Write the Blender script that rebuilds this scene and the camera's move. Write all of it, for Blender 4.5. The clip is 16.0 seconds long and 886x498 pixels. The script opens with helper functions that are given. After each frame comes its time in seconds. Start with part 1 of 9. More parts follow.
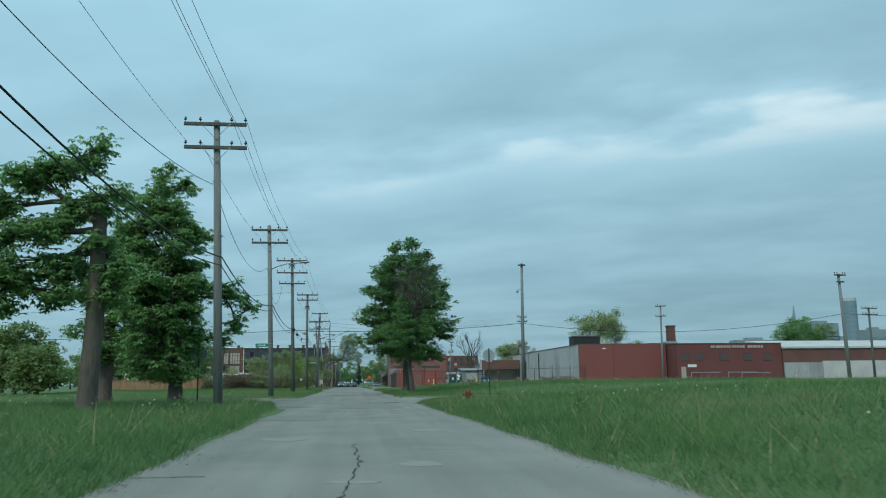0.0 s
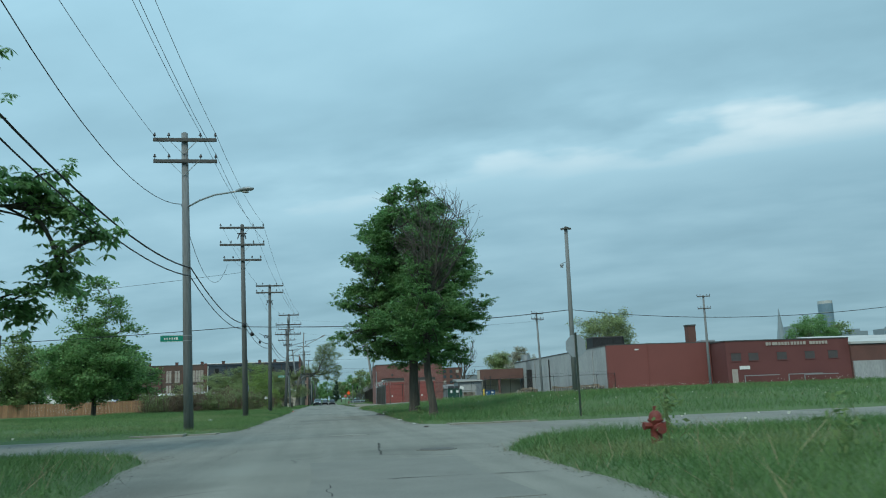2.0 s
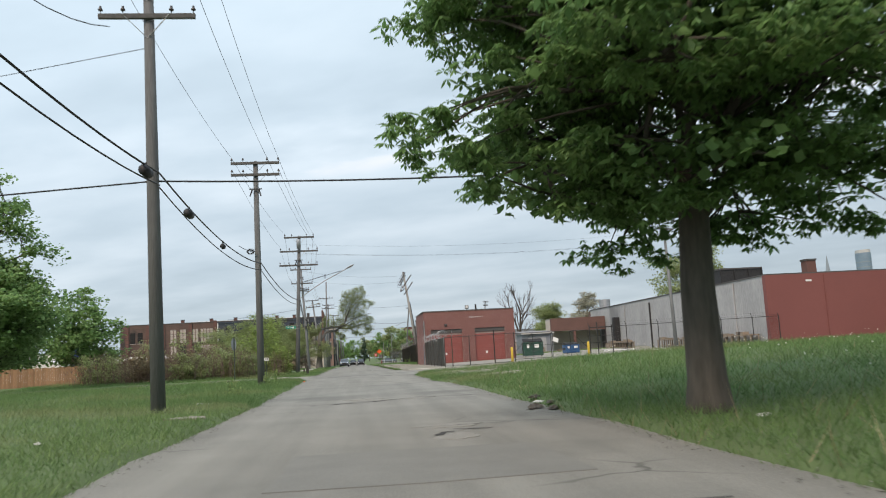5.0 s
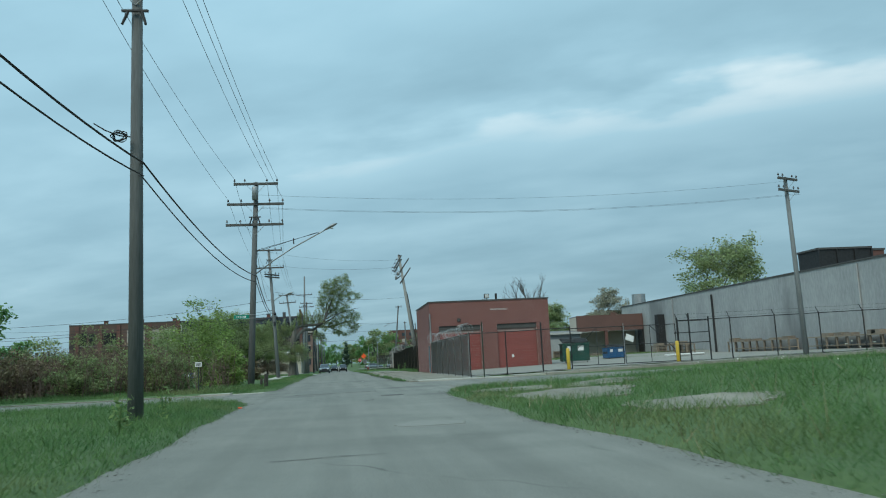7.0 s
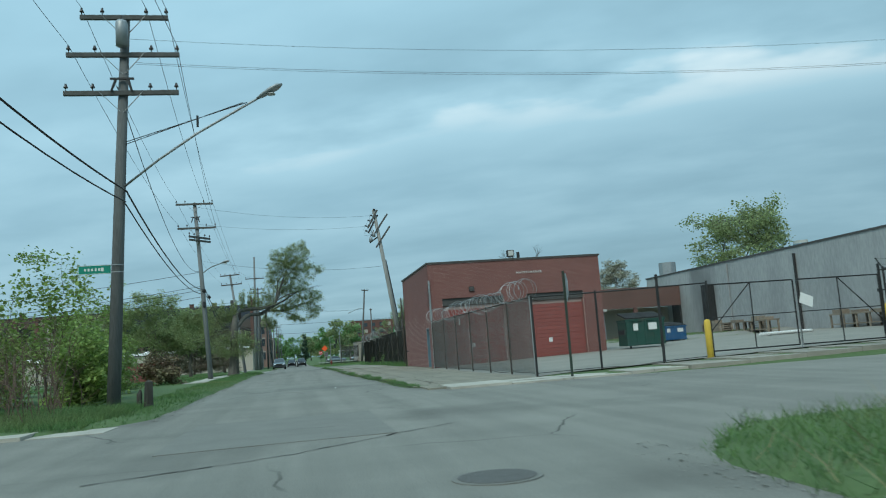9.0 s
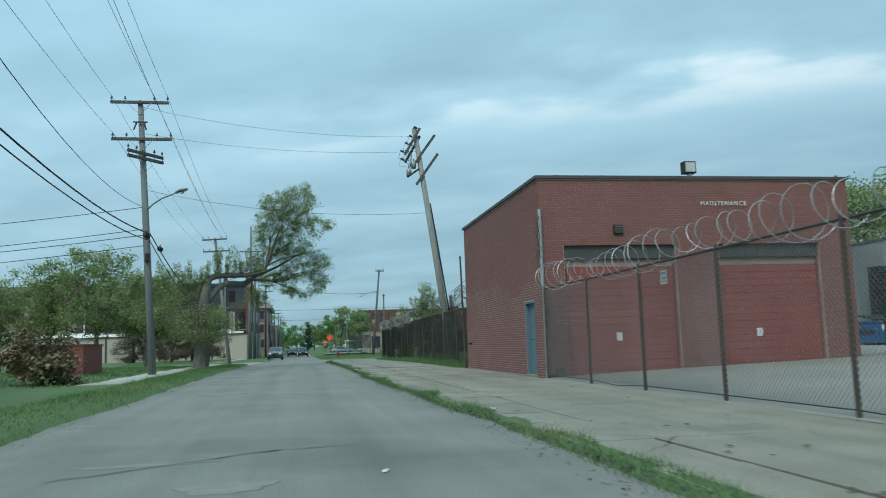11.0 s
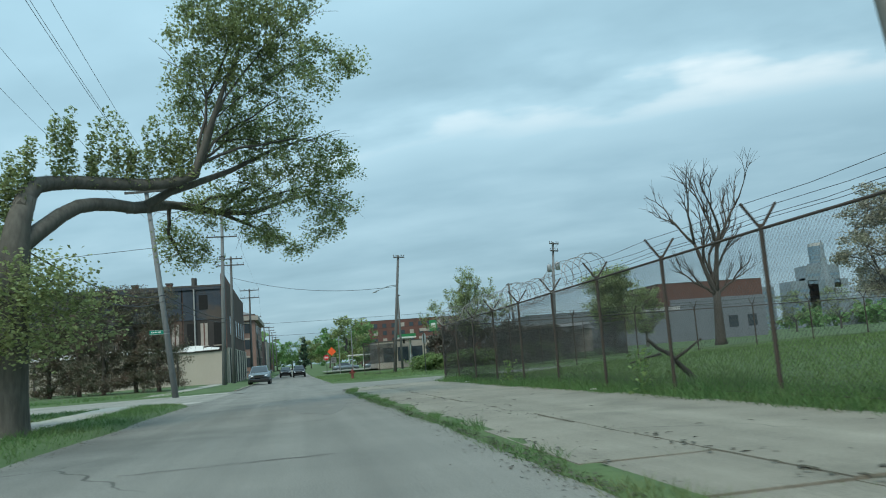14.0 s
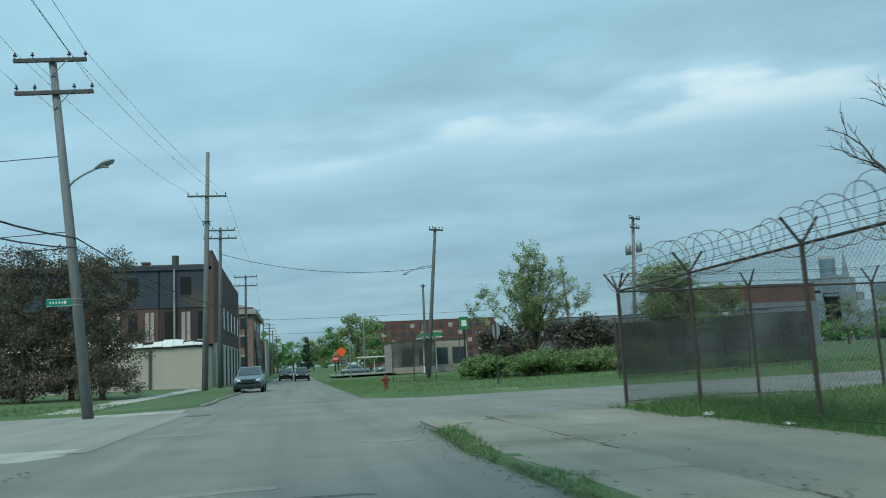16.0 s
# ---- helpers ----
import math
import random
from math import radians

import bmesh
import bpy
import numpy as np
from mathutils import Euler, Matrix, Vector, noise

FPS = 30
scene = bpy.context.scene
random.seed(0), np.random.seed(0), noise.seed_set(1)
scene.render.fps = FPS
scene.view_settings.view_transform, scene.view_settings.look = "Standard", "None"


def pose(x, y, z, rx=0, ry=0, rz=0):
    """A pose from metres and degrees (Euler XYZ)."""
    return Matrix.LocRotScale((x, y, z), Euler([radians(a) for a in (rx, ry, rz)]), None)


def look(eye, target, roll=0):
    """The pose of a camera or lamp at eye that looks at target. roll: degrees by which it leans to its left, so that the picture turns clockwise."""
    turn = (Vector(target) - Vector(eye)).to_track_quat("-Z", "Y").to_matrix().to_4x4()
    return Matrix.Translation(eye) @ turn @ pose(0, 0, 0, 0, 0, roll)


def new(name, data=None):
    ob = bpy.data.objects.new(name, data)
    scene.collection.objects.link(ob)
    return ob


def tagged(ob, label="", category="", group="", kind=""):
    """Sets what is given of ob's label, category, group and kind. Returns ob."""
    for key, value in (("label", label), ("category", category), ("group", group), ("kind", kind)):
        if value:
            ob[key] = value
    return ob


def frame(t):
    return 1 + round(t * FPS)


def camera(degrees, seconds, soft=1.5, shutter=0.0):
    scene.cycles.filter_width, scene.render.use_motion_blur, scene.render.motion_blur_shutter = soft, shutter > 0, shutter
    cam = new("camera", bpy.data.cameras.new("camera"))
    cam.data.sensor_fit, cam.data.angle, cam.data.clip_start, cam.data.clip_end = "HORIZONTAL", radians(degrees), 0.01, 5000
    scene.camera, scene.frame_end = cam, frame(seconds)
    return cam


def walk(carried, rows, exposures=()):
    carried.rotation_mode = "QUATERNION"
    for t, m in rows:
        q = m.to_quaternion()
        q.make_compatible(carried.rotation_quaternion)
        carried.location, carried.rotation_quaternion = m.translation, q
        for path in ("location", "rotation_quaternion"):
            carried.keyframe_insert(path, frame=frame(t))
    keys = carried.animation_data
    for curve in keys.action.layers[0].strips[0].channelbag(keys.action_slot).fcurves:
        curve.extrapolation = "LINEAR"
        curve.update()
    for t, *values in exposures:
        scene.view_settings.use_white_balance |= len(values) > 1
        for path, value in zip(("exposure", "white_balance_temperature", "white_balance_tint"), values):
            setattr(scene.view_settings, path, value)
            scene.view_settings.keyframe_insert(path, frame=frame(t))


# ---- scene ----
cam = camera(58.5, 16.0, soft=1.05, shutter=0.16)
PATH = [
    (0, (0.223, 1.951, 0.928), (0.447, 3.911, 1.258), -0.6),
    (0.5, (0.19, 7.326, 0.933), (0.437, 9.273, 1.318), 0.4),
    (1, (0.16, 12.692, 0.946), (0.4, 14.634, 1.36), 0.7),
    (1.5, (0.121, 18.043, 0.959), (0.363, 19.991, 1.342), -1.3),
    (2, (0.047, 23.344, 0.968), (0.335, 25.29, 1.33), -2.2),
    (2.5, (-0.031, 28.573, 1.003), (0.257, 30.522, 1.347), -1.2),
    (3, (-0.137, 33.719, 1.044), (0.122, 35.675, 1.372), -1.0),
    (3.5, (-0.226, 38.8, 1.064), (0.021, 40.762, 1.364), -1.4),
    (4, (-0.305, 43.843, 1.069), (-0.084, 45.811, 1.346), -2.3),
    (4.5, (-0.383, 48.871, 1.075), (-0.184, 50.842, 1.352), -3.0),
    (5, (-0.447, 53.889, 1.078), (-0.218, 55.859, 1.34), -3.1),
    (5.2, (-0.465, 55.89, 1.079), (-0.23, 57.86, 1.335), -3.2),
    (7.3, (-0.539, 76.795, 1.088), (-0.258, 78.755, 1.371), -3.0),
    (7.5, (-0.534, 78.776, 1.089), (-0.249, 80.735, 1.376), -3.5),
    (8, (-0.49, 83.69, 1.087), (-0.167, 85.645, 1.363), -4.3),
    (8.5, (-0.423, 88.533, 1.073), (-0.064, 90.485, 1.325), -4.2),
    (8.7, (-0.39, 90.462, 1.07), (-0.017, 92.412, 1.318), -4.4),
    (10.8, (0.112, 110.75, 1.05), (0.488, 112.701, 1.277), -2.3),
    (11, (0.169, 112.675, 1.044), (0.528, 114.629, 1.277), -1.9),
    (11.5, (0.263, 117.514, 1.025), (0.614, 119.469, 1.265), -1.8),
    (12, (0.298, 122.375, 0.994), (0.658, 124.329, 1.226), -2.3),
    (12.5, (0.34, 127.236, 0.976), (0.696, 129.189, 1.218), -3.1),
    (13, (0.362, 132.078, 0.954), (0.721, 134.031, 1.191), -3.9),
    (13.5, (0.36, 136.84, 0.958), (0.73, 138.79, 1.205), -4.6),
    (14, (0.279, 141.622, 0.972), (0.659, 143.568, 1.234), -4.3),
    (14.5, (0.205, 146.359, 0.971), (0.587, 148.304, 1.233), -3.8),
    (15, (0.152, 151.054, 0.965), (0.533, 152.999, 1.233), -3.2),
    (15.5, (0.122, 155.736, 0.959), (0.507, 157.68, 1.232), -3.0),
    (16, (0.109, 160.414, 0.953), (0.48, 162.36, 1.229), -2.9),
]
EXPOSURES = [(0, 0.23, 6300, 1), (3.3, 0.23, 6300, 1), (3.6, 0.32, 6400, 4), (4.0, 0.58, 6800, 12), (4.5, 0.76, 7600, 24), (5.2, 0.77, 7900, 28), (7.3, 0.23, 6300, 1), (8.6, 0.25, 6300, 1), (10.8, 0.37, 6350, 3), (11.5, 0.38, 6450, 6),
             (12.0, 0.5, 6950, 14), (12.6, 0.5, 7100, 17), (13.1, 0.5, 7100, 16), (14.0, 0.43, 6600, 6), (15.5, 0.38, 6600, 7), (16.0, 0.29, 6300, 1)]
walk(cam, [(t, look(eye, target, roll)) for t, eye, target, roll in PATH], EXPOSURES)

# ---------------------------------------------------------------- world and sun
SUN_EL, SUN_AZ = radians(46), radians(212)
world = bpy.data.worlds.new("world")
scene.world = world
world.use_nodes = True
wn, wl = world.node_tree.nodes, world.node_tree.links
wn.clear()


def wnode(kind, **sockets):
    n = wn.new(kind)
    for k, v in sockets.items():
        n.inputs[k].default_value = v
    return n


def wmath(op, a, b=None):
    n = wn.new("ShaderNodeMath")
    n.operation = op
    for i, v in enumerate((a, b)):
        if v is None:
            continue
        if isinstance(v, (int, float)):
            n.inputs[i].default_value = v
        else:
            wl.new(v, n.inputs[i])
    return n.outputs[0]


# An overcast layer seen in perspective: the direction is projected to a flat sheet of cloud overhead.
w_coord = wn.new("ShaderNodeTexCoord")
w_sep = wn.new("ShaderNodeSeparateXYZ")
wl.new(w_coord.outputs["Generated"], w_sep.inputs[0])
w_up = wmath("ADD", wmath("MAXIMUM", w_sep.outputs[2], 0.0), 0.15)
w_px, w_py = wmath("DIVIDE", w_sep.outputs[0], w_up), wmath("DIVIDE", w_sep.outputs[1], w_up)
# streaks run along (1, -0.52)
w_along = wmath("SUBTRACT", wmath("MULTIPLY", w_px, 0.887), wmath("MULTIPLY", w_py, 0.461))
w_across = wmath("ADD", wmath("MULTIPLY", w_px, 0.461), wmath("MULTIPLY", w_py, 0.887))
w_vec = wn.new("ShaderNodeCombineXYZ")
wl.new(wmath("MULTIPLY", w_along, 0.42), w_vec.inputs[0])
wl.new(w_across, w_vec.inputs[1])
w_big = wnode("ShaderNodeTexNoise", Scale=1.35, Detail=3.5, Roughness=0.45, Distortion=0.5)
wl.new(w_vec.outputs[0], w_big.inputs["Vector"])
w_vec2 = wn.new("ShaderNodeCombineXYZ")
wl.new(wmath("MULTIPLY", w_along, 1.1), w_vec2.inputs[0])
wl.new(wmath("MULTIPLY", w_across, 1.6), w_vec2.inputs[1])
w_fine = wnode("ShaderNodeTexNoise", Scale=2.4, Detail=4.0, Roughness=0.5)
wl.new(w_vec2.outputs[0], w_fine.inputs["Vector"])
# a thin place between two cloud banks, wavering along its length
w_mid = wmath("ADD", w_across, wmath("MULTIPLY", wmath("SUBTRACT", w_fine.outputs[0], 0.5), 0.50))
w_d = wmath("DIVIDE", wmath("SUBTRACT", w_mid, 2.20), 0.19)
w_gap = wmath("POWER", 2.718, wmath("MULTIPLY", wmath("MULTIPLY", w_d, w_d), -1.0))
w_fade = wn.new("ShaderNodeMapRange")
w_fade.interpolation_type = "SMOOTHSTEP"
wl.new(w_along, w_fade.inputs[0])
w_fade.inputs[1].default_value, w_fade.inputs[2].default_value = -1.9, -0.5
w_tone = wmath("ADD", wmath("ADD", wmath("MULTIPLY", w_big.outputs[0], 0.50), wmath("MULTIPLY", w_fine.outputs[0], 0.32)), 0.10)
w_tone = wmath("ADD", w_tone, wmath("MULTIPLY", wmath("MULTIPLY", w_gap, w_fade.outputs[0]), 0.19))
# a darker bank lies above it
w_d2 = wmath("DIVIDE", wmath("SUBTRACT", w_mid, 1.68), 0.30)
w_bank = wmath("POWER", 2.718, wmath("MULTIPLY", wmath("MULTIPLY", w_d2, w_d2), -1.0))
w_tone = wmath("SUBTRACT", w_tone, wmath("MULTIPLY", wmath("MULTIPLY", w_bank, w_fade.outputs[0]), 0.09))
w_ramp = wn.new("ShaderNodeValToRGB")
wl.new(w_tone, w_ramp.inputs[0])
for e, (p, c) in zip((w_ramp.color_ramp.elements[0], w_ramp.color_ramp.elements[1], w_ramp.color_ramp.elements.new(0.5), w_ramp.color_ramp.elements.new(0.62)),
                     ((0.28, (0.225, 0.365, 0.455, 1)), (0.86, (0.44, 0.625, 0.745, 1)), (0.48, (0.290, 0.455, 0.560, 1)), (0.64, (0.365, 0.545, 0.655, 1)))):
    e.position, e.color = p, c
w_sky = wn.new("ShaderNodeTexSky")
w_sky.sky_type, w_sky.sun_disc, w_sky.sun_elevation, w_sky.sun_rotation = "NISHITA", False, SUN_EL, SUN_AZ
w_skybg = wnode("ShaderNodeBackground", Strength=0.06)
wl.new(w_sky.outputs[0], w_skybg.inputs[0])
w_cloudbg = wnode("ShaderNodeBackground", Strength=1.0)
wl.new(w_ramp.outputs[0], w_cloudbg.inputs[0])
# an overcast sky is brighter overhead than at the horizon, and here a little brighter to the west
w_high = wmath("ADD", 0.79, wmath("MULTIPLY", wmath("MAXIMUM", w_sep.outputs[2], 0.0), 1.08))
wl.new(wmath("MULTIPLY", w_high, wmath("SUBTRACT", 1.0, wmath("MULTIPLY", w_sep.outputs[0], 0.17))), w_cloudbg.inputs[1])
w_mix = wnode("ShaderNodeMixShader", Fac=0.9)
wl.new(w_skybg.outputs[0], w_mix.inputs[1])
wl.new(w_cloudbg.outputs[0], w_mix.inputs[2])
w_out = wn.new("ShaderNodeOutputWorld")
wl.new(w_mix.outputs[0], w_out.inputs[0])

sun = new("sun", bpy.data.lights.new("sun", "SUN"))
sun.data.energy, sun.data.angle, sun.data.color = 1.45, radians(25), (1.0, 0.93, 0.82)
sun.matrix_world = look((0, 0, 60), (0 - 60 * math.sin(SUN_AZ), 0 - 60 * math.cos(SUN_AZ), 60 - 60 * math.tan(SUN_EL)))


# ---------------------------------------------------------------- materials
def mat(name, c1, c2=None, rough=0.85, scale=3.0, fine=40.0, bump=0.15, metal=0.0, rnd=0.0, island=0.0, stain=None, stain_at=0.62, spec=0.35, translucent=0.0, stretch=(1, 1, 1), world_coords=False):
    """A surface with a broad and a fine variation between two colours, fine relief, and stains with a shape of their own."""
    m = bpy.data.materials.new(name)
    m.use_nodes = True
    nt = m.node_tree
    n, l = nt.nodes, nt.links
    b = n["Principled BSDF"]
    c2 = c2 or tuple(0.75 * v for v in c1)
    tc = n.new("ShaderNodeTexCoord")
    mp = n.new("ShaderNodeMapping")
    mp.inputs["Scale"].default_value = stretch
    l.new(n.new("ShaderNodeNewGeometry").outputs["Position"] if world_coords else tc.outputs["Object"], mp.inputs[0])

    def noise_at(s, detail=4.0):
        t = n.new("ShaderNodeTexNoise")
        t.inputs["Scale"].default_value, t.inputs["Detail"].default_value = s, detail
        l.new(mp.outputs[0], t.inputs["Vector"])
        return t.outputs[0]

    big, small = noise_at(scale), noise_at(fine, 3.0)
    add = n.new("ShaderNodeMath")
    add.operation = "MULTIPLY_ADD"
    l.new(small, add.inputs[0])
    add.inputs[1].default_value = 0.5
    half = n.new("ShaderNodeMath")
    half.operation = "MULTIPLY"
    l.new(big, half.inputs[0])
    half.inputs[1].default_value = 0.5
    l.new(half.outputs[0], add.inputs[2])
    ramp = n.new("ShaderNodeMapRange")
    ramp.inputs[1].default_value, ramp.inputs[2].default_value = 0.36, 0.64
    l.new(add.outputs[0], ramp.inputs[0])
    mix = n.new("ShaderNodeMix")
    mix.data_type = "RGBA"
    mix.inputs[6].default_value, mix.inputs[7].default_value = (*c1, 1), (*c2, 1)
    l.new(ramp.outputs[0], mix.inputs[0])
    colour = mix.outputs[2]
    if stain:
        sn = noise_at(scale * 0.37, 6.0)
        sr = n.new("ShaderNodeMapRange")
        sr.inputs[1].default_value, sr.inputs[2].default_value = stain_at, stain_at + 0.12
        l.new(sn, sr.inputs[0])
        sm = n.new("ShaderNodeMix")
        sm.data_type = "RGBA"
        l.new(sr.outputs[0], sm.inputs[0])
        l.new(colour, sm.inputs[6])
        sm.inputs[7].default_value = (*stain, 1)
        colour = sm.outputs[2]
    if rnd or island:
        if rnd:
            src = n.new("ShaderNodeObjectInfo").outputs["Random"]
        else:
            src = n.new("ShaderNodeNewGeometry").outputs["Random Per Island"]
        amt = rnd or island
        mr = n.new("ShaderNodeMapRange")
        mr.inputs[3].default_value, mr.inputs[4].default_value = 1 - amt, 1 + amt
        l.new(src, mr.inputs[0])
        hv = n.new("ShaderNodeHueSaturation")
        l.new(mr.outputs[0], hv.inputs["Value"])
        l.new(colour, hv.inputs["Color"])
        colour = hv.outputs[0]
    l.new(colour, b.inputs["Base Color"])
    b.inputs["Roughness"].default_value, b.inputs["Metallic"].default_value = rough, metal
    b.inputs["Specular IOR Level"].default_value = spec
    if bump:
        bp = n.new("ShaderNodeBump")
        bp.inputs["Strength"].default_value, bp.inputs["Distance"].default_value = bump, 0.02
        l.new(small, bp.inputs["Height"])
        l.new(bp.outputs[0], b.inputs["Normal"])
    if translucent:
        tr = n.new("ShaderNodeBsdfTranslucent")
        l.new(colour, tr.inputs[0])
        ms = n.new("ShaderNodeMixShader")
        ms.inputs[0].default_value = translucent
        l.new(b.outputs[0], ms.inputs[1])
        l.new(tr.outputs[0], ms.inputs[2])
        l.new(ms.outputs[0], n["Material Output"].inputs[0])
    return m


def cracked(name, c1, c2, stain, scale, cells, width, amount, crack_colour, rnd=0.0):
    """Worn paving with fine wandering cracks over part of its surface."""
    m = mat(name, c1, c2, rough=0.9, scale=scale, fine=42, bump=0.4, stain=stain, stain_at=0.58, rnd=rnd, world_coords=True)
    nt = m.node_tree
    n, l = nt.nodes, nt.links
    b = n["Principled BSDF"]
    base = b.inputs["Base Color"].links[0].from_socket
    place = n.new("ShaderNodeNewGeometry").outputs["Position"]
    warp = n.new("ShaderNodeTexNoise")
    warp.inputs["Scale"].default_value, warp.inputs["Detail"].default_value = 1.3, 5
    l.new(place, warp.inputs["Vector"])
    mixv = n.new("ShaderNodeMix")
    mixv.data_type = "VECTOR"
    mixv.inputs[0].default_value = 0.32
    l.new(place, mixv.inputs[4])
    l.new(warp.outputs["Color"], mixv.inputs[5])
    vor = n.new("ShaderNodeTexVoronoi")
    vor.feature = "DISTANCE_TO_EDGE"
    vor.inputs["Scale"].default_value = cells
    l.new(mixv.outputs[1], vor.inputs["Vector"])
    crack = n.new("ShaderNodeMapRange")
    crack.inputs[1].default_value, crack.inputs[2].default_value, crack.inputs[3].default_value, crack.inputs[4].default_value = width * 0.3, width, 1, 0
    l.new(vor.outputs["Distance"], crack.inputs[0])
    keep = n.new("ShaderNodeTexNoise")
    keep.inputs["Scale"].default_value = 0.21
    l.new(place, keep.inputs["Vector"])
    kr = n.new("ShaderNodeMapRange")
    kr.inputs[1].default_value, kr.inputs[2].default_value = amount, amount + 0.1
    l.new(keep.outputs[0], kr.inputs[0])
    mul = n.new("ShaderNodeMath")
    mul.operation = "MULTIPLY"
    l.new(crack.outputs[0], mul.inputs[0])
    l.new(kr.outputs[0], mul.inputs[1])
    cm = n.new("ShaderNodeMix")
    cm.data_type = "RGBA"
    l.new(mul.outputs[0], cm.inputs[0])
    l.new(base, cm.inputs[6])
    cm.inputs[7].default_value = (*crack_colour, 1)
    # wheel-worn streaks along the street, and the speckle of the stones
    tone = None
    for scale, detail, low, high in (((1.9, 0.05, 1.0), 4.0, 0.86, 1.11), ((150, 150, 150), 1.0, 0.84, 1.16)):
        mp = n.new("ShaderNodeMapping")
        mp.inputs["Scale"].default_value = scale
        l.new(place, mp.inputs[0])
        tx = n.new("ShaderNodeTexNoise")
        tx.inputs["Scale"].default_value, tx.inputs["Detail"].default_value = 1.0, detail
        l.new(mp.outputs[0], tx.inputs["Vector"])
        mr = n.new("ShaderNodeMapRange")
        mr.inputs[1].default_value, mr.inputs[2].default_value, mr.inputs[3].default_value, mr.inputs[4].default_value = 0.3, 0.7, low, high
        l.new(tx.outputs[0], mr.inputs[0])
        if tone is None:
            tone = mr.outputs[0]
        else:
            both = n.new("ShaderNodeMath")
            both.operation = "MULTIPLY"
            l.new(tone, both.inputs[0])
            l.new(mr.outputs[0], both.inputs[1])
            tone = both.outputs[0]
    hv = n.new("ShaderNodeHueSaturation")
    l.new(tone, hv.inputs["Value"])
    l.new(cm.outputs[2], hv.inputs["Color"])
    l.new(hv.outputs[0], b.inputs["Base Color"])
    return m


ASPHALT = cracked("asphalt", (0.232, 0.227, 0.198), (0.172, 0.169, 0.149), (0.140, 0.138, 0.121), 0.55, 0.42, 0.008, 0.56, (0.080, 0.078, 0.068))
PALEROAD = cracked("pale_asphalt", (0.300, 0.290, 0.250), (0.235, 0.228, 0.198), (0.195, 0.190, 0.165), 0.6, 0.42, 0.007, 0.56, (0.10, 0.098, 0.086))
PATCH = mat("asphalt_patch", (0.198, 0.196, 0.175), (0.160, 0.158, 0.142), rough=0.9, scale=1.5, fine=40, bump=0.3)
WORN = mat("worn_aggregate", (0.268, 0.262, 0.233), (0.205, 0.200, 0.178), rough=0.95, scale=6, fine=50, bump=0.4)
CRACK = mat("crack_tar", (0.050, 0.048, 0.043), rough=0.9)
CONCRETE = cracked("concrete", (0.275, 0.254, 0.203), (0.190, 0.176, 0.139), (0.140, 0.134, 0.103), 0.9, 0.5, 0.0045, 0.54, (0.075, 0.072, 0.056), rnd=0.07)
PALECONCRETE = cracked("pale_concrete", (0.305, 0.288, 0.242), (0.235, 0.222, 0.185), (0.19, 0.182, 0.152), 1.1, 0.5, 0.008, 0.5, (0.09, 0.085, 0.07), rnd=0.08)
BRIGHTCONCRETE = cracked("newer_concrete", (0.43, 0.41, 0.355), (0.35, 0.335, 0.29), (0.27, 0.26, 0.225), 1.1, 0.5, 0.006, 0.56, (0.12, 0.115, 0.10), rnd=0.06)
DRYBLADE = mat("pale_grass_blade", (0.112, 0.200, 0.074), (0.185, 0.270, 0.106), rough=0.75, scale=0.5, fine=3, bump=0, island=0.3, spec=0.2, stain=(0.225, 0.262, 0.128), stain_at=0.54, translucent=0.35)
SOIL = mat("grass_soil", (0.098, 0.150, 0.058), (0.070, 0.112, 0.044), rough=1.0, scale=0.35, fine=9, bump=0.5, stain=(0.105, 0.145, 0.062), stain_at=0.63)
LOTBLADE = mat("lot_grass_blade", (0.122, 0.200, 0.068), (0.165, 0.245, 0.088), rough=0.7, scale=0.25, fine=3, bump=0, island=0.25, spec=0.2, translucent=0.35)
SOILBROWN = mat("dark_dirt", (0.085, 0.08, 0.055), (0.055, 0.052, 0.038), rough=1.0, scale=6, fine=30, bump=0.2, island=0.4)
LOT = mat("lot_paving", (0.29, 0.278, 0.24), (0.225, 0.216, 0.188), rough=0.95, scale=0.5, fine=22, bump=0.3, stain=(0.2, 0.195, 0.18))
BLADE = mat("grass_blade", (0.080, 0.168, 0.060), (0.150, 0.240, 0.086), rough=0.7, scale=0.45, fine=3, bump=0, island=0.3, spec=0.2, stain=(0.190, 0.225, 0.098), stain_at=0.55, translucent=0.35)
DRY = mat("dry_stalk", (0.30, 0.26, 0.16), (0.22, 0.19, 0.11), rough=0.9, island=0.3, bump=0)
FLOWER = mat("white_seed_head", (0.72, 0.72, 0.66), (0.6, 0.6, 0.5), rough=0.9, bump=0)
MAPLE = mat("maple_leaf", (0.108, 0.222, 0.078), (0.156, 0.282, 0.098), rough=0.55, scale=0.4, fine=2, bump=0, island=0.4, spec=0.3, translucent=0.5)
CHESTNUT = mat("chestnut_leaf", (0.142, 0.272, 0.096), (0.215, 0.350, 0.132), rough=0.55, scale=0.4, fine=2, bump=0, island=0.35, spec=0.3, translucent=0.5)
SPRING = mat("spring_leaf", (0.245, 0.298, 0.132), (0.325, 0.380, 0.185), rough=0.6, scale=0.4, fine=2, bump=0, island=0.4, spec=0.25, translucent=0.5)
YELLOWLEAF = mat("yellow_green_leaf", (0.185, 0.270, 0.070), (0.25, 0.335, 0.10), rough=0.6, scale=0.3, fine=2, bump=0, island=0.4, spec=0.25, translucent=0.4)
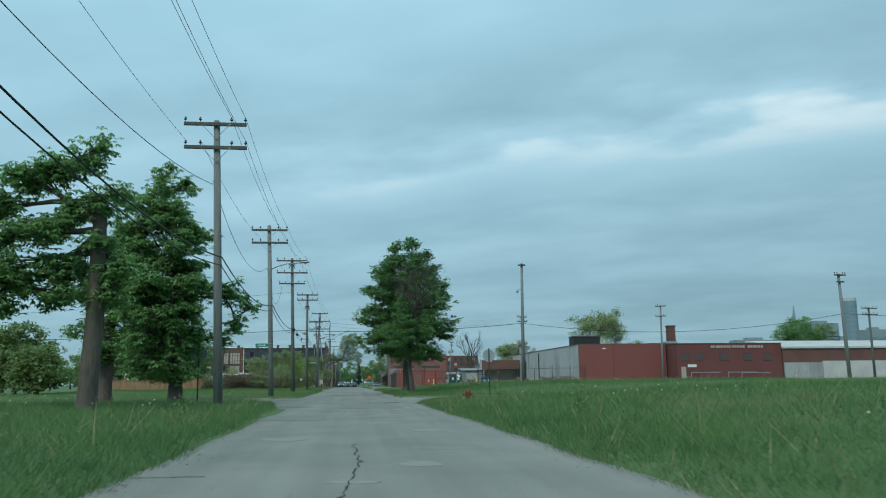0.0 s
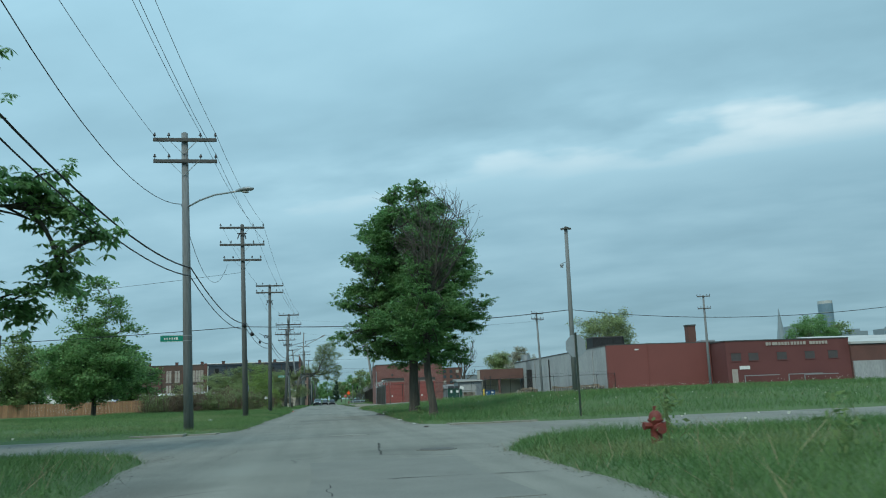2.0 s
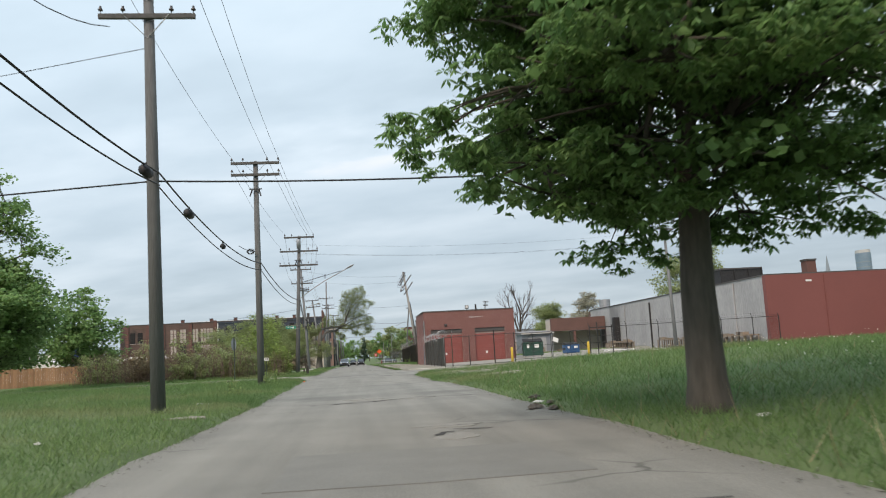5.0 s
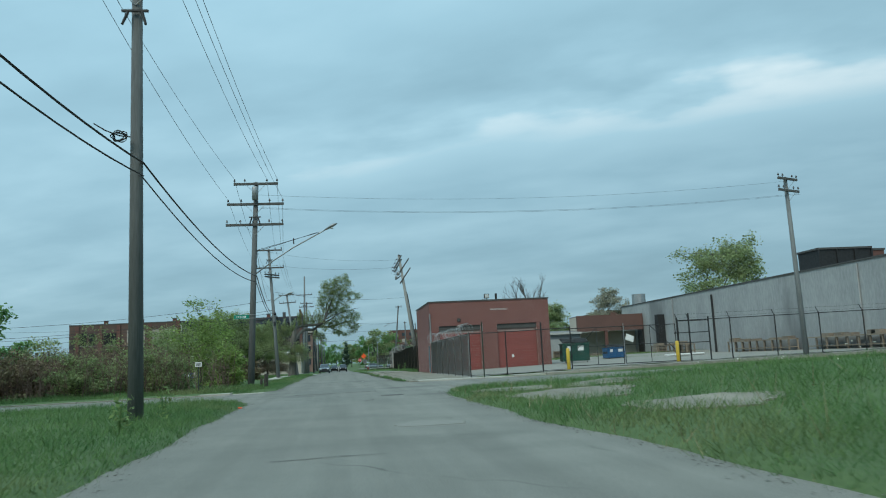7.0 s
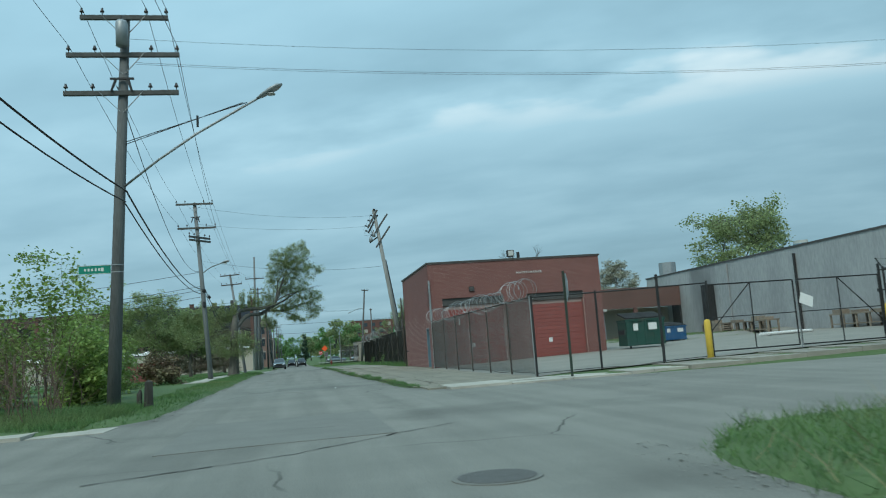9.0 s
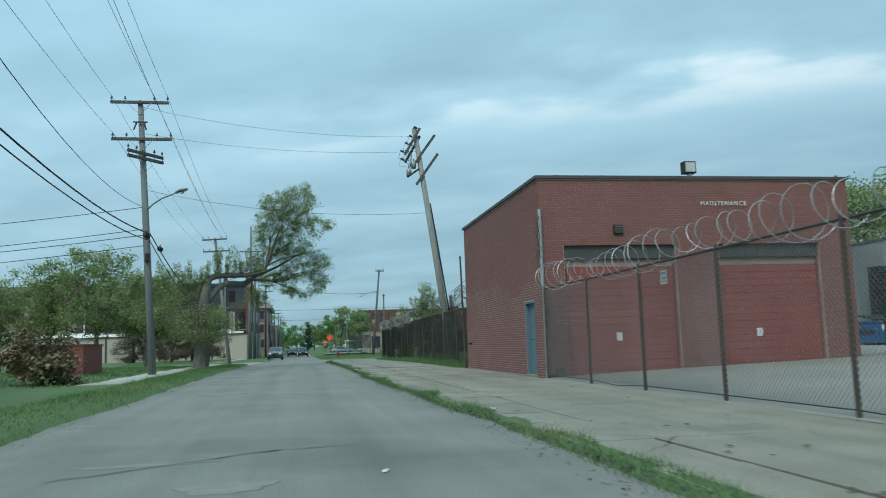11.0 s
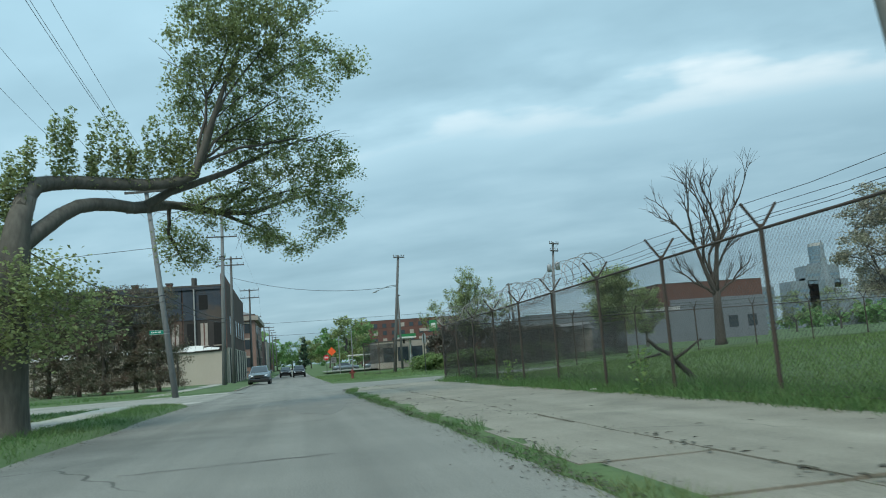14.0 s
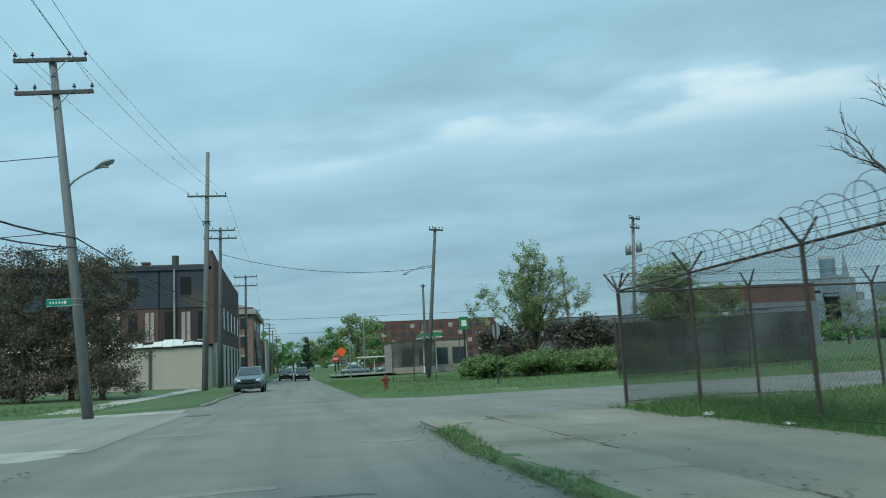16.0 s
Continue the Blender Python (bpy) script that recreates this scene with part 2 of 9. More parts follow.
LIGHTLEAF = mat("light_green_leaf", (0.162, 0.238, 0.086), (0.222, 0.298, 0.118), rough=0.6, scale=0.3, fine=2, bump=0, island=0.4, spec=0.25, translucent=0.5)
DARKLEAF = mat("dark_needle", (0.108, 0.130, 0.085), (0.150, 0.106, 0.084), rough=0.8, scale=0.5, fine=2, bump=0, island=0.22, spec=0.2, translucent=0.15)
BROWNLEAF = mat("brown_brush", (0.215, 0.150, 0.105), (0.165, 0.160, 0.085), rough=0.8, scale=0.3, fine=2, bump=0, island=0.4, spec=0.2, translucent=0.2)
DUSKLEAF = mat("dusky_brush_leaf", (0.105, 0.112, 0.088), (0.140, 0.125, 0.100), rough=0.8, scale=0.3, fine=2, bump=0, island=0.4, spec=0.2, translucent=0.2)
OLIVELEAF = mat("olive_spring_leaf", (0.205, 0.265, 0.110), (0.280, 0.335, 0.150), rough=0.6, scale=0.3, fine=2, bump=0, island=0.35, spec=0.25, translucent=0.5)
BLOSSOM = mat("pale_blossom", (0.40, 0.37, 0.31), (0.30, 0.31, 0.21), rough=0.7, scale=0.5, fine=3, bump=0, island=0.3, spec=0.2, translucent=0.4)
TWIG = mat("red_brown_twig", (0.150, 0.098, 0.075), (0.105, 0.075, 0.060), rough=0.9, scale=3, fine=20, bump=0.2, island=0.3)
SPRUCE = mat("spruce_needle", (0.045, 0.085, 0.055), (0.065, 0.105, 0.065), rough=0.7, scale=0.5, fine=2, bump=0, island=0.35, spec=0.2)
BARK = mat("bark", (0.108, 0.095, 0.079), (0.062, 0.055, 0.046), rough=0.95, scale=4, fine=14, bump=0.9, stretch=(1, 1, 0.2))
DARKBARK = mat("dark_bark", (0.095, 0.084, 0.070), (0.055, 0.049, 0.042), rough=0.95, scale=4, fine=14, bump=0.9, stretch=(1, 1, 0.2))
GREYBARK = mat("grey_bark", (0.140, 0.133, 0.115), (0.080, 0.076, 0.066), rough=0.95, scale=4, fine=14, bump=0.9, stretch=(1, 1, 0.25))
POLEWOOD = mat("weathered_pole", (0.222, 0.235, 0.236), (0.145, 0.154, 0.155), rough=0.95, scale=2.5, fine=20, bump=0.6, stretch=(2, 2, 0.12), stain=(0.105, 0.108, 0.106), spec=0.15)
PALEPOLE = mat("pale_weathered_pole", (0.315, 0.318, 0.300), (0.215, 0.218, 0.206), rough=0.95, scale=2.5, fine=20, bump=0.6, stretch=(2, 2, 0.12), spec=0.15)
DARKPOLE = mat("dark_pole", (0.138, 0.144, 0.142), (0.092, 0.096, 0.095), rough=0.9, scale=2.5, fine=20, bump=0.6, stretch=(2, 2, 0.12))
ARMWOOD = mat("crossarm_wood", (0.112, 0.112, 0.107), (0.072, 0.072, 0.069), rough=0.9, scale=5, fine=30, bump=0.5)
MESHDARK = mat("weathered_mesh_wire", (0.115, 0.115, 0.110), (0.085, 0.080, 0.075), rough=0.7, metal=0.2, bump=0)
RAZOR = mat("weathered_razor_wire", (0.36, 0.36, 0.35), (0.17, 0.165, 0.155), rough=0.6, metal=0.5, scale=2, bump=0)
MESHGREY = mat("mesh_wire", (0.28, 0.28, 0.27), (0.21, 0.205, 0.195), rough=0.6, metal=0.15, bump=0)
GALV = mat("galvanised", (0.42, 0.43, 0.43), (0.30, 0.31, 0.31), rough=0.5, metal=0.8, scale=8, fine=60, bump=0.05)
IRON = mat("worn_cast_iron", (0.125, 0.120, 0.110), (0.095, 0.090, 0.082), rough=0.7, metal=0.2, scale=9, fine=60, bump=0.4)
DARKMETAL = mat("dark_metal", (0.055, 0.055, 0.055), (0.035, 0.035, 0.035), rough=0.6, metal=0.6, scale=6, bump=0.05)
RUSTPOST = mat("rusty_post", (0.078, 0.073, 0.067), (0.098, 0.074, 0.058), rough=0.75, metal=0.4, scale=5, fine=30, bump=0.2)
WIRE = mat("cable", (0.03, 0.03, 0.032), rough=0.6, bump=0)
PORCELAIN = mat("brown_porcelain", (0.045, 0.035, 0.032), rough=0.3, bump=0, spec=0.5)
LAMPGREY = mat("lamp_housing", (0.34, 0.36, 0.37), (0.28, 0.30, 0.31), rough=0.45, metal=0.4, bump=0.02)
GLASSLENS = mat("lamp_lens", (0.55, 0.56, 0.54), rough=0.2, bump=0, spec=0.6)
SIGNGREEN = mat("sign_green", (0.015, 0.24, 0.165), (0.012, 0.20, 0.14), rough=0.45, bump=0)
WHITE = mat("white_paint", (0.72, 0.72, 0.70), (0.62, 0.62, 0.60), rough=0.6, bump=0.05)
SIGNBACK = mat("sign_back", (0.42, 0.44, 0.45), (0.34, 0.36, 0.37), rough=0.5, metal=0.6, bump=0.03)
SIGNRED = mat("sign_red", (0.55, 0.02, 0.02), (0.45, 0.02, 0.02), rough=0.45, bump=0)
ORANGE = mat("orange_sign", (0.95, 0.13, 0.03), (0.85, 0.11, 0.03), rough=0.5, bump=0)
SIGNPOST = mat("green_post", (0.035, 0.06, 0.045), (0.05, 0.055, 0.045), rough=0.7, metal=0.3)
HYDRANTRED = mat("hydrant_red", (0.20, 0.035, 0.028), (0.13, 0.04, 0.032), rough=0.6, scale=12, bump=0.15, stain=(0.16, 0.07, 0.045))
BRICKRED = mat("painted_brick", (0.212, 0.096, 0.083), (0.172, 0.077, 0.068), rough=0.8, scale=0.7, fine=25, bump=0.25, rnd=0.06, stain=(0.178, 0.070, 0.059), stain_at=0.58)
BRICKJOIN = mat("painted_brick_run", (0.212, 0.096, 0.083), (0.172, 0.077, 0.068), rough=0.8, scale=0.7, fine=25, bump=0.25, island=0.06, stain=(0.178, 0.070, 0.059), stain_at=0.58)
MORTAR = mat("mortar", (0.52, 0.41, 0.375), (0.30, 0.185, 0.165), rough=0.95, scale=0.6, fine=20, bump=0.3)
DOORRED = mat("roller_red", (0.262, 0.076, 0.065), (0.225, 0.066, 0.057), rough=0.6, scale=1.5, fine=20, bump=0.1, rnd=0.06)
FADED = mat("faded_slat", (0.34, 0.26, 0.235), (0.27, 0.18, 0.16), rough=0.7, scale=1.5, fine=20, bump=0.1)
DOORBLUE = mat("blue_door_paint", (0.115, 0.185, 0.225), (0.095, 0.155, 0.19), rough=0.55, scale=2, bump=0.1, stain=(0.16, 0.21, 0.235))
COPING = mat("coping_metal", (0.10, 0.095, 0.09), (0.07, 0.068, 0.065), rough=0.6, metal=0.3)
DARKVOID = mat("dark_opening", (0.02, 0.02, 0.02), rough=0.9, bump=0)
GREYWALL = mat("grey_block_wall", (0.365, 0.375, 0.372), (0.265, 0.275, 0.276), rough=0.9, scale=0.55, fine=7, bump=0.2, stain=(0.185, 0.192, 0.194), stain_at=0.53, stretch=(1, 1, 0.3))
UMBERBRICK = mat("umber_brick", (0.100, 0.070, 0.060), (0.072, 0.053, 0.046), rough=0.9, scale=0.6, fine=18, bump=0.2)
RUSTBRICK = mat("dull_red_brick", (0.155, 0.085, 0.070), (0.115, 0.066, 0.056), rough=0.9, scale=0.6, fine=18, bump=0.2)
REDWALL = mat("red_painted_wall", (0.205, 0.072, 0.063), (0.178, 0.063, 0.056), rough=0.85, scale=0.3, fine=15, bump=0.15, stain=(0.19, 0.05, 0.043))
OFFICERED = mat("office_brick", (0.150, 0.057, 0.054), (0.125, 0.049, 0.047), rough=0.9, scale=0.4, fine=15, bump=0.15, stain=(0.12, 0.045, 0.042))
DARKBRICK = mat("dark_brick", (0.155, 0.075, 0.062), (0.11, 0.058, 0.05), rough=0.9, scale=0.6, fine=18, bump=0.2, stain=(0.08, 0.055, 0.05))
RUINBRICK = mat("ruin_brick", (0.138, 0.088, 0.072), (0.090, 0.062, 0.053), rough=0.95, scale=0.5, fine=14, bump=0.3, stain=(0.055, 0.047, 0.044), stain_at=0.56)
SOOT = mat("sooty_wall", (0.060, 0.055, 0.053), (0.040, 0.038, 0.037), rough=0.95, scale=0.5, fine=12, bump=0.2)
BEIGE = mat("beige_wall", (0.46, 0.42, 0.355), (0.40, 0.365, 0.31), rough=0.9, scale=0.4, fine=14, bump=0.15, stain=(0.35, 0.32, 0.28))
PALEBOARD = mat("pale_board", (0.42, 0.38, 0.34), (0.30, 0.26, 0.23), rough=0.9, scale=1.5, bump=0.2)
STONE = mat("pale_stone", (0.36, 0.33, 0.29), (0.29, 0.265, 0.235), rough=0.9, scale=1.2, bump=0.15)
ROOFGREY = mat("roof_grey", (0.22, 0.22, 0.22), (0.16, 0.16, 0.16), rough=0.9, scale=0.8)
ROOFWHITE = mat("white_roofing", (0.50, 0.50, 0.48), (0.38, 0.38, 0.37), rough=0.8, scale=0.6)
GLASS = mat("window_glass", (0.05, 0.065, 0.075), (0.035, 0.045, 0.055), rough=0.12, bump=0, spec=0.6)
GLASSGREEN = mat("green_pane", (0.085, 0.07, 0.07), (0.065, 0.055, 0.055), rough=0.3, bump=0, spec=0.5)
WOODFENCE = mat("cedar_board", (0.32, 0.185, 0.105), (0.24, 0.14, 0.08), rough=0.9, scale=3, fine=25, bump=0.4, rnd=0.2, stretch=(1, 1, 0.15))
YELLOW = mat("bollard_yellow", (0.68, 0.47, 0.06), (0.55, 0.37, 0.06), rough=0.6, scale=6, bump=0.1, stain=(0.4, 0.3, 0.12))
DUMPGREEN = mat("dumpster_green", (0.018, 0.075, 0.055), (0.014, 0.055, 0.042), rough=0.55, scale=4, bump=0.1, stain=(0.05, 0.06, 0.045))
BLUEBIN = mat("blue_bin", (0.03, 0.11, 0.24), (0.025, 0.09, 0.2), rough=0.5, scale=4, bump=0.05)
TIMBER = mat("stacked_timber", (0.27, 0.22, 0.165), (0.19, 0.155, 0.12), rough=0.9, scale=4, fine=20, bump=0.3, rnd=0.2)


def cloth_material():
    """Loosely woven dark netting that lets part of the light through."""
    m = mat("privacy_screen", (0.060, 0.068, 0.066), (0.042, 0.048, 0.047), rough=0.9, scale=2, bump=0.1)
    n, l = m.node_tree.nodes, m.node_tree.links
    clear, mix = n.new("ShaderNodeBsdfTransparent"), n.new("ShaderNodeMixShader")
    worn, span = n.new("ShaderNodeTexNoise"), n.new("ShaderNodeMapRange")
    worn.inputs["Scale"].default_value, worn.inputs["Detail"].default_value = 0.8, 4.0
    l.new(n.new("ShaderNodeNewGeometry").outputs["Position"], worn.inputs["Vector"])
    span.inputs[1].default_value, span.inputs[2].default_value, span.inputs[3].default_value, span.inputs[4].default_value = 0.35, 0.68, 0.24, 0.80
    l.new(worn.outputs[0], span.inputs[0])
    l.new(span.outputs[0], mix.inputs[0])
    l.new(n["Principled BSDF"].outputs[0], mix.inputs[1])
    l.new(clear.outputs[0], mix.inputs[2])
    l.new(mix.outputs[0], n["Material Output"].inputs[0])
    return m


SCREEN = cloth_material()
BLUEGREY = mat("blue_grey_wall", (0.20, 0.225, 0.25), (0.165, 0.185, 0.205), rough=0.9, scale=0.5, fine=12, bump=0.1)
SILVER = mat("silver_car_paint", (0.20, 0.235, 0.255), (0.185, 0.22, 0.24), rough=0.25, metal=0.6, bump=0, spec=0.6)
BLACKPAINT = mat("black_car_paint", (0.012, 0.012, 0.014), rough=0.22, bump=0, spec=0.6)
TYRE = mat("tyre", (0.018, 0.018, 0.018), rough=0.9, bump=0.1)
CHROME = mat("chrome", (0.6, 0.6, 0.6), rough=0.2, metal=1.0, bump=0)
HEADLIGHT = mat("headlight", (0.75, 0.78, 0.8), rough=0.15, bump=0, spec=0.7)
TAILLIGHT = mat("taillight", (0.35, 0.02, 0.02), rough=0.25, bump=0, spec=0.6)
GASGREEN = mat("canopy_green", (0.03, 0.21, 0.08), (0.025, 0.18, 0.07), rough=0.5, bump=0)
TANBRICK = mat("tan_brick", (0.245, 0.165, 0.140), (0.195, 0.130, 0.112), rough=0.9, scale=0.6, fine=18, bump=0.2, stain=(0.14, 0.10, 0.09))
SOOTBLUE = mat("peeling_blue_black_paint", (0.052, 0.068, 0.090), (0.034, 0.044, 0.058), rough=0.8, scale=0.8, fine=9, bump=0.2, stain=(0.085, 0.072, 0.064), stain_at=0.55)
# the haze of distance is put into these two colours as a pale blue
HAZEGLASS = mat("haze_tinted_glass", (0.175, 0.255, 0.315), (0.145, 0.215, 0.27), rough=0.4, scale=0.05, fine=0.3, bump=0)
HAZEBLUE = mat("haze_tinted_stone", (0.235, 0.285, 0.315), (0.205, 0.25, 0.275), rough=0.9, scale=0.05, fine=0.4, bump=0)
LITTER = mat("litter", (0.62, 0.62, 0.6), (0.5, 0.5, 0.48), rough=0.8, bump=0.1)


# ---------------------------------------------------------------- mesh helpers
class Shape:
    """Gathers vertices and faces of one part."""

    def __init__(self):
        self.v, self.f = [], []

    def box(self, x0, x1, y0, y1, z0, z1):
        k = len(self.v)
        self.v += [(x, y, z) for z in (z0, z1) for y in (y0, y1) for x in (x0, x1)]
        self.f += [tuple(k + i for i in q) for q in ((0, 2, 3, 1), (4, 5, 7, 6), (0, 1, 5, 4), (2, 6, 7, 3), (0, 4, 6, 2), (1, 3, 7, 5))]
        return self

    def beam(self, a, b, w, h):
        """A bar of w by h from a to b."""
        a, b = Vector(a), Vector(b)
        d = (b - a).normalized()
        side = d.cross(Vector((0, 0, 1)))
        side = side.normalized() if side.length > 1e-4 else Vector((1, 0, 0))
        up = side.cross(d).normalized()
        k = len(self.v)
        for p in (a, b):
            for s, t in ((-1, -1), (1, -1), (1, 1), (-1, 1)):
                self.v.append(tuple(p + side * s * w / 2 + up * t * h / 2))
        self.f += [tuple(k + i for i in q) for q in ((3, 2, 1, 0), (4, 5, 6, 7), (0, 1, 5, 4), (1, 2, 6, 5), (2, 3, 7, 6), (3, 0, 4, 7))]
        return self

    def tube(self, pts, radii, n=8, caps=True):
        """A round bar through points, with a radius at each."""
        pts = [Vector(p) for p in pts]
        if isinstance(radii, (int, float)):
            radii = [radii] * len(pts)
        k = len(self.v)
        ref = None
        for i, p in enumerate(pts):
            d = (pts[min(i + 1, len(pts) - 1)] - pts[max(i - 1, 0)])
            d = d.normalized() if d.length > 1e-9 else Vector((0, 0, 1))
            if ref is None:
                ref = Vector((1, 0, 0)) if abs(d.x) < 0.8 else Vector((0, 1, 0))
            s = (ref - d * ref.dot(d)).normalized()
            ref = s
            u = d.cross(s)
            for j in range(n):
                a = 2 * math.pi * j / n
                self.v.append(tuple(p + (s * math.cos(a) + u * math.sin(a)) * radii[i]))
        for i in range(len(pts) - 1):
            for j in range(n):
                a, b = k + i * n + j, k + i * n + (j + 1) % n
                self.f.append((a, b, b + n, a + n))
        if caps:
            self.f.append(tuple(k + n - 1 - j for j in range(n)))
            self.f.append(tuple(k + (len(pts) - 1) * n + j for j in range(n)))
        return self

    def cyl(self, a, b, r, r2=None, n=12):
        return self.tube([a, b], [r, r if r2 is None else r2], n)

    def poly(self, pts):
        k = len(self.v)
        self.v += [tuple(p) for p in pts]
        self.f.append(tuple(range(k, k + len(pts))))
        return self

    def prism(self, pts, lift):
        """A flat outline, thickened by the vector lift."""
        k, n = len(self.v), len(pts)
        self.v += [tuple(p) for p in pts] + [tuple(Vector(p) + Vector(lift)) for p in pts]
        self.f += [tuple(k + n - 1 - i for i in range(n)), tuple(k + n + i for i in range(n))]
        self.f += [(k + i, k + (i + 1) % n, k + n + (i + 1) % n, k + n + i) for i in range(n)]
        return self

    def dome(self, c, r, h, n=12, rings=4):
        k = len(self.v)
        for i in range(rings):
            a = math.pi / 2 * i / rings
            for j in range(n):
                b = 2 * math.pi * j / n
                self.v.append((c[0] + r * math.cos(a) * math.cos(b), c[1] + r * math.cos(a) * math.sin(b), c[2] + h * math.sin(a)))
        self.v.append((c[0], c[1], c[2] + h))
        for i in range(rings - 1):
            for j in range(n):
                self.f.append((k + i * n + j, k + i * n + (j + 1) % n, k + (i + 1) * n + (j + 1) % n, k + (i + 1) * n + j))
        for j in range(n):
            self.f.append((k + (rings - 1) * n + j, k + (rings - 1) * n + (j + 1) % n, k + rings * n))
        return self

    def mesh(self, name, material, smooth=False):
        me = bpy.data.meshes.new(name)
        me.from_pydata(self.v, [], self.f)
        me.materials.append(material)
        if smooth:
            me.shade_smooth()
        me.update()
        return me


def part(name, shape, material, parent=None, label="", smooth=False, bevel=0.0, kind="", category=""):
    """Links a shape, or a mesh, as ONE object under a thing or a part."""
    ob = new(name, shape.mesh(name, material, smooth) if isinstance(shape, Shape) else shape)
    ob.parent = parent
    if bevel:
        mod = ob.modifiers.new("bevel", "BEVEL")
        mod.width, mod.segments, mod.limit_method = bevel, 2, "ANGLE"
    return tagged(ob, label, category, kind=kind)


def thing(name, place, label, category, group="", turn=0.0, kind=""):
    ob = new(name)
    ob.empty_display_size = 0.2
    ob.matrix_basis = pose(*place, 0, 0, turn)
    return tagged(ob, label, category, group, kind)


def soup(name, verts, sides, material, parent=None, label="", category="", kind="", group=""):
    """Many small free faces of `sides` corners, from an array of corners, as one object."""
    verts = np.asarray(verts, np.float32).reshape(-1, 3)
    me = bpy.data.meshes.new(name)
    n = len(verts) // sides
    me.vertices.add(len(verts))
    me.vertices.foreach_set("co", verts.ravel())
    me.loops.add(len(verts))
    me.loops.foreach_set("vertex_index", np.arange(len(verts), dtype=np.int32))
    me.polygons.add(n)
    me.polygons.foreach_set("loop_start", np.arange(0, len(verts), sides, dtype=np.int32))
    me.polygons.foreach_set("loop_total", np.full(n, sides, dtype=np.int32))
    me.materials.append(material)
    me.update(calc_edges=True)
    ob = new(name, me)
    ob.parent = parent
    return tagged(ob, label, category, group, kind)
# ---------------------------------------------------------------- ground and streets
RIGHT_BLOCKS = ((-400, 39.8), (48.9, 101.9), (112.8, 175.4), (187.2, 2500))
LEFT_BLOCKS = ((-400, 40.6), (48.8, 100.8), (108.4, 172.5), (187.8, 2500))


def smooth(t):
    t = min(max(t, 0.0), 1.0)
    return t * t * (3 - 2 * t)


def road_z(y):
    """The street falls gently past the workshop."""
    return -0.0075 * min(max(y - 150, 0), 110)


def wobble(a, b=0.0):
    return noise.noise((a, b, 3.7))


def edge_right(y):
    return 2.95 - 0.33 * (smooth((y - 80) / 8) - smooth((y - 97) / 5)) - 0.48 * smooth((y - 110) / 8) - 0.37 * smooth((y - 116) / 24) - 0.12 * smooth((y - 150) / 15) + 0.29 * smooth((y - 176) / 10) + 0.10 * wobble(y * 0.45) + 0.05 * wobble(y * 1.9)


def edge_left(y):
    return -1.92 - 0.30 * smooth((y - 10) / 22) - 0.85 * smooth((y - 28) / 12) + 0.15 * smooth((y - 48) / 8) - 0.25 * smooth((y - 80) / 20) + 0.12 * wobble(y * 0.4, 9) + 0.05 * wobble(y * 1.7, 5)


def inside(x, y):
    """How far a place lies inside a block of ground, in metres; negative on the streets."""
    right = x > 0
    across = x - edge_right(y) if right else edge_left(y) - x
    along = max(min(y - a, b - y) for a, b in (RIGHT_BLOCKS if right else LEFT_BLOCKS))
    along += 0.12 * wobble(x * 0.6, y * 0.2)
    r = 3.2
    if across < r and along < r:
        return r - math.hypot(r - across, r - along)
    return min(across, along)


def ground_z(x, y):
    d = inside(x, y)
    z = road_z(y)
    if d < 0:
        return z - 0.06
    lift = -0.06 + 0.15 * smooth(d / 0.35)
    if x > 0 and y < 101:
        lift += 0.62 * smooth((d - 1.2) / 11) + 0.15 * smooth((x - 14) / 25)
    elif x > 0 and y < 176:
        if 113 < y < 175.3 and d > 0.5 and x < 6.3:
            return z - 0.03
        lift = lift * 0.55 + 0.20 * smooth((x - 6) / 12) + 0.18 * smooth((x - 14) / 25) if x < 40 else 0.4
        if y > 143:
            lift += 0.25 * smooth((x - 8) / 20)
    elif x > 0:
        lift += 0.5 * smooth((x - 10) / 25)
    else:
        lift += 0.12 * smooth((d - 1.5) / 8)
    rough = 0.0 if x > 6.3 and 114 < y < 158 else 0.03
    return z + lift + rough * wobble(x * 0.35, y * 0.35) * smooth(d)


def spread(*runs):
    out = []
    for a, b, step in runs:
        out += list(np.arange(a, b - 1e-6, step))
    return out


gx = [-2600, -1300, -600, -300, -170, -110, -80, -60, -50, -42, -36] + spread((-30, -12, 2.0), (-12, -5, 0.7), (-5, -2.6, 0.14), (-2.6, 1.6, 0.9), (1.6, 3.7, 0.12), (3.7, 9, 0.5), (9, 30, 1.6)) + [32, 36, 42, 50, 60, 80, 110, 170, 300, 600, 1300, 2600]
gy = [-600, -200, -80, -40, -20] + spread((-12, 215, 0.55), (215, 300, 5)) + [310, 340, 380, 430, 520, 700, 1000, 1600, 2600]
ground = Shape()
ground.v = [(x, y, ground_z(x, y)) for y in gy for x in gx]
ground.f = [(j * len(gx) + i, j * len(gx) + i + 1, (j + 1) * len(gx) + i + 1, (j + 1) * len(gx) + i) for j in range(len(gy) - 1) for i in range(len(gx) - 1)]
part("ground", ground, SOIL, None, "rough grassy ground of vacant city lots", True, kind="structure", category="ground")


def strip(name, xs, ys, label, lift=0.0, material=None):
    s = Shape()
    s.v = [(x, y, road_z(y) + lift + 0.012 * wobble(x * 0.5, y * 0.3)) for y in ys for x in xs]
    s.f = [(j * len(xs) + i, j * len(xs) + i + 1, (j + 1) * len(xs) + i + 1, (j + 1) * len(xs) + i) for j in range(len(ys) - 1) for i in range(len(xs) - 1)]
    return part(name, s, material or ASPHALT, None, label, True, kind="structure", category="road")


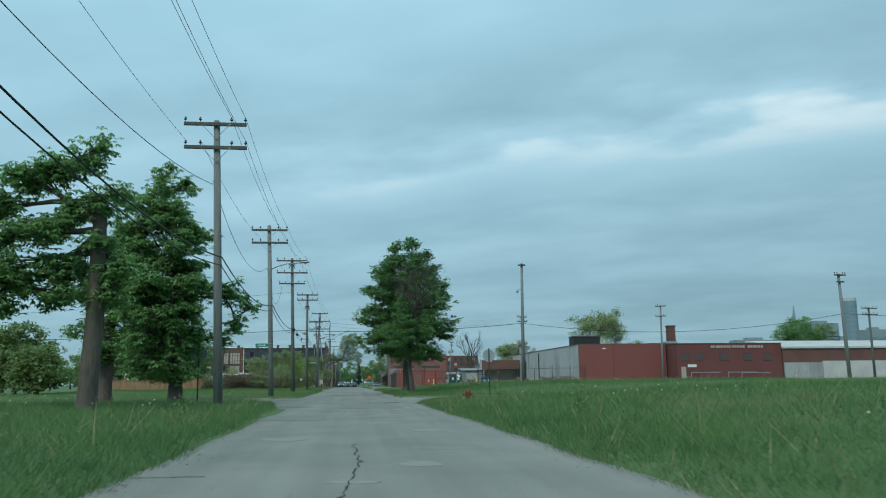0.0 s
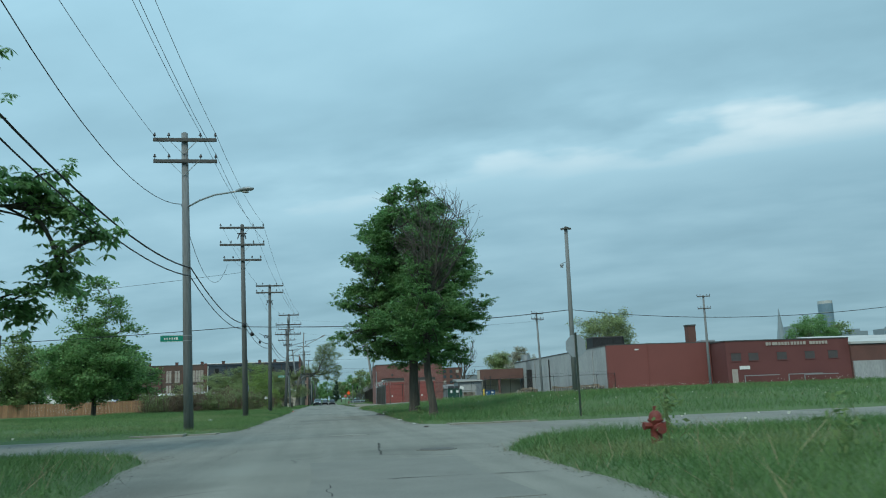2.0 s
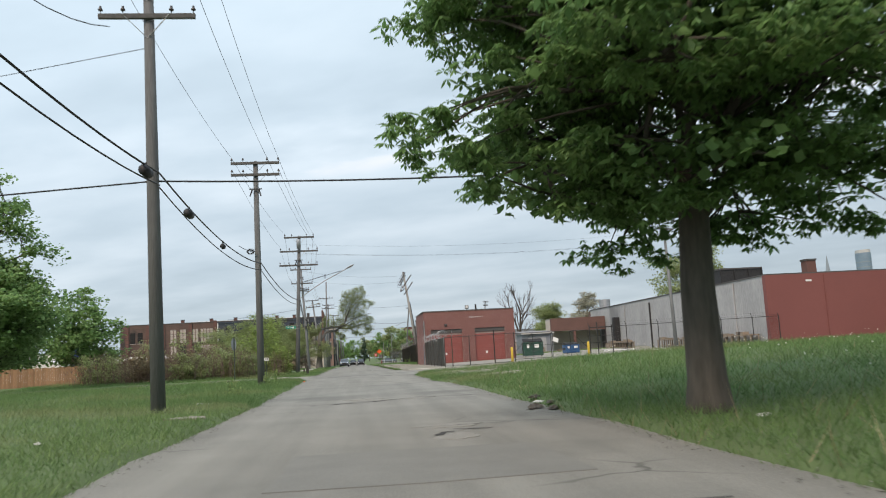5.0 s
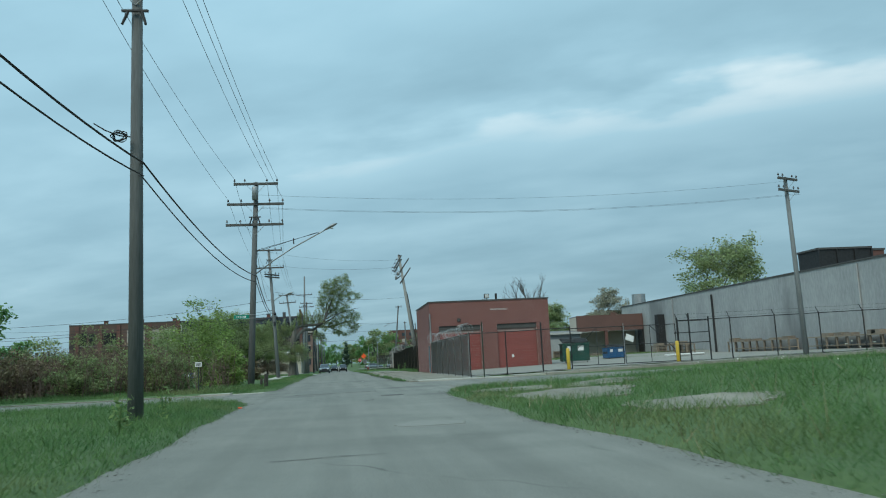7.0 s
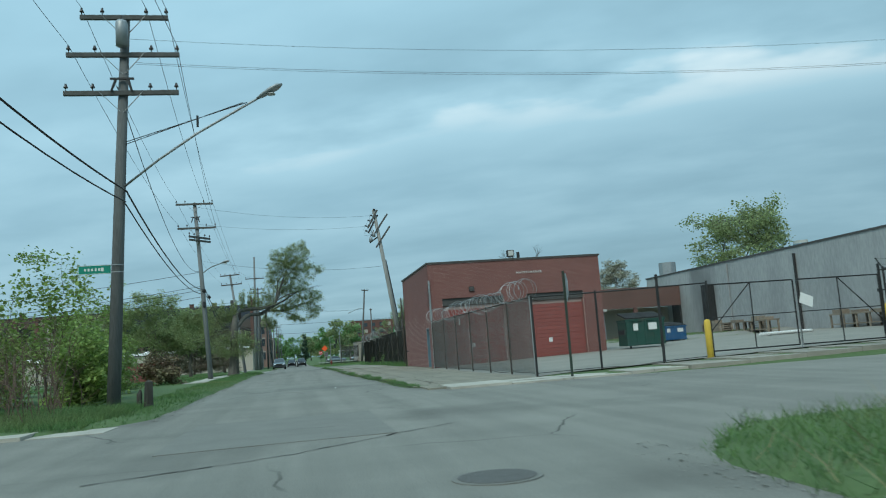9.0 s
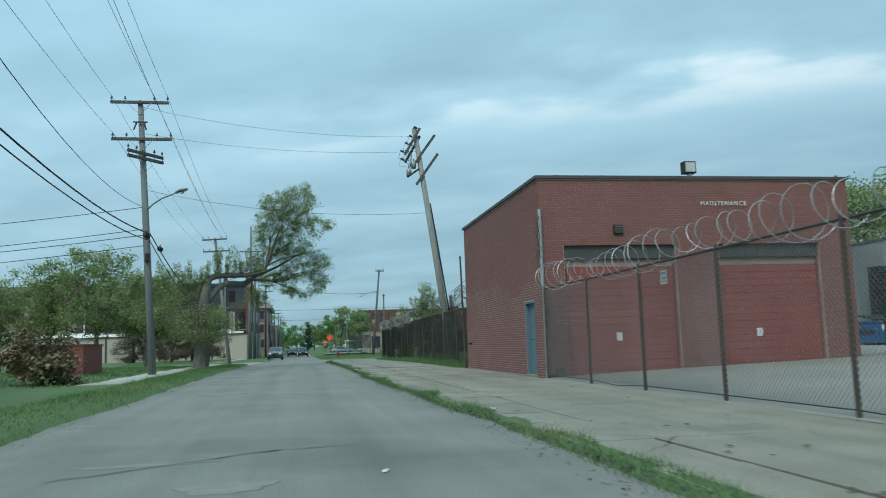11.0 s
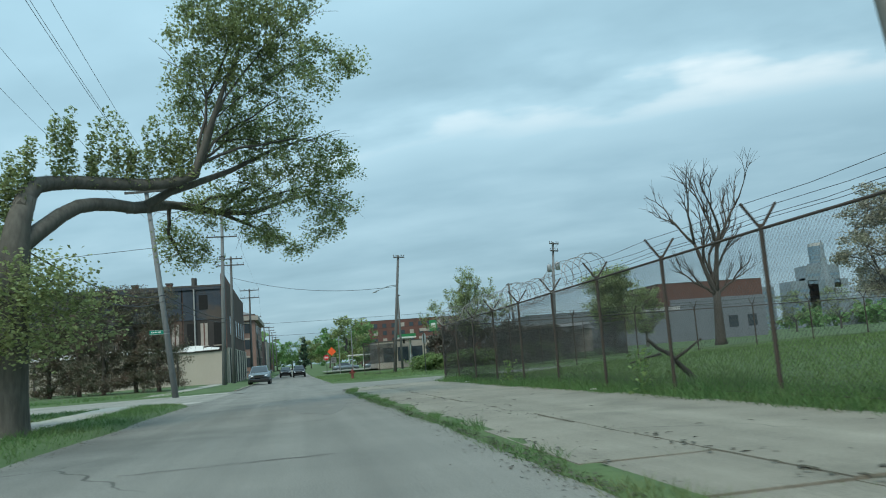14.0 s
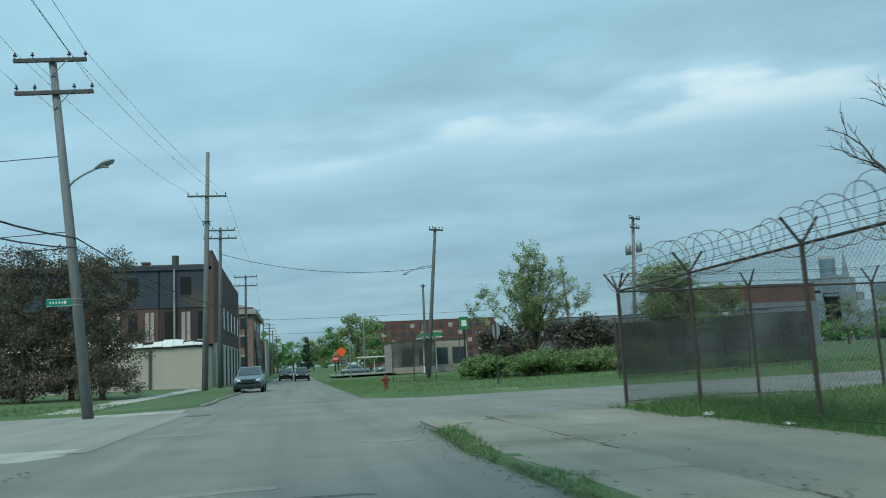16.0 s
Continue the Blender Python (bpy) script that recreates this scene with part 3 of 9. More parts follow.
strip("road", spread((-4.6, 4.61, 0.92)), spread((-60, 300, 1.5), (300, 700, 20)), "worn grey asphalt street with cracks and patches")
for a, b, c, d in ((-4.6, -160, 38, 51), (4.6, 160, 36.5, 51), (-4.6, -160, 97, 110.5), (4.6, 160, 98.5, 115), (4.6, 160, 173.5, 189.5)):
    xs = list(np.linspace(a, b, 30)) if a < b else list(np.linspace(b, a, 30))
    strip("side_road", xs, spread((c, d + 0.01, 1.5)), "worn grey asphalt side street crossing the road")
strip("side_road", list(np.linspace(-160, -4.6, 30)), spread((171, 190.01, 1.5)), "pale worn side street meeting the road", 0.0, PALEROAD)
strip("side_road_mouth", list(np.linspace(-4.6, -3.0, 4)), spread((173.4, 186.5, 1.2)), "pale worn mouth of the side street", 0.005, PALEROAD)
# the wide cross avenue at the far end
strip("avenue", list(np.linspace(4.6, 220, 20)), spread((262, 282, 2)), "pale asphalt avenue at the far end of the street", 0.4)


def flat_blob(cx, cy, rx, ry, seed, lift, n=22, rough=0.3):
    """An uneven patch lying on the road."""
    rng = random.Random(seed)
    ph = [rng.uniform(0, 6.28) for _ in range(4)]
    pts = []
    for i in range(n):
        a = 2 * math.pi * i / n
        k = 1 + rough * (0.5 * math.sin(2 * a + ph[0]) + 0.35 * math.sin(3 * a + ph[1]) + 0.3 * math.sin(5 * a + ph[2]) + 0.25 * math.sin(9 * a + ph[3]))
        x, y = cx + rx * k * math.cos(a), cy + ry * k * math.sin(a)
        pts.append((x, y, road_z(y) + 0.012 * wobble(x * 0.5, y * 0.3) + lift))
    return pts


def patch(name, cx, cy, rx, ry, material, seed, label, square=False, lift=0.008):
    rng = random.Random(seed)
    if square:
        pts = [(cx + sx * rx + rng.uniform(-0.08, 0.08), cy + sy * ry + rng.uniform(-0.1, 0.1)) for sx, sy in ((-1, -1), (0, -1), (1, -1), (1, 0), (1, 1), (0, 1), (-1, 1), (-1, 0))]
        pts = [(x, y, road_z(y) + 0.012 * wobble(x * 0.5, y * 0.3) + lift) for x, y in pts]
    else:
        pts = flat_blob(cx, cy, rx, ry, seed, lift)
    lowered = [(x, y, z - 0.03) for x, y, z in pts]
    part(name, Shape().prism(lowered, (0, 0, 0.03)), material, None, label, kind="structure", category="road patch")


for i, (cx, cy, rx, ry) in enumerate(((0.9, 33.5, 1.1, 2.6), (-0.6, 106, 1.5, 2.2), (0.7, 162.5, 0.9, 3.4), (0.2, 62, 1.4, 1.2), (-1.4, 24, 0.9, 1.6))):
    patch("road_patch", cx, cy, rx, ry, PATCH, 40 + i, "darker asphalt repair patch in the street", i != 2, 0.003 if i == 2 else 0.008)
for i, (cx, cy, rx, ry) in enumerate(((1.0, 11.2, 0.2, 0.35), (0.9, 20.5, 0.5, 0.35), (1.2, 25, 0.45, 0.5), (0.6, 45.2, 0.5, 0.25), (0.9, 66, 0.55, 0.3), (0.5, 74.3, 0.9, 0.2), 
                                      (-0.4, 119, 0.4, 0.22), (-1.6, 132, 0.5, 0.3), (-2.2, 176, 0.6, 0.3), (-1.2, 57, 0.4, 0.2), (-1.0, 190, 0.5, 0.3), (0.1, 3.8, 0.5, 0.2), (0.22, 9.7, 0.22, 0.18), (0.84, 64.4, 0.3, 0.35), (-0.3, 74.9, 0.5, 0.12), (1.0, 87.6, 0.7, 0.5), (-0.9, 15.6, 0.35, 0.4), (1.7, 17.5, 0.3, 0.5), (0.4, 29.5, 0.3, 0.25), (-1.3, 120.5, 0.55, 0.10), (-0.6, 168, 0.5, 0.15), (1.4, 172, 0.4, 0.2))):
    patch("worn_spot", cx, cy, rx, ry, WORN, 80 + i, "worn pale spot where the asphalt has ravelled", lift=0.006)


def crack(pts, width, seed):
    rng = random.Random(seed)
    s = Shape()
    path = []
    for (x0, y0), (x1, y1) in zip(pts, pts[1:]):
        n = max(2, int(math.hypot(x1 - x0, y1 - y0) / 0.18))
        for i in range(n):
            t = i / n
            path.append((x0 + (x1 - x0) * t + rng.uniform(-0.035, 0.035), y0 + (y1 - y0) * t + rng.uniform(-0.035, 0.035)))
    for (x0, y0), (x1, y1) in zip(path, path[1:]):
        L = math.hypot(x1 - x0, y1 - y0) + 1e-6
        w = width * rng.uniform(0.3, 1.2) / 2
        nx, ny = -(y1 - y0) / L * w, (x1 - x0) / L * w
        z0, z1 = (road_z(y) + 0.012 * wobble(x * 0.5, y * 0.3) + 0.007 for x, y in ((x0, y0), (x1, y1)))
        s.poly([(x0 + nx, y0 + ny, z0), (x0 - nx, y0 - ny, z0), (x1 - nx, y1 - ny, z1), (x1 + nx, y1 + ny, z1)])
    part("road_crack", s, CRACK, None, "dark crack across the asphalt", kind="structure", category="crack")


rng_c = random.Random(5)
for i in range(40):
    y = -2 + i * 5.6 + rng_c.uniform(-1.5, 1.5)
    x = rng_c.uniform(-2.6, 1.0)
    if 118 < y < 130:
        continue
    if rng_c.random() < 0.62:
        crack([(x, y), (x + rng_c.uniform(0.7, 2.4), y + rng_c.uniform(-0.3, 0.3))], 0.028, i)
    elif y < 60:
        crack([(x, y), (x + rng_c.uniform(-0.3, 0.3), y + rng_c.uniform(1.0, 3.5))], 0.013, i)
for pts, w in (([(0.9, 37.2), (0.98, 39.0), (1.1, 40.8)], 0.04), ([(-1.2, 73.3), (-0.1, 73.6), (1.0, 74.5), (2.8, 74.1)], 0.13), ([(0.88, 65.35), (1.6, 65.1)], 0.06), ([(0.6, 64.6), (0.75, 65.0), (0.98, 64.9)], 0.12), ([(-0.4, 61.2), (0.0, 61.05), (0.55, 61.15)], 0.08), ([(-2.4, 101.6), (-0.4, 102.6), (1.9, 104.6)], 0.035), ([(0.2, 96.2), (0.6, 97.8)], 0.04), ([(-1.9, 119.8), (-0.2, 121.0), (0.9, 121.2)], 0.035), ([(-1.6, 44.2), (0.4, 44.8), (2.3, 44.4)], 0.04), ([(1.2, 57.9), (2.6, 58.4)], 0.04), ([(-1.9, 22.4), (-0.2, 22.9), (1.6, 22.5)], 0.04)):
    crack(pts, w, int(pts[0][1] * 10))
for x, y0 in ((0.12, 8.6), (-0.1, 27), (0.1, 196)):
    crack([(x, y0), (x + 0.2, y0 + 3), (x + 0.1, y0 + 6)], 0.02, int(y0 * 7 + x * 100))


# manhole covers
def manhole(x, y):
    t = thing("manhole_cover", (x, y, road_z(y) + 0.004), "round cast-iron manhole cover set in the asphalt", "manhole cover")
    part("rim", Shape().cyl((0, 0, -0.03), (0, 0, 0.006), 0.37, n=28), PATCH, t)
    part("lid", Shape().cyl((0, 0, 0.0), (0, 0, 0.010), 0.32, n=28), IRON, t)


for x, y in ((1.2, 99.7), (-2.6, 183.5), (1.96, 38.0)):
    manhole(x, y)

# ---------------------------------------------------------------- concrete walks
walk_rng = random.Random(3)


def slab_walk(name, corners, label, tile, material=None, sunk=0.0):
    """A walk of separate slabs: corners is a list of (x0, x1, y0, y1)."""
    base = thing(name, (0, 0, 0), label, "sidewalk", kind="structure")
    for x0, x1, y0, y1 in corners:
        xm, ym = (x0 + x1) / 2, (y0 + y1) / 2
        z = max(road_z(ym) + 0.045, ground_z(xm, ym) + 0.015) - sunk
        g = 0.009
        ob = part(tile, Shape().box(x0 - xm + g, x1 - xm - g, y0 - ym + g, y1 - ym - g, -0.16, 0.0), material or CONCRETE, base)
        ob.matrix_basis = pose(xm, ym, z + walk_rng.uniform(-0.007, 0.007), walk_rng.uniform(-0.3, 0.3), walk_rng.uniform(-0.3, 0.3), 0)
    return base


right_walk = []
for i in range(38):
    y = 113.6 + i * 1.62
    if y < 174.5:
        o = edge_right(y + 0.8)
        right_walk += [(o + 0.32, 3.55, y, y + 1.62)]
        if i % 2 == 0:
            right_walk += [(3.55, 6.2, y, y + 3.24)]
slab_walk("sidewalk_right", right_walk, "cracked concrete sidewalk with weeds in its joints", "slab")
left_walk = [(-6.4, -5.0, 138 + i * 1.6, 139.6 + i * 1.6) for i in range(21)]
left_walk += [(-7.6, -6.2, 172 + 0.0 * i, 173.5) for i in range(1)] + [(-8.2, -6.8, 188.5 + i * 1.6, 190.1 + i * 1.6) for i in range(24)]
slab_walk("sidewalk_left", left_walk, "pale concrete sidewalk beside a mown verge", "slab", BRIGHTCONCRETE)
slab_walk("corner_ramp", [(3.9, 5.3, 49.15, 50.15), (5.3, 6.8, 49.1, 50.1), (-6.0, -4.4, 49.0, 50.3), (-4.4, -3.5, 49.6, 50.6)], "bare concrete kerb slabs at the grassy corner", "slab", PALECONCRETE, 0.045)
slab_walk("corner_walk", [(3.4, 5.0, 113.0, 114.6), (5.0, 6.6, 112.9, 114.6), (6.6, 8.2, 112.9, 114.5), (8.2, 9.8, 112.9, 114.5)], "pale concrete corner with a kerb ramp", "slab", BRIGHTCONCRETE)


def bare_slab(cx, cy, rx, ry, seed):
    """An old slab that shows through the turf, with a ragged outline."""
    pts = [(x, y, ground_z(x, y) + 0.03) for x, y, _ in flat_blob(cx, cy, rx, ry, seed, 0, 40, 0.22)]
    part("bare_slab", Shape().prism([(x, y, z - 0.06) for x, y, z in pts], (0, 0, 0.06)), CONCRETE, None, "bare old concrete slab showing through the grass", kind="structure", category="slab")


BARE = ((-3.7, 69.7, 0.4, 0.3, 5), (4.5, 96.4, 1.1, 1.5, 1), (5.0, 92.2, 1.5, 2.1, 2), (6.9, 95.6, 1.0, 1.3, 3), (5.6, 86.8, 1.2, 1.5, 4))
for b in BARE:
    bare_slab(*b)
slab_walk("side_walk", [(9.8 + 1.7 * i, 11.5 + 1.7 * i, y, y + 1.15) for i in range(18) for y in (112.75, 113.95)], "dirty concrete sidewalk along the side street", "slab", PALECONCRETE)
slab_walk("apron", [(-5.0, -3.7, 108.3, 109.6), (-6.3, -5.0, 108.2, 109.5), (-4.9, -3.4, 186.0, 187.6), (-6.4, -4.9, 186.0, 187.6), (-6.6, -3.3, 172.6, 174.2), (-10, -6.6, 172.4, 174)], "pale concrete crossing apron", "slab", BRIGHTCONCRETE, 0.035)
slab_walk("corner_slab", [(3.4, 4.6, 193.0, 194.3), (4.7, 5.9, 195.6, 196.8), (6.0, 7.3, 194.4, 195.5), (6.1, 8.0, 188.0, 188.9), (8.1, 9.9, 187.6, 188.4)], "broken pale slabs in the turf of the far corner", "slab", PALECONCRETE, 0.02)
slab_walk("side_kerb", [(-8.1 - 1.8 * i, -6.3 - 1.8 * i, 108.35, 108.75) for i in range(13)], "low worn concrete kerb along the side street", "slab", PALECONCRETE)
stump = thing("stump", (-4.15, 115.3, 0.1), "dark rotten post stump beside the utility pole", "stump")
part("wood", Shape().tube([(0, 0, -0.2), (0, 0, 0.1), (0.02, 0, 0.62), (0.05, 0, 0.66)], [0.13, 0.12, 0.10, 0.04], 9), BARK, stump)
part("splinter", Shape().tube([(-0.24, 0.05, -0.2), (-0.23, 0.05, 0.32), (-0.20, 0.05, 0.44)], [0.08, 0.07, 0.02], 7), BARK, stump)
# yard behind the fence, and the parking lot opposite
ys, yard = sorted([*spread((115.2, 158.1, 1.65)), 132.30, 132.36]), Shape()
for j, y in enumerate(ys):
    x0 = 6.42 if y < 132.33 else max(15.6, 15.6 + (y - 141) * 0.55)
    for i in range(25):
        x = x0 + (40 - x0) * i / 24
        yard.v.append((x, y, ground_z(x, y) + 0.04) if i or y > 132.33 else (6.22, y, road_z(y) + 0.035))
yard.f = [(j * 25 + i, j * 25 + i + 1, (j + 1) * 25 + i + 1, (j + 1) * 25 + i) for j in range(len(ys) - 1) for i in range(24)]
part("yard_paving", yard, LOT, None, "pale gravelly concrete yard", True, kind="structure", category="paving")
lot = Shape().prism([(-60, 196, -0.34), (-7.9, 196, -0.34), (-7.9, 236, -0.62), (-60, 236, -0.62)], (0, 0, 0.13))
part("parking_lot", lot, LOT, None, "grey paved parking strip in front of the beige building", kind="structure", category="paving")


def kerb(x, y0, y1, label="weathered concrete kerb"):
    s = Shape()
    n = max(1, int((y1 - y0) / 3))
    for i in range(n):
        a, b = y0 + (y1 - y0) * i / n, y0 + (y1 - y0) * (i + 1) / n
        xa = edge_right(a) if x > 0 else edge_left(a)
        xb = edge_right(b) if x > 0 else edge_left(b)
        k = len(s.v)
        w = 0.16 if x > 0 else -0.16
        za, zb = road_z(a), road_z(b)
        s.v += [(xa, a, za - 0.1), (xa + w, a, za - 0.1), (xa + w, a, za + 0.075), (xa + w * 0.15, a, za + 0.06), (xb, b - 0.02, zb - 0.1), (xb + w, b - 0.02, zb - 0.1), (xb + w, b - 0.02, zb + 0.075), (xb + w * 0.15, b - 0.02, zb + 0.06)]
        s.f += [tuple(k + j for j in q) for q in ((0, 1, 2, 3), (7, 6, 5, 4), (0, 3, 7, 4), (3, 2, 6, 7), (2, 1, 5, 6), (1, 0, 4, 5))]
    part("kerb", s, CONCRETE, None, label, kind="structure", category="kerb")


kerb(-1, 190.5, 226)


# ---------------------------------------------------------------- grass
g_rng = np.random.default_rng(11)


def ground_many(pts):
    return np.array([ground_z(x, y) for x, y in pts])


def meadow(name, x0, x1, y0, y1, count, low, high, width, label, near=None, material=None, keep=None, thin=3.0):
    """Blades of grass, denser by the street edge, leaning at random."""
    material = material or BLADE
    u = g_rng.random(count)
    y = g_rng.uniform(y0, y1, count)
    if near is None:
        x = g_rng.uniform(x0, x1, count)
    else:
        reach = (x1 - x0)
        x = x0 + reach * u**thin if near == "low" else x1 - reach * u**thin
    pts = np.stack([x, y], 1)
    ok = np.array([inside(a, b) > 0.05 and (keep is None or keep(a, b)) for a, b in pts])
    pts = pts[ok]
    n = len(pts)
    z = ground_many(pts)
    tall = g_rng.uniform(low, high, n) * np.array([0.65 + 0.7 * max(0.0, 0.5 + wobble(a * 0.5, b * 0.5)) for a, b in pts])
    away = np.array([min(1.0, 0.45 + 0.4 * max(0.0, inside(a, b))) for a, b in pts])
    tall *= away
    ang = g_rng.uniform(0, 2 * np.pi, n)
    lean = g_rng.normal(0, 0.72, (n, 2)) * tall[:, None]
    w = width * g_rng.uniform(0.6, 1.3, n) * (1 + 0.03 * np.abs(pts[:, 0]))
    side = np.stack([np.cos(ang), np.sin(ang)], 1) * w[:, None] / 2
    v = np.zeros((n, 3, 3))
    v[:, 0, :2], v[:, 1, :2], v[:, 2, :2] = pts - side, pts + side, pts + lean
    v[:, 0, 2] = v[:, 1, 2] = z - 0.02
    v[:, 2, 2] = z + tall
    return soup(name, v, 3, material, None, label, "grass", "stuff")


def off_concrete(a, b):
    return not any(((a - cx) / rx) ** 2 + ((b - cy) / ry) ** 2 < 0.75 + 0.5 * wobble(a * 1.7, b * 1.7) for cx, cy, rx, ry, _ in BARE)


meadow("grass", 2.9, 26, -2, 40.2, 165000, 0.08, 0.26, 0.0115, "tall green grass of a vacant lot", "low", thin=2.0)
meadow("grass", 2.5, 34, 49, 101, 165000, 0.08, 0.26, 0.013, "tall green grass of a vacant lot", "low", keep=off_concrete, thin=2.0)
meadow("grass", -24, -1.9, -2, 41, 135000, 0.08, 0.26, 0.0115, "tall green grass on the verge", "high", thin=2.0)
meadow("grass", -26, -2.85, 74, 101.2, 75000, 0.07, 0.25, 0.013, "tall green grass on the verge", "high", keep=off_concrete, thin=2.0)
meadow("pale_grass", -26, -2.85, 48.5, 77, 85000, 0.05, 0.17, 0.013, "short pale green grass on the verge with dry patches", "high", DRYBLADE, off_concrete, 2.0)
meadow("kerb_grass", -24, -4.3, 108.5, 116, 42000, 0.06, 0.24, 0.014, "rough grass along the side street", "high", keep=lambda a, b: b > 109.3 + 0.3 * wobble(a * 0.7, 2), thin=1.6)
meadow("mown_grass", -5.0, -3.1, 108.4, 173, 26000, 0.05, 0.14, 0.016, "short mown grass on the verge")
meadow("mown_grass", -16, -6.4, 137, 195, 24000, 0.05, 0.13, 0.03, "short mown lawn")
meadow("verge_weeds", 1.7, 3.2, 115, 174, 84000, 0.04, 0.17, 0.009, "ragged grass growing along the road edge", keep=lambda a, b: 0.02 < a - edge_right(b) < 0.34 + 0.38 * wobble(b * 0.8, 4))
meadow("joint_weeds", 3.4, 3.7, 115, 175, 9000, 0.03, 0.10, 0.010, "low weeds growing in the sidewalk joint", keep=lambda a, b: abs(a - 3.55) < 0.05 + 0.06 * max(0.0, wobble(b * 1.4, 8)) and wobble(b * 0.9, 2) > -0.15)
meadow("slab_tufts", 2.9, 6.3, 115, 175, 26000, 0.03, 0.12, 0.010, "small tufts of weeds between sidewalk slabs", keep=lambda a, b: abs((b - 113.6 + 0.81) % 1.62 - 0.81) < 0.05 and wobble(a * 2.1, b * 0.7) > 0.22)
meadow("fence_weeds", 6.0, 7.6, 142.2, 176.5, 30000, 0.06, 0.30, 0.012, "tall weeds along the foot of the chain-link fence")
meadow("lot_grass", 7.0, 34, 141.5, 175.5, 75000, 0.06, 0.18, 0.018, "green grass of the fenced lot", "low", LOTBLADE, thin=1.6)
meadow("corner_grass", 2.4, 26, 187.2, 236, 45000, 0.04, 0.14, 0.02, "short rough grass on the far corner", "low", DRYBLADE, thin=1.5)
meadow("dry_stalks", 2.95, 20, -2, 38, 900, 0.3, 0.65, 0.012, "dry pale stalks among the grass", "low", DRY)
meadow("dry_stalks", 2.95, 22, 49, 99, 900, 0.3, 0.6, 0.012, "dry pale stalks among the grass", "low", DRY)
meadow("dry_stalks", -18, -3.1, -2, 39, 700, 0.3, 0.6, 0.012, "dry pale stalks among the grass", "high", DRY)


def seed_heads(x0, x1, y0, y1, count):
    pts = np.stack([g_rng.uniform(x0, x1, count), g_rng.uniform(y0, y1, count)], 1)
    pts = pts[[wobble(a * 0.12, b * 0.12) > 0.02 and inside(a, b) > 0.6 for a, b in pts]]
    n = len(pts)
    z = ground_many(pts) + g_rng.uniform(0.25, 0.42, n)
    c = np.concatenate([pts, z[:, None]], 1)
    r = g_rng.uniform(0.010, 0.019, n)[:, None]
    ex, ey, ez = np.eye(3)
    quads = np.stack([c - ex * r - ez * r, c + ex * r - ez * r, c + ex * r + ez * r, c - ex * r + ez * r], 1)
    quads2 = np.stack([c - ey * r - ez * r, c + ey * r - ez * r, c + ey * r + ez * r, c - ey * r + ez * r], 1)
    soup("seed_heads", np.concatenate([quads, quads2]), 4, FLOWER, None, "scattered white dandelion seed heads in the grass", "wildflower", "stuff")


seed_heads(6, 40, 5, 38, 420)
seed_heads(8, 40, 52, 98, 420)
seed_heads(-14, -4, 4, 38, 90)


def weed(x, y, tall, seed):
    """A taller leafy weed standing in the grass."""
    rng = np.random.default_rng(seed)
    s = Shape()
    z = ground_z(x, y)
    for k in range(4):
        a = rng.uniform(0, 6.28)
        s.tube([(x, y, z), (x + 0.05 * math.cos(a), y + 0.05 * math.sin(a), z + tall * 0.6), (x + 0.14 * math.cos(a), y + 0.14 * math.sin(a), z + tall)], [0.008, 0.006, 0.003], 4)
    t = thing("weed", (0, 0, 0), "leafy weed standing above the grass", "weed", "weeds in the grass")
    part("stem", s, BLADE, t)
    n = 60
    c = np.stack([x + rng.normal(0, 0.10, n), y + rng.normal(0, 0.10, n), z + rng.uniform(0.1, 1, n) * tall], 1)
    d1, d2 = rng.normal(0, 1, (n, 3)), rng.normal(0, 1, (n, 3))
    d1 *= 0.06 / np.linalg.norm(d1, axis=1)[:, None]
    d2 *= 0.03 / np.linalg.norm(d2, axis=1)[:, None]
    soup("leaves", np.stack([c - d1, c + d2, c + d1, c - d2], 1), 4, LIGHTLEAF, t)


for i, (x, y, tall) in enumerate(((4.6, 33.8, 0.9), (5.6, 31.5, 0.7), (-3.9, 22.5, 0.6), (-4.0, 12.0, 0.55), (5.4, 20, 0.7), (6.6, 60, 0.6), (-4.2, 88, 0.6), (-4.4, 80, 0.5), (3.9, 58, 0.5), (6.2, 154.8, 0.9), (6.3, 164, 0.7), (-4.1, 91, 0.7))):
    weed(x, y, tall, 300 + i)


# ---------------------------------------------------------------- crumbs, dirt and dead leaves lying about
def crumbs(name, spots, low, high, material, label, stretch=1.0):
    """Small irregular flakes lying flat: spots is an array of x, y, z."""
    n = len(spots)
    size = g_rng.uniform(low, high, n)
    a = g_rng.uniform(0, 2 * np.pi, n)
    u = np.stack([np.cos(a), np.sin(a), np.zeros(n)], 1) * (size * stretch)[:, None]
    v = np.stack([-np.sin(a), np.cos(a), np.zeros(n)], 1) * (size * g_rng.uniform(0.4, 0.8, n))[:, None]
    up = np.array([0, 0, 1.0]) * size[:, None]
    c = np.asarray(spots)
    quads = np.stack([c - u, c - v * 0.8 + up * 0.25, c + u + up * g_rng.uniform(0, 0.3, n)[:, None], c + v + up * 0.15], 1)
    soup(name, quads, 4, material, None, label, "debris", "stuff")


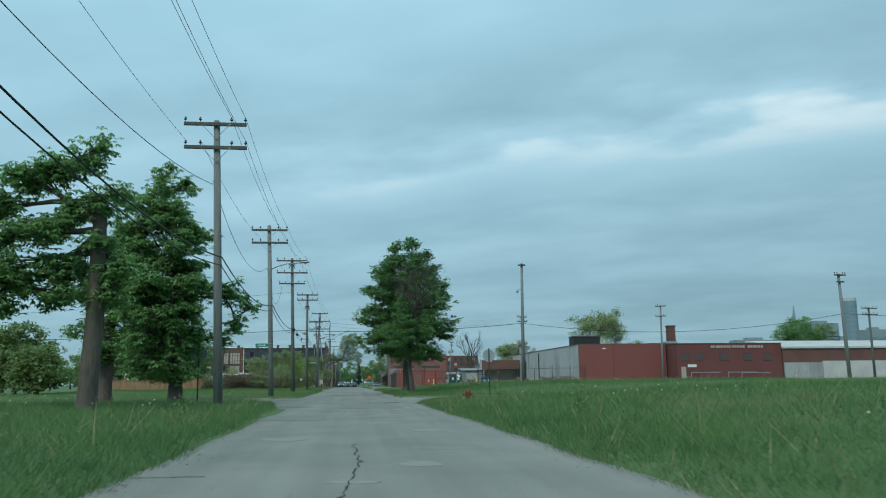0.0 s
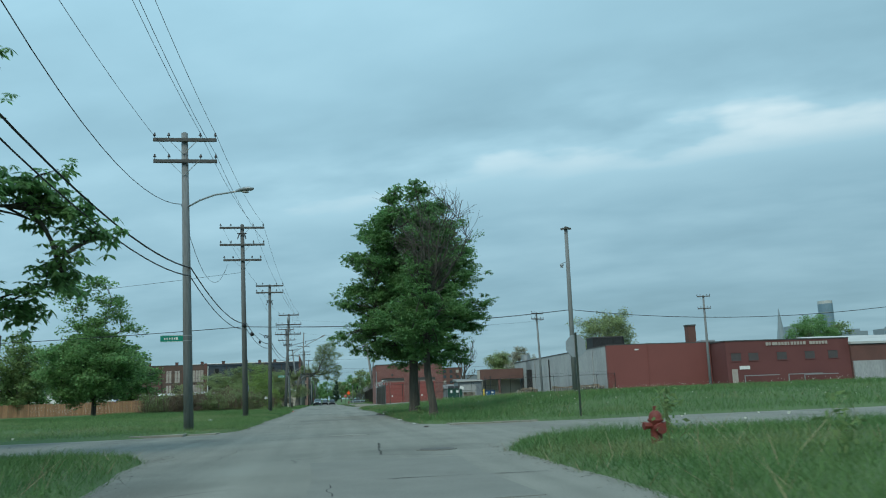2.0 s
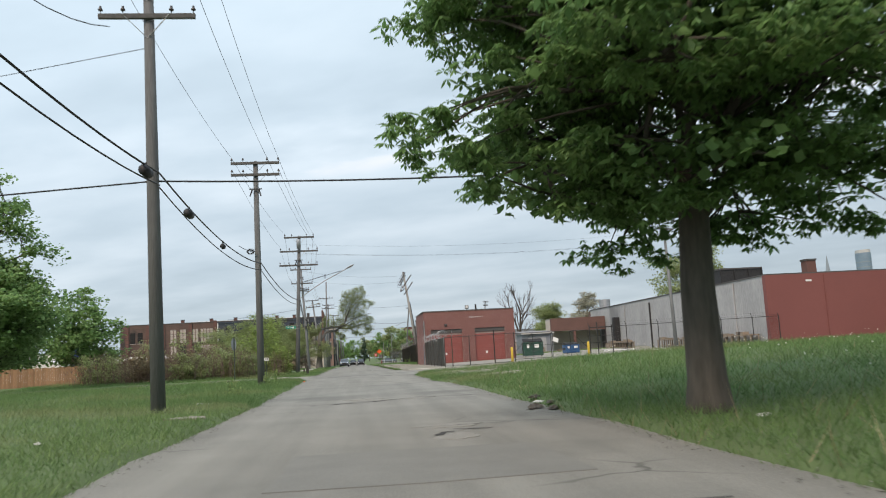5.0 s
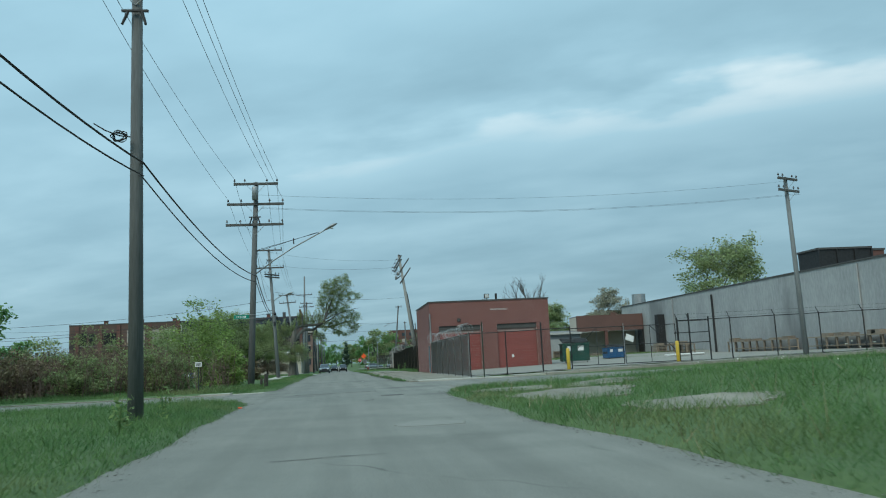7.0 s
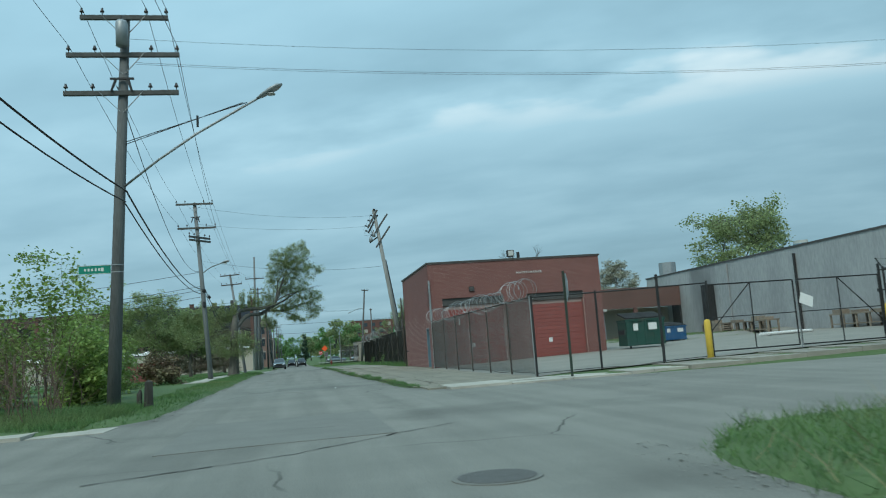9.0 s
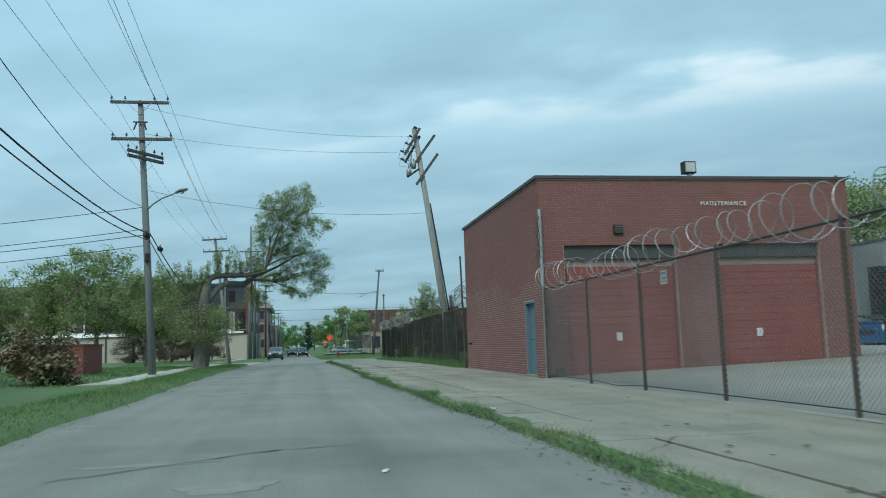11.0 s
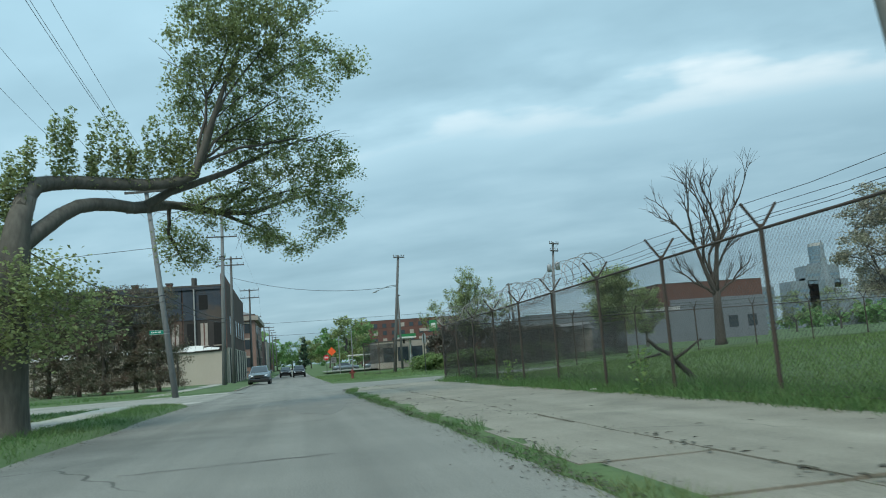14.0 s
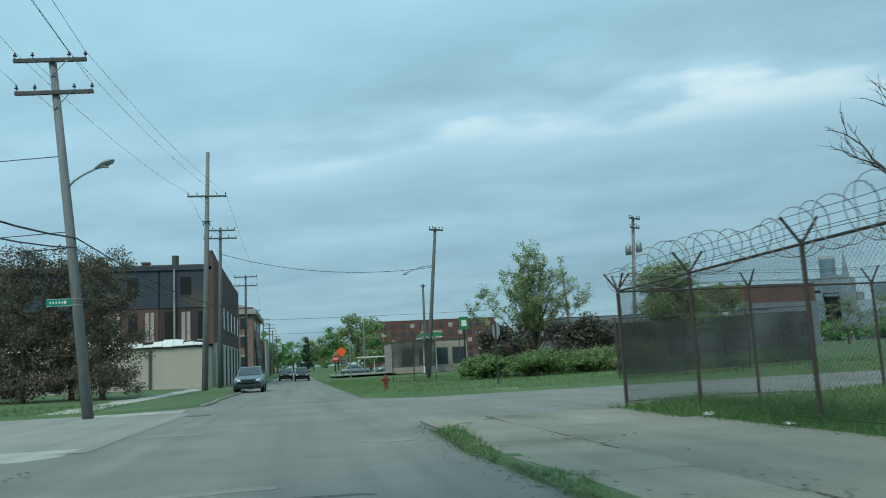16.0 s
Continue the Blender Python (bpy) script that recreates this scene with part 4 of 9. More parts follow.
def along_edge(count, y0, y1, right, spread_in, spread_out):
    y = g_rng.uniform(y0, y1, count)
    off = g_rng.normal(0, 1, count)
    off = np.where(off > 0, off * spread_out, off * spread_in)
    x = np.array([edge_right(b) + o if right else edge_left(b) - o for b, o in zip(y, off)])
    keep = np.array([inside(a, b) > -0.6 for a, b in zip(x, y)])
    x, y = x[keep], y[keep]
    z = np.array([max(ground_z(a, b), road_z(b) + 0.012 * wobble(a * 0.5, b * 0.3)) + 0.006 for a, b in zip(x, y)])
    return np.stack([x, y, z], 1)


for right in (True, False):
    crumbs("road_grit", along_edge(7000, 0, 200, right, 0.22, 0.10), 0.006, 0.024, WORN, "loose grit and broken asphalt along the road edge")
    crumbs("dirt", along_edge(3500, 0, 200, right, 0.10, 0.12), 0.008, 0.028, SOILBROWN, "dark dirt and dead leaves along the road edge")
crumbs("strip_dirt", along_edge(5200, 113, 175, True, 0.06, 0.10) + np.array([0.19, 0, 0.03]), 0.010, 0.034, SOILBROWN, "dark dirt and dead grass in the strip beside the walk")
n = 1500
wy = g_rng.uniform(115, 175, n)
row = g_rng.integers(0, 3, n)
wx = np.where(row == 0, 3.55, np.array([edge_right(b) for b in wy]) + np.where(row == 1, 0.5, g_rng.uniform(0.4, 3.6, n))) + g_rng.normal(0, 0.13, n)
clump = np.array([wobble(a * 1.3, b * 1.1) for a, b in zip(wx, wy)]) > 0.05
wx, wy = wx[clump], wy[clump]
crumbs("leaf_litter", np.stack([wx, wy, np.array([road_z(b) + 0.062 for b in wy])], 1), 0.012, 0.045, SOILBROWN, "dark dead leaves and dirt on the sidewalk", 1.5)
# ---------------------------------------------------------------- utility poles and lines
ANCHOR = {}


def utility_pole(key, base, top, arms, label, wood=None, lamp=None, sign=None, r0=0.17, r1=0.115, extra=None, tilt_arms=0.0, group="utility poles along the street"):
    """arms: (metres below the top, half length left, half length right, turn). lamp: (metres below the top, offset of the head)."""
    wood = wood or POLEWOOD
    t = thing("utility_pole", base, label, "utility pole", group)
    up = Vector(top) - Vector(base)
    at = lambda below: up * (1 - below / up.length)  # noqa: E731
    pole = part("pole", Shape().tube([Vector((0, 0, -0.4)), up * 0.5, up], [r0, (r0 + r1) / 2, r1], 14), wood, t, smooth=True)
    part("gain_cap", Shape().tube([up * 0.9985, up * 1.001 + Vector((0, 0, 0.03))], [r1 * 1.02, r1 * 0.5], 12), DARKPOLE, pole)
    for below, left, right, turn in arms:
        c = at(below)
        a = radians(turn)
        d = Vector((math.cos(a), math.sin(a), tilt_arms))
        off = Vector((math.sin(a), -math.cos(a), 0)) * (r1 + 0.05)
        p0, p1 = c + off - d * left, c + off + d * right
        arm = part("crossarm", Shape().beam(p0, p1, 0.10, 0.125), ARMWOOD, t, bevel=0.008)
        for s in (-1, 1):
            reach = (left if s < 0 else right)
            if reach > 0.6:
                part("brace", Shape().beam(c + off * 1.7 + d * s * 0.55, c + off * 0.9 - Vector((0, 0, 0.55)), 0.035, 0.008), GALV, t)
        n = 0
        for s, reach in ((-1, left), (1, right)):
            for k in (0.96, 0.5):
                if reach < 0.5:
                    continue
                q = c + off + d * s * reach * k + Vector((0, 0, 0.0625))
                ins = Shape().cyl(q, q + Vector((0, 0, 0.12)), 0.012, n=6)
                part("pin", ins, DARKMETAL, arm)
                bell = Shape().tube([q + Vector((0, 0, 0.09)), q + Vector((0, 0, 0.11)), q + Vector((0, 0, 0.15)), q + Vector((0, 0, 0.20))], [0.055, 0.06, 0.035, 0.03], 10)
                part("insulator", bell, PORCELAIN, arm, smooth=True)
                ANCHOR.setdefault((key, round(below, 2)), []).append(Vector(base) + q + Vector((0, 0, 0.21)))
                n += 1
    if lamp:
        below, head = lamp
        p0 = at(below)
        h = Vector(head)
        mid = p0.lerp(h, 0.55) + Vector((0, 0, 0.16 * min((h - p0).length, 2.2) * 0.4))
        part("lamp_arm", Shape().tube([p0, p0.lerp(mid, 0.5) + Vector((0, 0, 0.05)), mid, h.lerp(mid, 0.3), h], 0.032, 8), GALV, t, smooth=True)
        d = (h - mid).normalized()
        side = d.cross(Vector((0, 0, 1))).normalized()
        s = Shape()
        prof = ((-0.10, 0.05, 0.05), (0.05, 0.10, 0.08), (0.28, 0.16, 0.10), (0.50, 0.15, 0.085), (0.64, 0.05, 0.03))
        k = len(s.v)
        for f, w, hh in prof:
            for j in range(12):
                a = 2 * math.pi * j / 12
                s.v.append(tuple(h + d * f + side * (w * math.cos(a)) + Vector((0, 0, hh * math.sin(a) * (1.0 if math.sin(a) > 0 else 0.5)))))
        for i in range(len(prof) - 1):
            for j in range(12):
                s.f.append((k + i * 12 + j, k + i * 12 + (j + 1) % 12, k + (i + 1) * 12 + (j + 1) % 12, k + (i + 1) * 12 + j))
        s.f += [tuple(k + 11 - j for j in range(12)), tuple(k + (len(prof) - 1) * 12 + j for j in range(12))]
        head_ob = part("lamp_head", s, LAMPGREY, t, "grey cobra-head street lamp", smooth=True)
        c = h + d * 0.30 - Vector((0, 0, 0.045))
        part("lens", Shape().dome((c.x, c.y, c.z - 0.05), 0.12, 0.05, 12, 3), GLASSLENS, head_ob)
    if sign:
        z, side, wide, turn = sign
        c = up * (z / up.length)
        a = radians(turn)
        d = Vector((math.cos(a), math.sin(a), 0))
        nrm = Vector((-math.sin(a), math.cos(a), 0))
        p0 = c + d * side * 0.16
        p1 = c + d * side * (0.16 + wide)
        blade = part("street_sign", Shape().beam(p0, p1, 0.012, 0.23), SIGNGREEN, t, "green street-name sign blade with white marks")
        for s in (-1, 1):
            rim = Shape()
            for dz in (-0.105, 0.105):
                rim.beam(p0 + nrm * s * 0.008 + Vector((0, 0, dz)), p1 + nrm * s * 0.008 + Vector((0, 0, dz)), 0.003, 0.010)
            part("border", rim, WHITE, blade)
            q = p0.lerp(p1, 0.22) + nrm * s * 0.008
            for k, (w, hgt) in enumerate(((0.11, 0.13), (0.07, 0.09), (0.06, 0.11), (0.07, 0.09), (0.07, 0.09), (0.06, 0.09))):
                q2 = q + (p1 - p0).normalized() * (0.085 * k)
                part("mark_bar", Shape().beam(q2, q2 + (p1 - p0).normalized() * w * 0.62, 0.003, hgt * 0.7), WHITE, blade)
        for dz in (-0.09, 0.09):
            ring = Shape().tube([c + Vector((0, 0, dz - 0.012)), c + Vector((0, 0, dz + 0.012))], r0 * 0.93, 14)
            part("band", ring, GALV, t)
    if extra:
        extra(t, up, at)
    return t


def stay(t, a, b):
    """Two thin wires that hold up a long lamp arm."""
    for dx in (-0.05, 0.05):
        part("stay_wire", Shape().tube([a + Vector((dx, 0, dx)), b + Vector((dx, 0, 0))], 0.012, 5), DARKMETAL, t)
    c = a.lerp(b, 0.62)
    part("spacer", Shape().tube([c + Vector((0, 0, -0.22)), c + Vector((0, 0, 0.08))], 0.03, 8), DARKMETAL, t)


def transformer(t, p, r=0.17, h=0.5):
    can = part("transformer", Shape().tube([p, p + Vector((0, 0, h * 0.9)), p + Vector((0, 0, h))], [r, r, r * 0.8], 14), LAMPGREY, t, smooth=True)
    part("bushing", Shape().cyl(p + Vector((0, 0, h)), p + Vector((0, 0, h + 0.15)), 0.03, 0.02, 8), PORCELAIN, can)
    part("hanger", Shape().box(p.x - 0.03, p.x + 0.03, p.y, p.y + r + 0.12, p.z + h * 0.4, p.z + h * 0.55), DARKMETAL, can)


def cutouts(below):
    def add(t, up, at):
        c = at(below)
        for s in (-1, 1):
            q = c + Vector((0.16 * s, -0.22, -0.05))
            part("cutout", Shape().tube([q, q + Vector((0.10 * s, -0.08, -0.32))], [0.04, 0.03], 8), DARKMETAL, t)
        part("rack", Shape().beam(c + Vector((-0.3, -0.2, 0)), c + Vector((0.3, -0.2, 0)), 0.06, 0.05), DARKMETAL, t)
    return add


utility_pole("p0", (-4.6, 8.5, 0.1), (-4.9, 8.4, 10.6), [(0.16, 1.15, 1.1, 0), (1.05, 1.15, 1.1, 0)], "weathered grey wooden utility pole with two crossarms beside the road")
utility_pole("p1", (-4.46, 31.0, 0.1), (-4.88, 30.95, 10.55), [(0.16, 1.15, 1.1, 0), (1.05, 1.15, 1.1, 0)], "weathered grey wooden utility pole with two crossarms in tall grass")
utility_pole("p2", (-4.72, 52.0, 0.1), (-5.14, 52.3, 10.8), [(0.30, 1.08, 1.16, 0), (1.12, 1.08, 1.16, 0)], "grey wooden utility pole with street lamp and green street sign",
             lamp=(2.85, (1.72, -1.2, 8.12)), sign=(3.15, -1, 0.76, 0))
utility_pole("p3", (-4.9, 72.6, 0.1), (-5.28, 73.3, 11.95), [(0.22, 1.36, 1.36, 0), (1.32, 1.36, 1.36, 0), (2.30, 1.15, 1.15, 0)], "dark wooden utility pole with three crossarms in the grass", DARKPOLE, extra=cutouts(0.6))
utility_pole("p4", (-4.85, 91.8, 0.1), (-4.94, 92.2, 10.8), [(0.10, 1.15, 1.15, 0), (0.68, 1.15, 1.15, 0)], "weathered wooden utility pole with two close crossarms", DARKPOLE, extra=cutouts(1.4))
utility_pole("p5", (-4.80, 114.2, 0.06), (-4.45, 115.2, 10.65), [(0.10, 1.13, 1.13, 0), (1.20, 1.43, 1.45, 0), (2.30, 1.45, 1.45, 0)], "wooden utility pole with three crossarms and a long lamp arm", DARKPOLE,
             lamp=(4.95, (3.9, -0.6, 7.75)), sign=(3.6, -1, 0.76, 0), extra=lambda t, up, at: (cutouts(1.9)(t, up, at), transformer(t, at(1.0) + Vector((0.0, -0.32, 0.0)), 0.16, 0.7), stay(t, at(3.7), Vector((3.5, -0.55, 7.62)))))
utility_pole("p6", (-5.80, 147.2, 0.06), (-6.52, 147.8, 11.85), [(0.10, 1.2, 1.2, 0), (1.75, 1.22, 1.25, 0), (2.40, 0.95, 0.95, 52), (2.62, 0.95, 0.95, 52)], "grey wooden utility pole with crossarms and street lamp on a lawn",
             lamp=(4.9, (1.05, -1.0, 7.45)), extra=cutouts(1.0))
utility_pole("p7", (-5.95, 185.8, -0.2), (-7.27, 186.2, 11.0), [(0.10, 1.1, 1.05, 0), (1.18, 1.15, 1.15, 0)], "leaning wooden utility pole with street lamp and green street sign", lamp=(4.3, (0.25, -0.4, 7.45)), sign=(3.45, -1, 0.72, 0), tilt_arms=0.05)
utility_pole("p8", (-6.4, 220.3, -0.35), (-6.05, 220.3, 17.2), [(3.4, 1.4, 1.4, 0)], "tall slim wooden utility pole with one crossarm", r0=0.24, r1=0.13, extra=cutouts(5.3))
utility_pole("p9", (-6.3, 231, -0.5), (-6.15, 231, 13.3), [(0.25, 1.25, 1.25, 0), (0.95, 1.4, 1.4, 0)], "dark wooden utility pole beside a brick building", DARKPOLE, r0=0.22)
utility_pole("p10", (-6.0, 262, -0.7), (-5.9, 262, 12.6), [(0.2, 1.4, 1.4, 0), (1.3, 1.4, 1.4, 0)], "dark wooden utility pole down the street", DARKPOLE, r0=0.2)
for i, (x, y, h, half) in enumerate(((-6.0, 296, 11.5, 1.2), (-6.1, 322, 11.5, 1.3), (-5.9, 352, 12, 1.3), (-6.1, 385, 12, 1.3), (-6.0, 425, 12, 1.3))):
    utility_pole("p%d" % (11 + i), (x, y, -0.8), (x - (0.9 if i == 0 else 0.1), y, h - 0.8), [(0.2, half, half, 0), (1.0, half, half, 0)], "distant wooden utility pole down the street", DARKPOLE, r0=0.2)


# the pole that leans over the sidewalk by the workshop
def lean_kit(t, up, at):
    for below in (1.4, 2.3):
        c = at(below) + Vector((0, -0.14, 0))
        part("raised_arm", Shape().beam(c + Vector((-0.3, 0, -0.42)), c + Vector((0.75, 0.05, 1.05)), 0.10, 0.12), ARMWOOD, t, "crossarm swung up at an angle")
    for below, dy in ((0.45, -0.16), (0.75, 0.16)):
        c = at(below) + Vector((0, dy, 0))
        arm = part("crossarm", Shape().beam(c + Vector((-0.55, 0, -0.85)), c + Vector((0.18, 0, 0.42)), 0.10, 0.12), ARMWOOD, t, "crossarm slipped to a steep slant")
        for k in (0.05, 0.35, 0.62, 0.95):
            q = c + Vector((-0.55, 0, -0.85)).lerp(Vector((0.18, 0, 0.42)), k) + Vector((-0.06, 0, 0.03))
            part("insulator", Shape().tube([q, q + Vector((-0.08, 0, 0.05)), q + Vector((-0.13, 0, 0.08)), q + Vector((-0.19, 0, 0.11))], [0.014, 0.05, 0.055, 0.03], 8), PORCELAIN, arm, smooth=True)
            part("lead", Shape().tube([q + Vector((-0.17, 0, 0.1)), q + Vector((-0.28, -0.02, -0.25)), at(2.1) + Vector((-0.5, dy, 0.25))], 0.008, 4), WIRE, arm)
    part("can_bracket", Shape().beam(at(1.9) + Vector((0, -0.05, 0)), at(2.25) + Vector((-0.7, -0.05, -0.1)), 0.08, 0.08), DARKMETAL, t)
    transformer(t, at(1.9) + Vector((-0.36, -0.1, -0.05)), 0.12, 0.32)
    transformer(t, at(2.2) + Vector((-0.62, -0.1, -0.1)), 0.12, 0.32)
    part("conduit", Shape().tube([at(10.6) + Vector((0.2, 0, 0)), at(5.0) + Vector((0.17, 0, 0)), at(3.6) + Vector((0.15, 0, 0))], 0.035, 8), DARKMETAL, t)
    part("stub_pole", Shape().cyl((0.26, 0.25, -0.3), (-0.02, 0.22, 3.1), 0.085, 0.075), DARKPOLE, t, "thin sawn-off stub pole strapped beside it")
    part("strap", Shape().tube([(0.05, 0.12, 2.5), (0.04, 0.12, 2.56)], 0.30, 12), DARKMETAL, t)


utility_pole("lean", (7.05, 148.3, 0.05), (5.55, 148.4, 11.0), [], "wooden utility pole leaning far over the sidewalk", PALEPOLE, extra=lean_kit, tilt_arms=0.45, r0=0.17, r1=0.115)
# poles across the field
rp_arm = lambda t, up, at: part("yard_light", Shape().dome((0.35 - 0.75, -0.2, up.z * 0.76), 0.14, 0.16, 10, 3).cyl((-0.40, -0.2, up.z * 0.76 - 0.12), (-0.40, -0.2, up.z * 0.76), 0.09, n=10).tube([(-0.40, -0.2, up.z * 0.76 + 0.15), (-0.15, -0.05, up.z * 0.76 + 0.22), at(2.4)], 0.02, 6), LAMPGREY, t, "round yard light on a bracket")  # noqa: E731
utility_pole("r1", (15.45, 72.6, 0.70), (15.55, 72.6, 11.5), [(0.12, 0.28, 0.28, 30), (0.12, 0.28, 0.28, -50)], "bare grey utility pole with a short top bracket in the field", extra=rp_arm, group="poles beyond the field")
utility_pole("r2", (44.2, 112.0, 0.5), (44.5, 112.3, 11.5), [(0.15, 0.75, 0.75, -20), (1.6, 0.75, 0.75, -20)], "grey wooden utility pole beside the red wall", group="poles beyond the field")
utility_pole("r3", (24.4, 113.7, 0.25), (24.15, 113.5, 10.0), [(0.10, 0.85, 0.85, 25), (0.75, 0.9, 0.9, 25)], "wooden utility pole by the yard fence", r0=0.15, r1=0.10, group="poles beyond the field")
utility_pole("r4", (42.9, 66.8, 0.8), (42.7, 66.8, 9.9), [(0.10, 0.6, 0.6, 10), (0.7, 0.4, 0.4, 10)], "grey utility pole in the field", group="poles beyond the field")
utility_pole("r5", (64.8, 95, 0.8), (64.8, 95, 9.6), [(0.15, 1.2, 1.2, 10), (0.9, 1.2, 1.2, 10)], "dark utility pole with two crossarms", DARKPOLE, group="poles beyond the field")
utility_pole("far", (9.8, 219.8, -0.5), (10.95, 220.1, 11.1), [(0.2, 0.6, 0.6, 20)], "dark utility pole with a street lamp on the far corner", DARKPOLE, lamp=(3.0, (-1.2, -0.6, 8.1)), group="poles on the far corner")
utility_pole("tr", (26.4, 219.7, 0.0), (27.2, 219.7, 11.6), [(0.15, 0.7, 0.7, 30), (0.9, 0.6, 0.6, 30)], "wooden utility pole carrying transformers", extra=lambda t, up, at: (transformer(t, at(3.1) + Vector((-0.45, -0.1, 0)), 0.24, 0.8), transformer(t, at(2.9) + Vector((0.45, -0.1, 0)), 0.24, 0.8)), group="poles on the far corner")
utility_pole("far2", (14.6, 250, -0.6), (14.6, 250, 9.6), [(0.2, 0.3, 0.3, 0)], "dark wooden utility pole on the far corner", DARKPOLE, group="poles on the far corner")
utility_pole("far3", (27.2, 236, 0.0), (26.6, 236, 9.0), [(0.2, 0.4, 0.4, 0)], "slim wooden utility pole behind the shrubs", DARKPOLE, group="poles on the far corner")


def cable(a, b, sag, r=0.012, label="black overhead cable strung between poles", n=14, name="power_line", group="overhead lines"):
    a, b = Vector(a), Vector(b)
    pts = [a.lerp(b, i / n) - Vector((0, 0, sag * 4 * (i / n) * (1 - i / n))) for i in range(n + 1)]
    return part(name, Shape().tube(pts, r, 4, False), WIRE, None, label, category="overhead line", kind="") if not group else tagged(part(name, Shape().tube(pts, r, 4, False), WIRE, None, label, category="overhead line"), group=group)


def lines(k0, b0, k1, b1, picks, sag, r=0.008):
    A, B = ANCHOR[(k0, b0)], ANCHOR[(k1, b1)]
    for i, j in picks:
        if i < len(A) and j < len(B):
            cable(A[i], B[j], sag, r, "thin bare conductor strung between crossarms")


# insulator order on an arm: left outer, left inner, right outer, right inner
lines("p0", 0.16, "p1", 0.16, ((2, 2), (3, 3)), 0.35)
lines("p0", 1.05, "p1", 1.05, ((2, 2), (0, 0)), 0.35)
lines("p1", 0.16, "p2", 0.3, ((2, 2), (3, 3)), 0.35)
lines("p1", 1.05, "p2", 1.12, ((2, 2), (1, 1)), 0.4)
lines("p2", 0.3, "p3", 0.22, ((2, 2), (3, 3)), 0.35)
lines("p2", 1.12, "p3", 1.32, ((2, 2),), 0.35)
lines("p3", 0.22, "p4", 0.1, ((2, 2), (3, 3), (0, 0)), 0.3)
lines("p4", 0.1, "p5", 0.1, ((2, 2), (3, 3), (0, 0)), 0.3)
lines("p4", 0.68, "p5", 1.2, ((2, 2), (0, 0)), 0.3)
lines("p5", 0.1, "p6", 0.1, ((2, 2), (3, 3), (0, 0)), 0.45)
lines("p5", 1.2, "p6", 1.75, ((2, 2), (0, 0)), 0.45)
lines("p6", 0.1, "p7", 0.1, ((2, 2), (3, 3), (0, 0)), 0.5)
lines("p6", 1.75, "p7", 1.18, ((2, 2), (0, 0)), 0.5)
lines("p7", 0.1, "p8", 3.4, ((2, 2), (0, 0), (3, 3)), 0.4)
lines("p8", 3.4, "p10", 0.2, ((2, 2), (0, 0)), 0.5)
lines("p10", 0.2, "p11", 0.2, ((2, 2), (0, 0)), 0.4)


# secondary wire, and a pair of heavy telephone cables lower down
def on_pole(key_base, key_top, z):
    a, b = Vector(key_base), Vector(key_top)
    return a.lerp(b, (z - a.z) / (b.z - a.z))


POLES = [((-4.6, 8.5, 0.1), (-4.9, 8.4, 10.6)), ((-4.46, 31.0, 0.1), (-4.88, 30.95, 10.55)), ((-4.72, 52.0, 0.1), (-5.14, 52.3, 10.8)), ((-4.9, 72.6, 0.1), (-5.28, 73.3, 11.95)),
         ((-4.85, 91.8, 0.1), (-4.94, 92.2, 10.8)), ((-4.80, 114.2, 0.06), (-4.45, 115.2, 10.65)), ((-5.80, 147.2, 0.06), (-6.52, 147.8, 11.85)), ((-5.95, 185.8, -0.2), (-7.27, 186.2, 11.0)), ((-6.3, 231, -0.5), (-6.15, 231, 13.3))]
PHONE = (5.3, 5.45, 5.75, 5.7, 5.8, 5.7, 6.0, 5.2, 6.5)
for i in range(len(POLES) - 1):
    side = Vector((0.15, 0, 0))
    cable(on_pole(*POLES[i], PHONE[i]) + side, on_pole(*POLES[i + 1], PHONE[i + 1]) + side, 0.6 if i < 2 else 1.45 if i == 6 else 0.75 if i == 5 else 0.52 if i == 2 else 0.45, 0.026, "thick black telephone cable bundle strung low between poles")
    cable(on_pole(*POLES[i], PHONE[i] - 0.36) + side, on_pole(*POLES[i + 1], PHONE[i + 1] - 0.30) + side, 0.6 if i < 2 else 1.6 if i == 6 else 0.7 if i == 5 else 0.58 if i == 2 else 0.5, 0.020, "black telephone cable strung low between poles")
# a single slack wire at mid height
cable((-4.75, 8.45, 6.3), on_pole(*POLES[1], 8.15) - side, 0.56, 0.012)
cable(on_pole(*POLES[1], 8.3) - side, on_pole(*POLES[2], 8.1) - side, 1.35, 0.012)
cable(on_pole(*POLES[2], 8.1) - side, (-6.1, 73.0, 9.4), 1.9, 0.012)
cable(on_pole(*POLES[5], 8.6) - side, on_pole(*POLES[6], 7.2) - side, 1.4, 0.012)
# a slack coil of cable tied up beside the pole
coil_s = Shape()
rc = random.Random(9)
for k in range(6):
    ph, rx, rz = rc.uniform(0, 6.28), rc.uniform(0.10, 0.20), rc.uniform(0.07, 0.13)
    coil_s.tube([(rx * math.cos(ph + a) + rc.uniform(-0.015, 0.015), 0.05 * math.sin(2 * a + k), rz * math.sin(ph + a) + 0.02 * math.cos(a * 2 + k)) for a in [6.6 * i / 16 for i in range(17)]], 0.011, 5)
coil_s.tube([(-0.55, 0, 0.30), (-0.3, 0, 0.14), (0.0, 0.02, 0.02), (0.22, 0.05, 0.0)], 0.016, 6)
coil = thing("cable_coil", (-5.2, 91.72, 6.34), "slack black cable tied in loops beside the pole", "cable coil")
part("loops", coil_s, WIRE, coil)

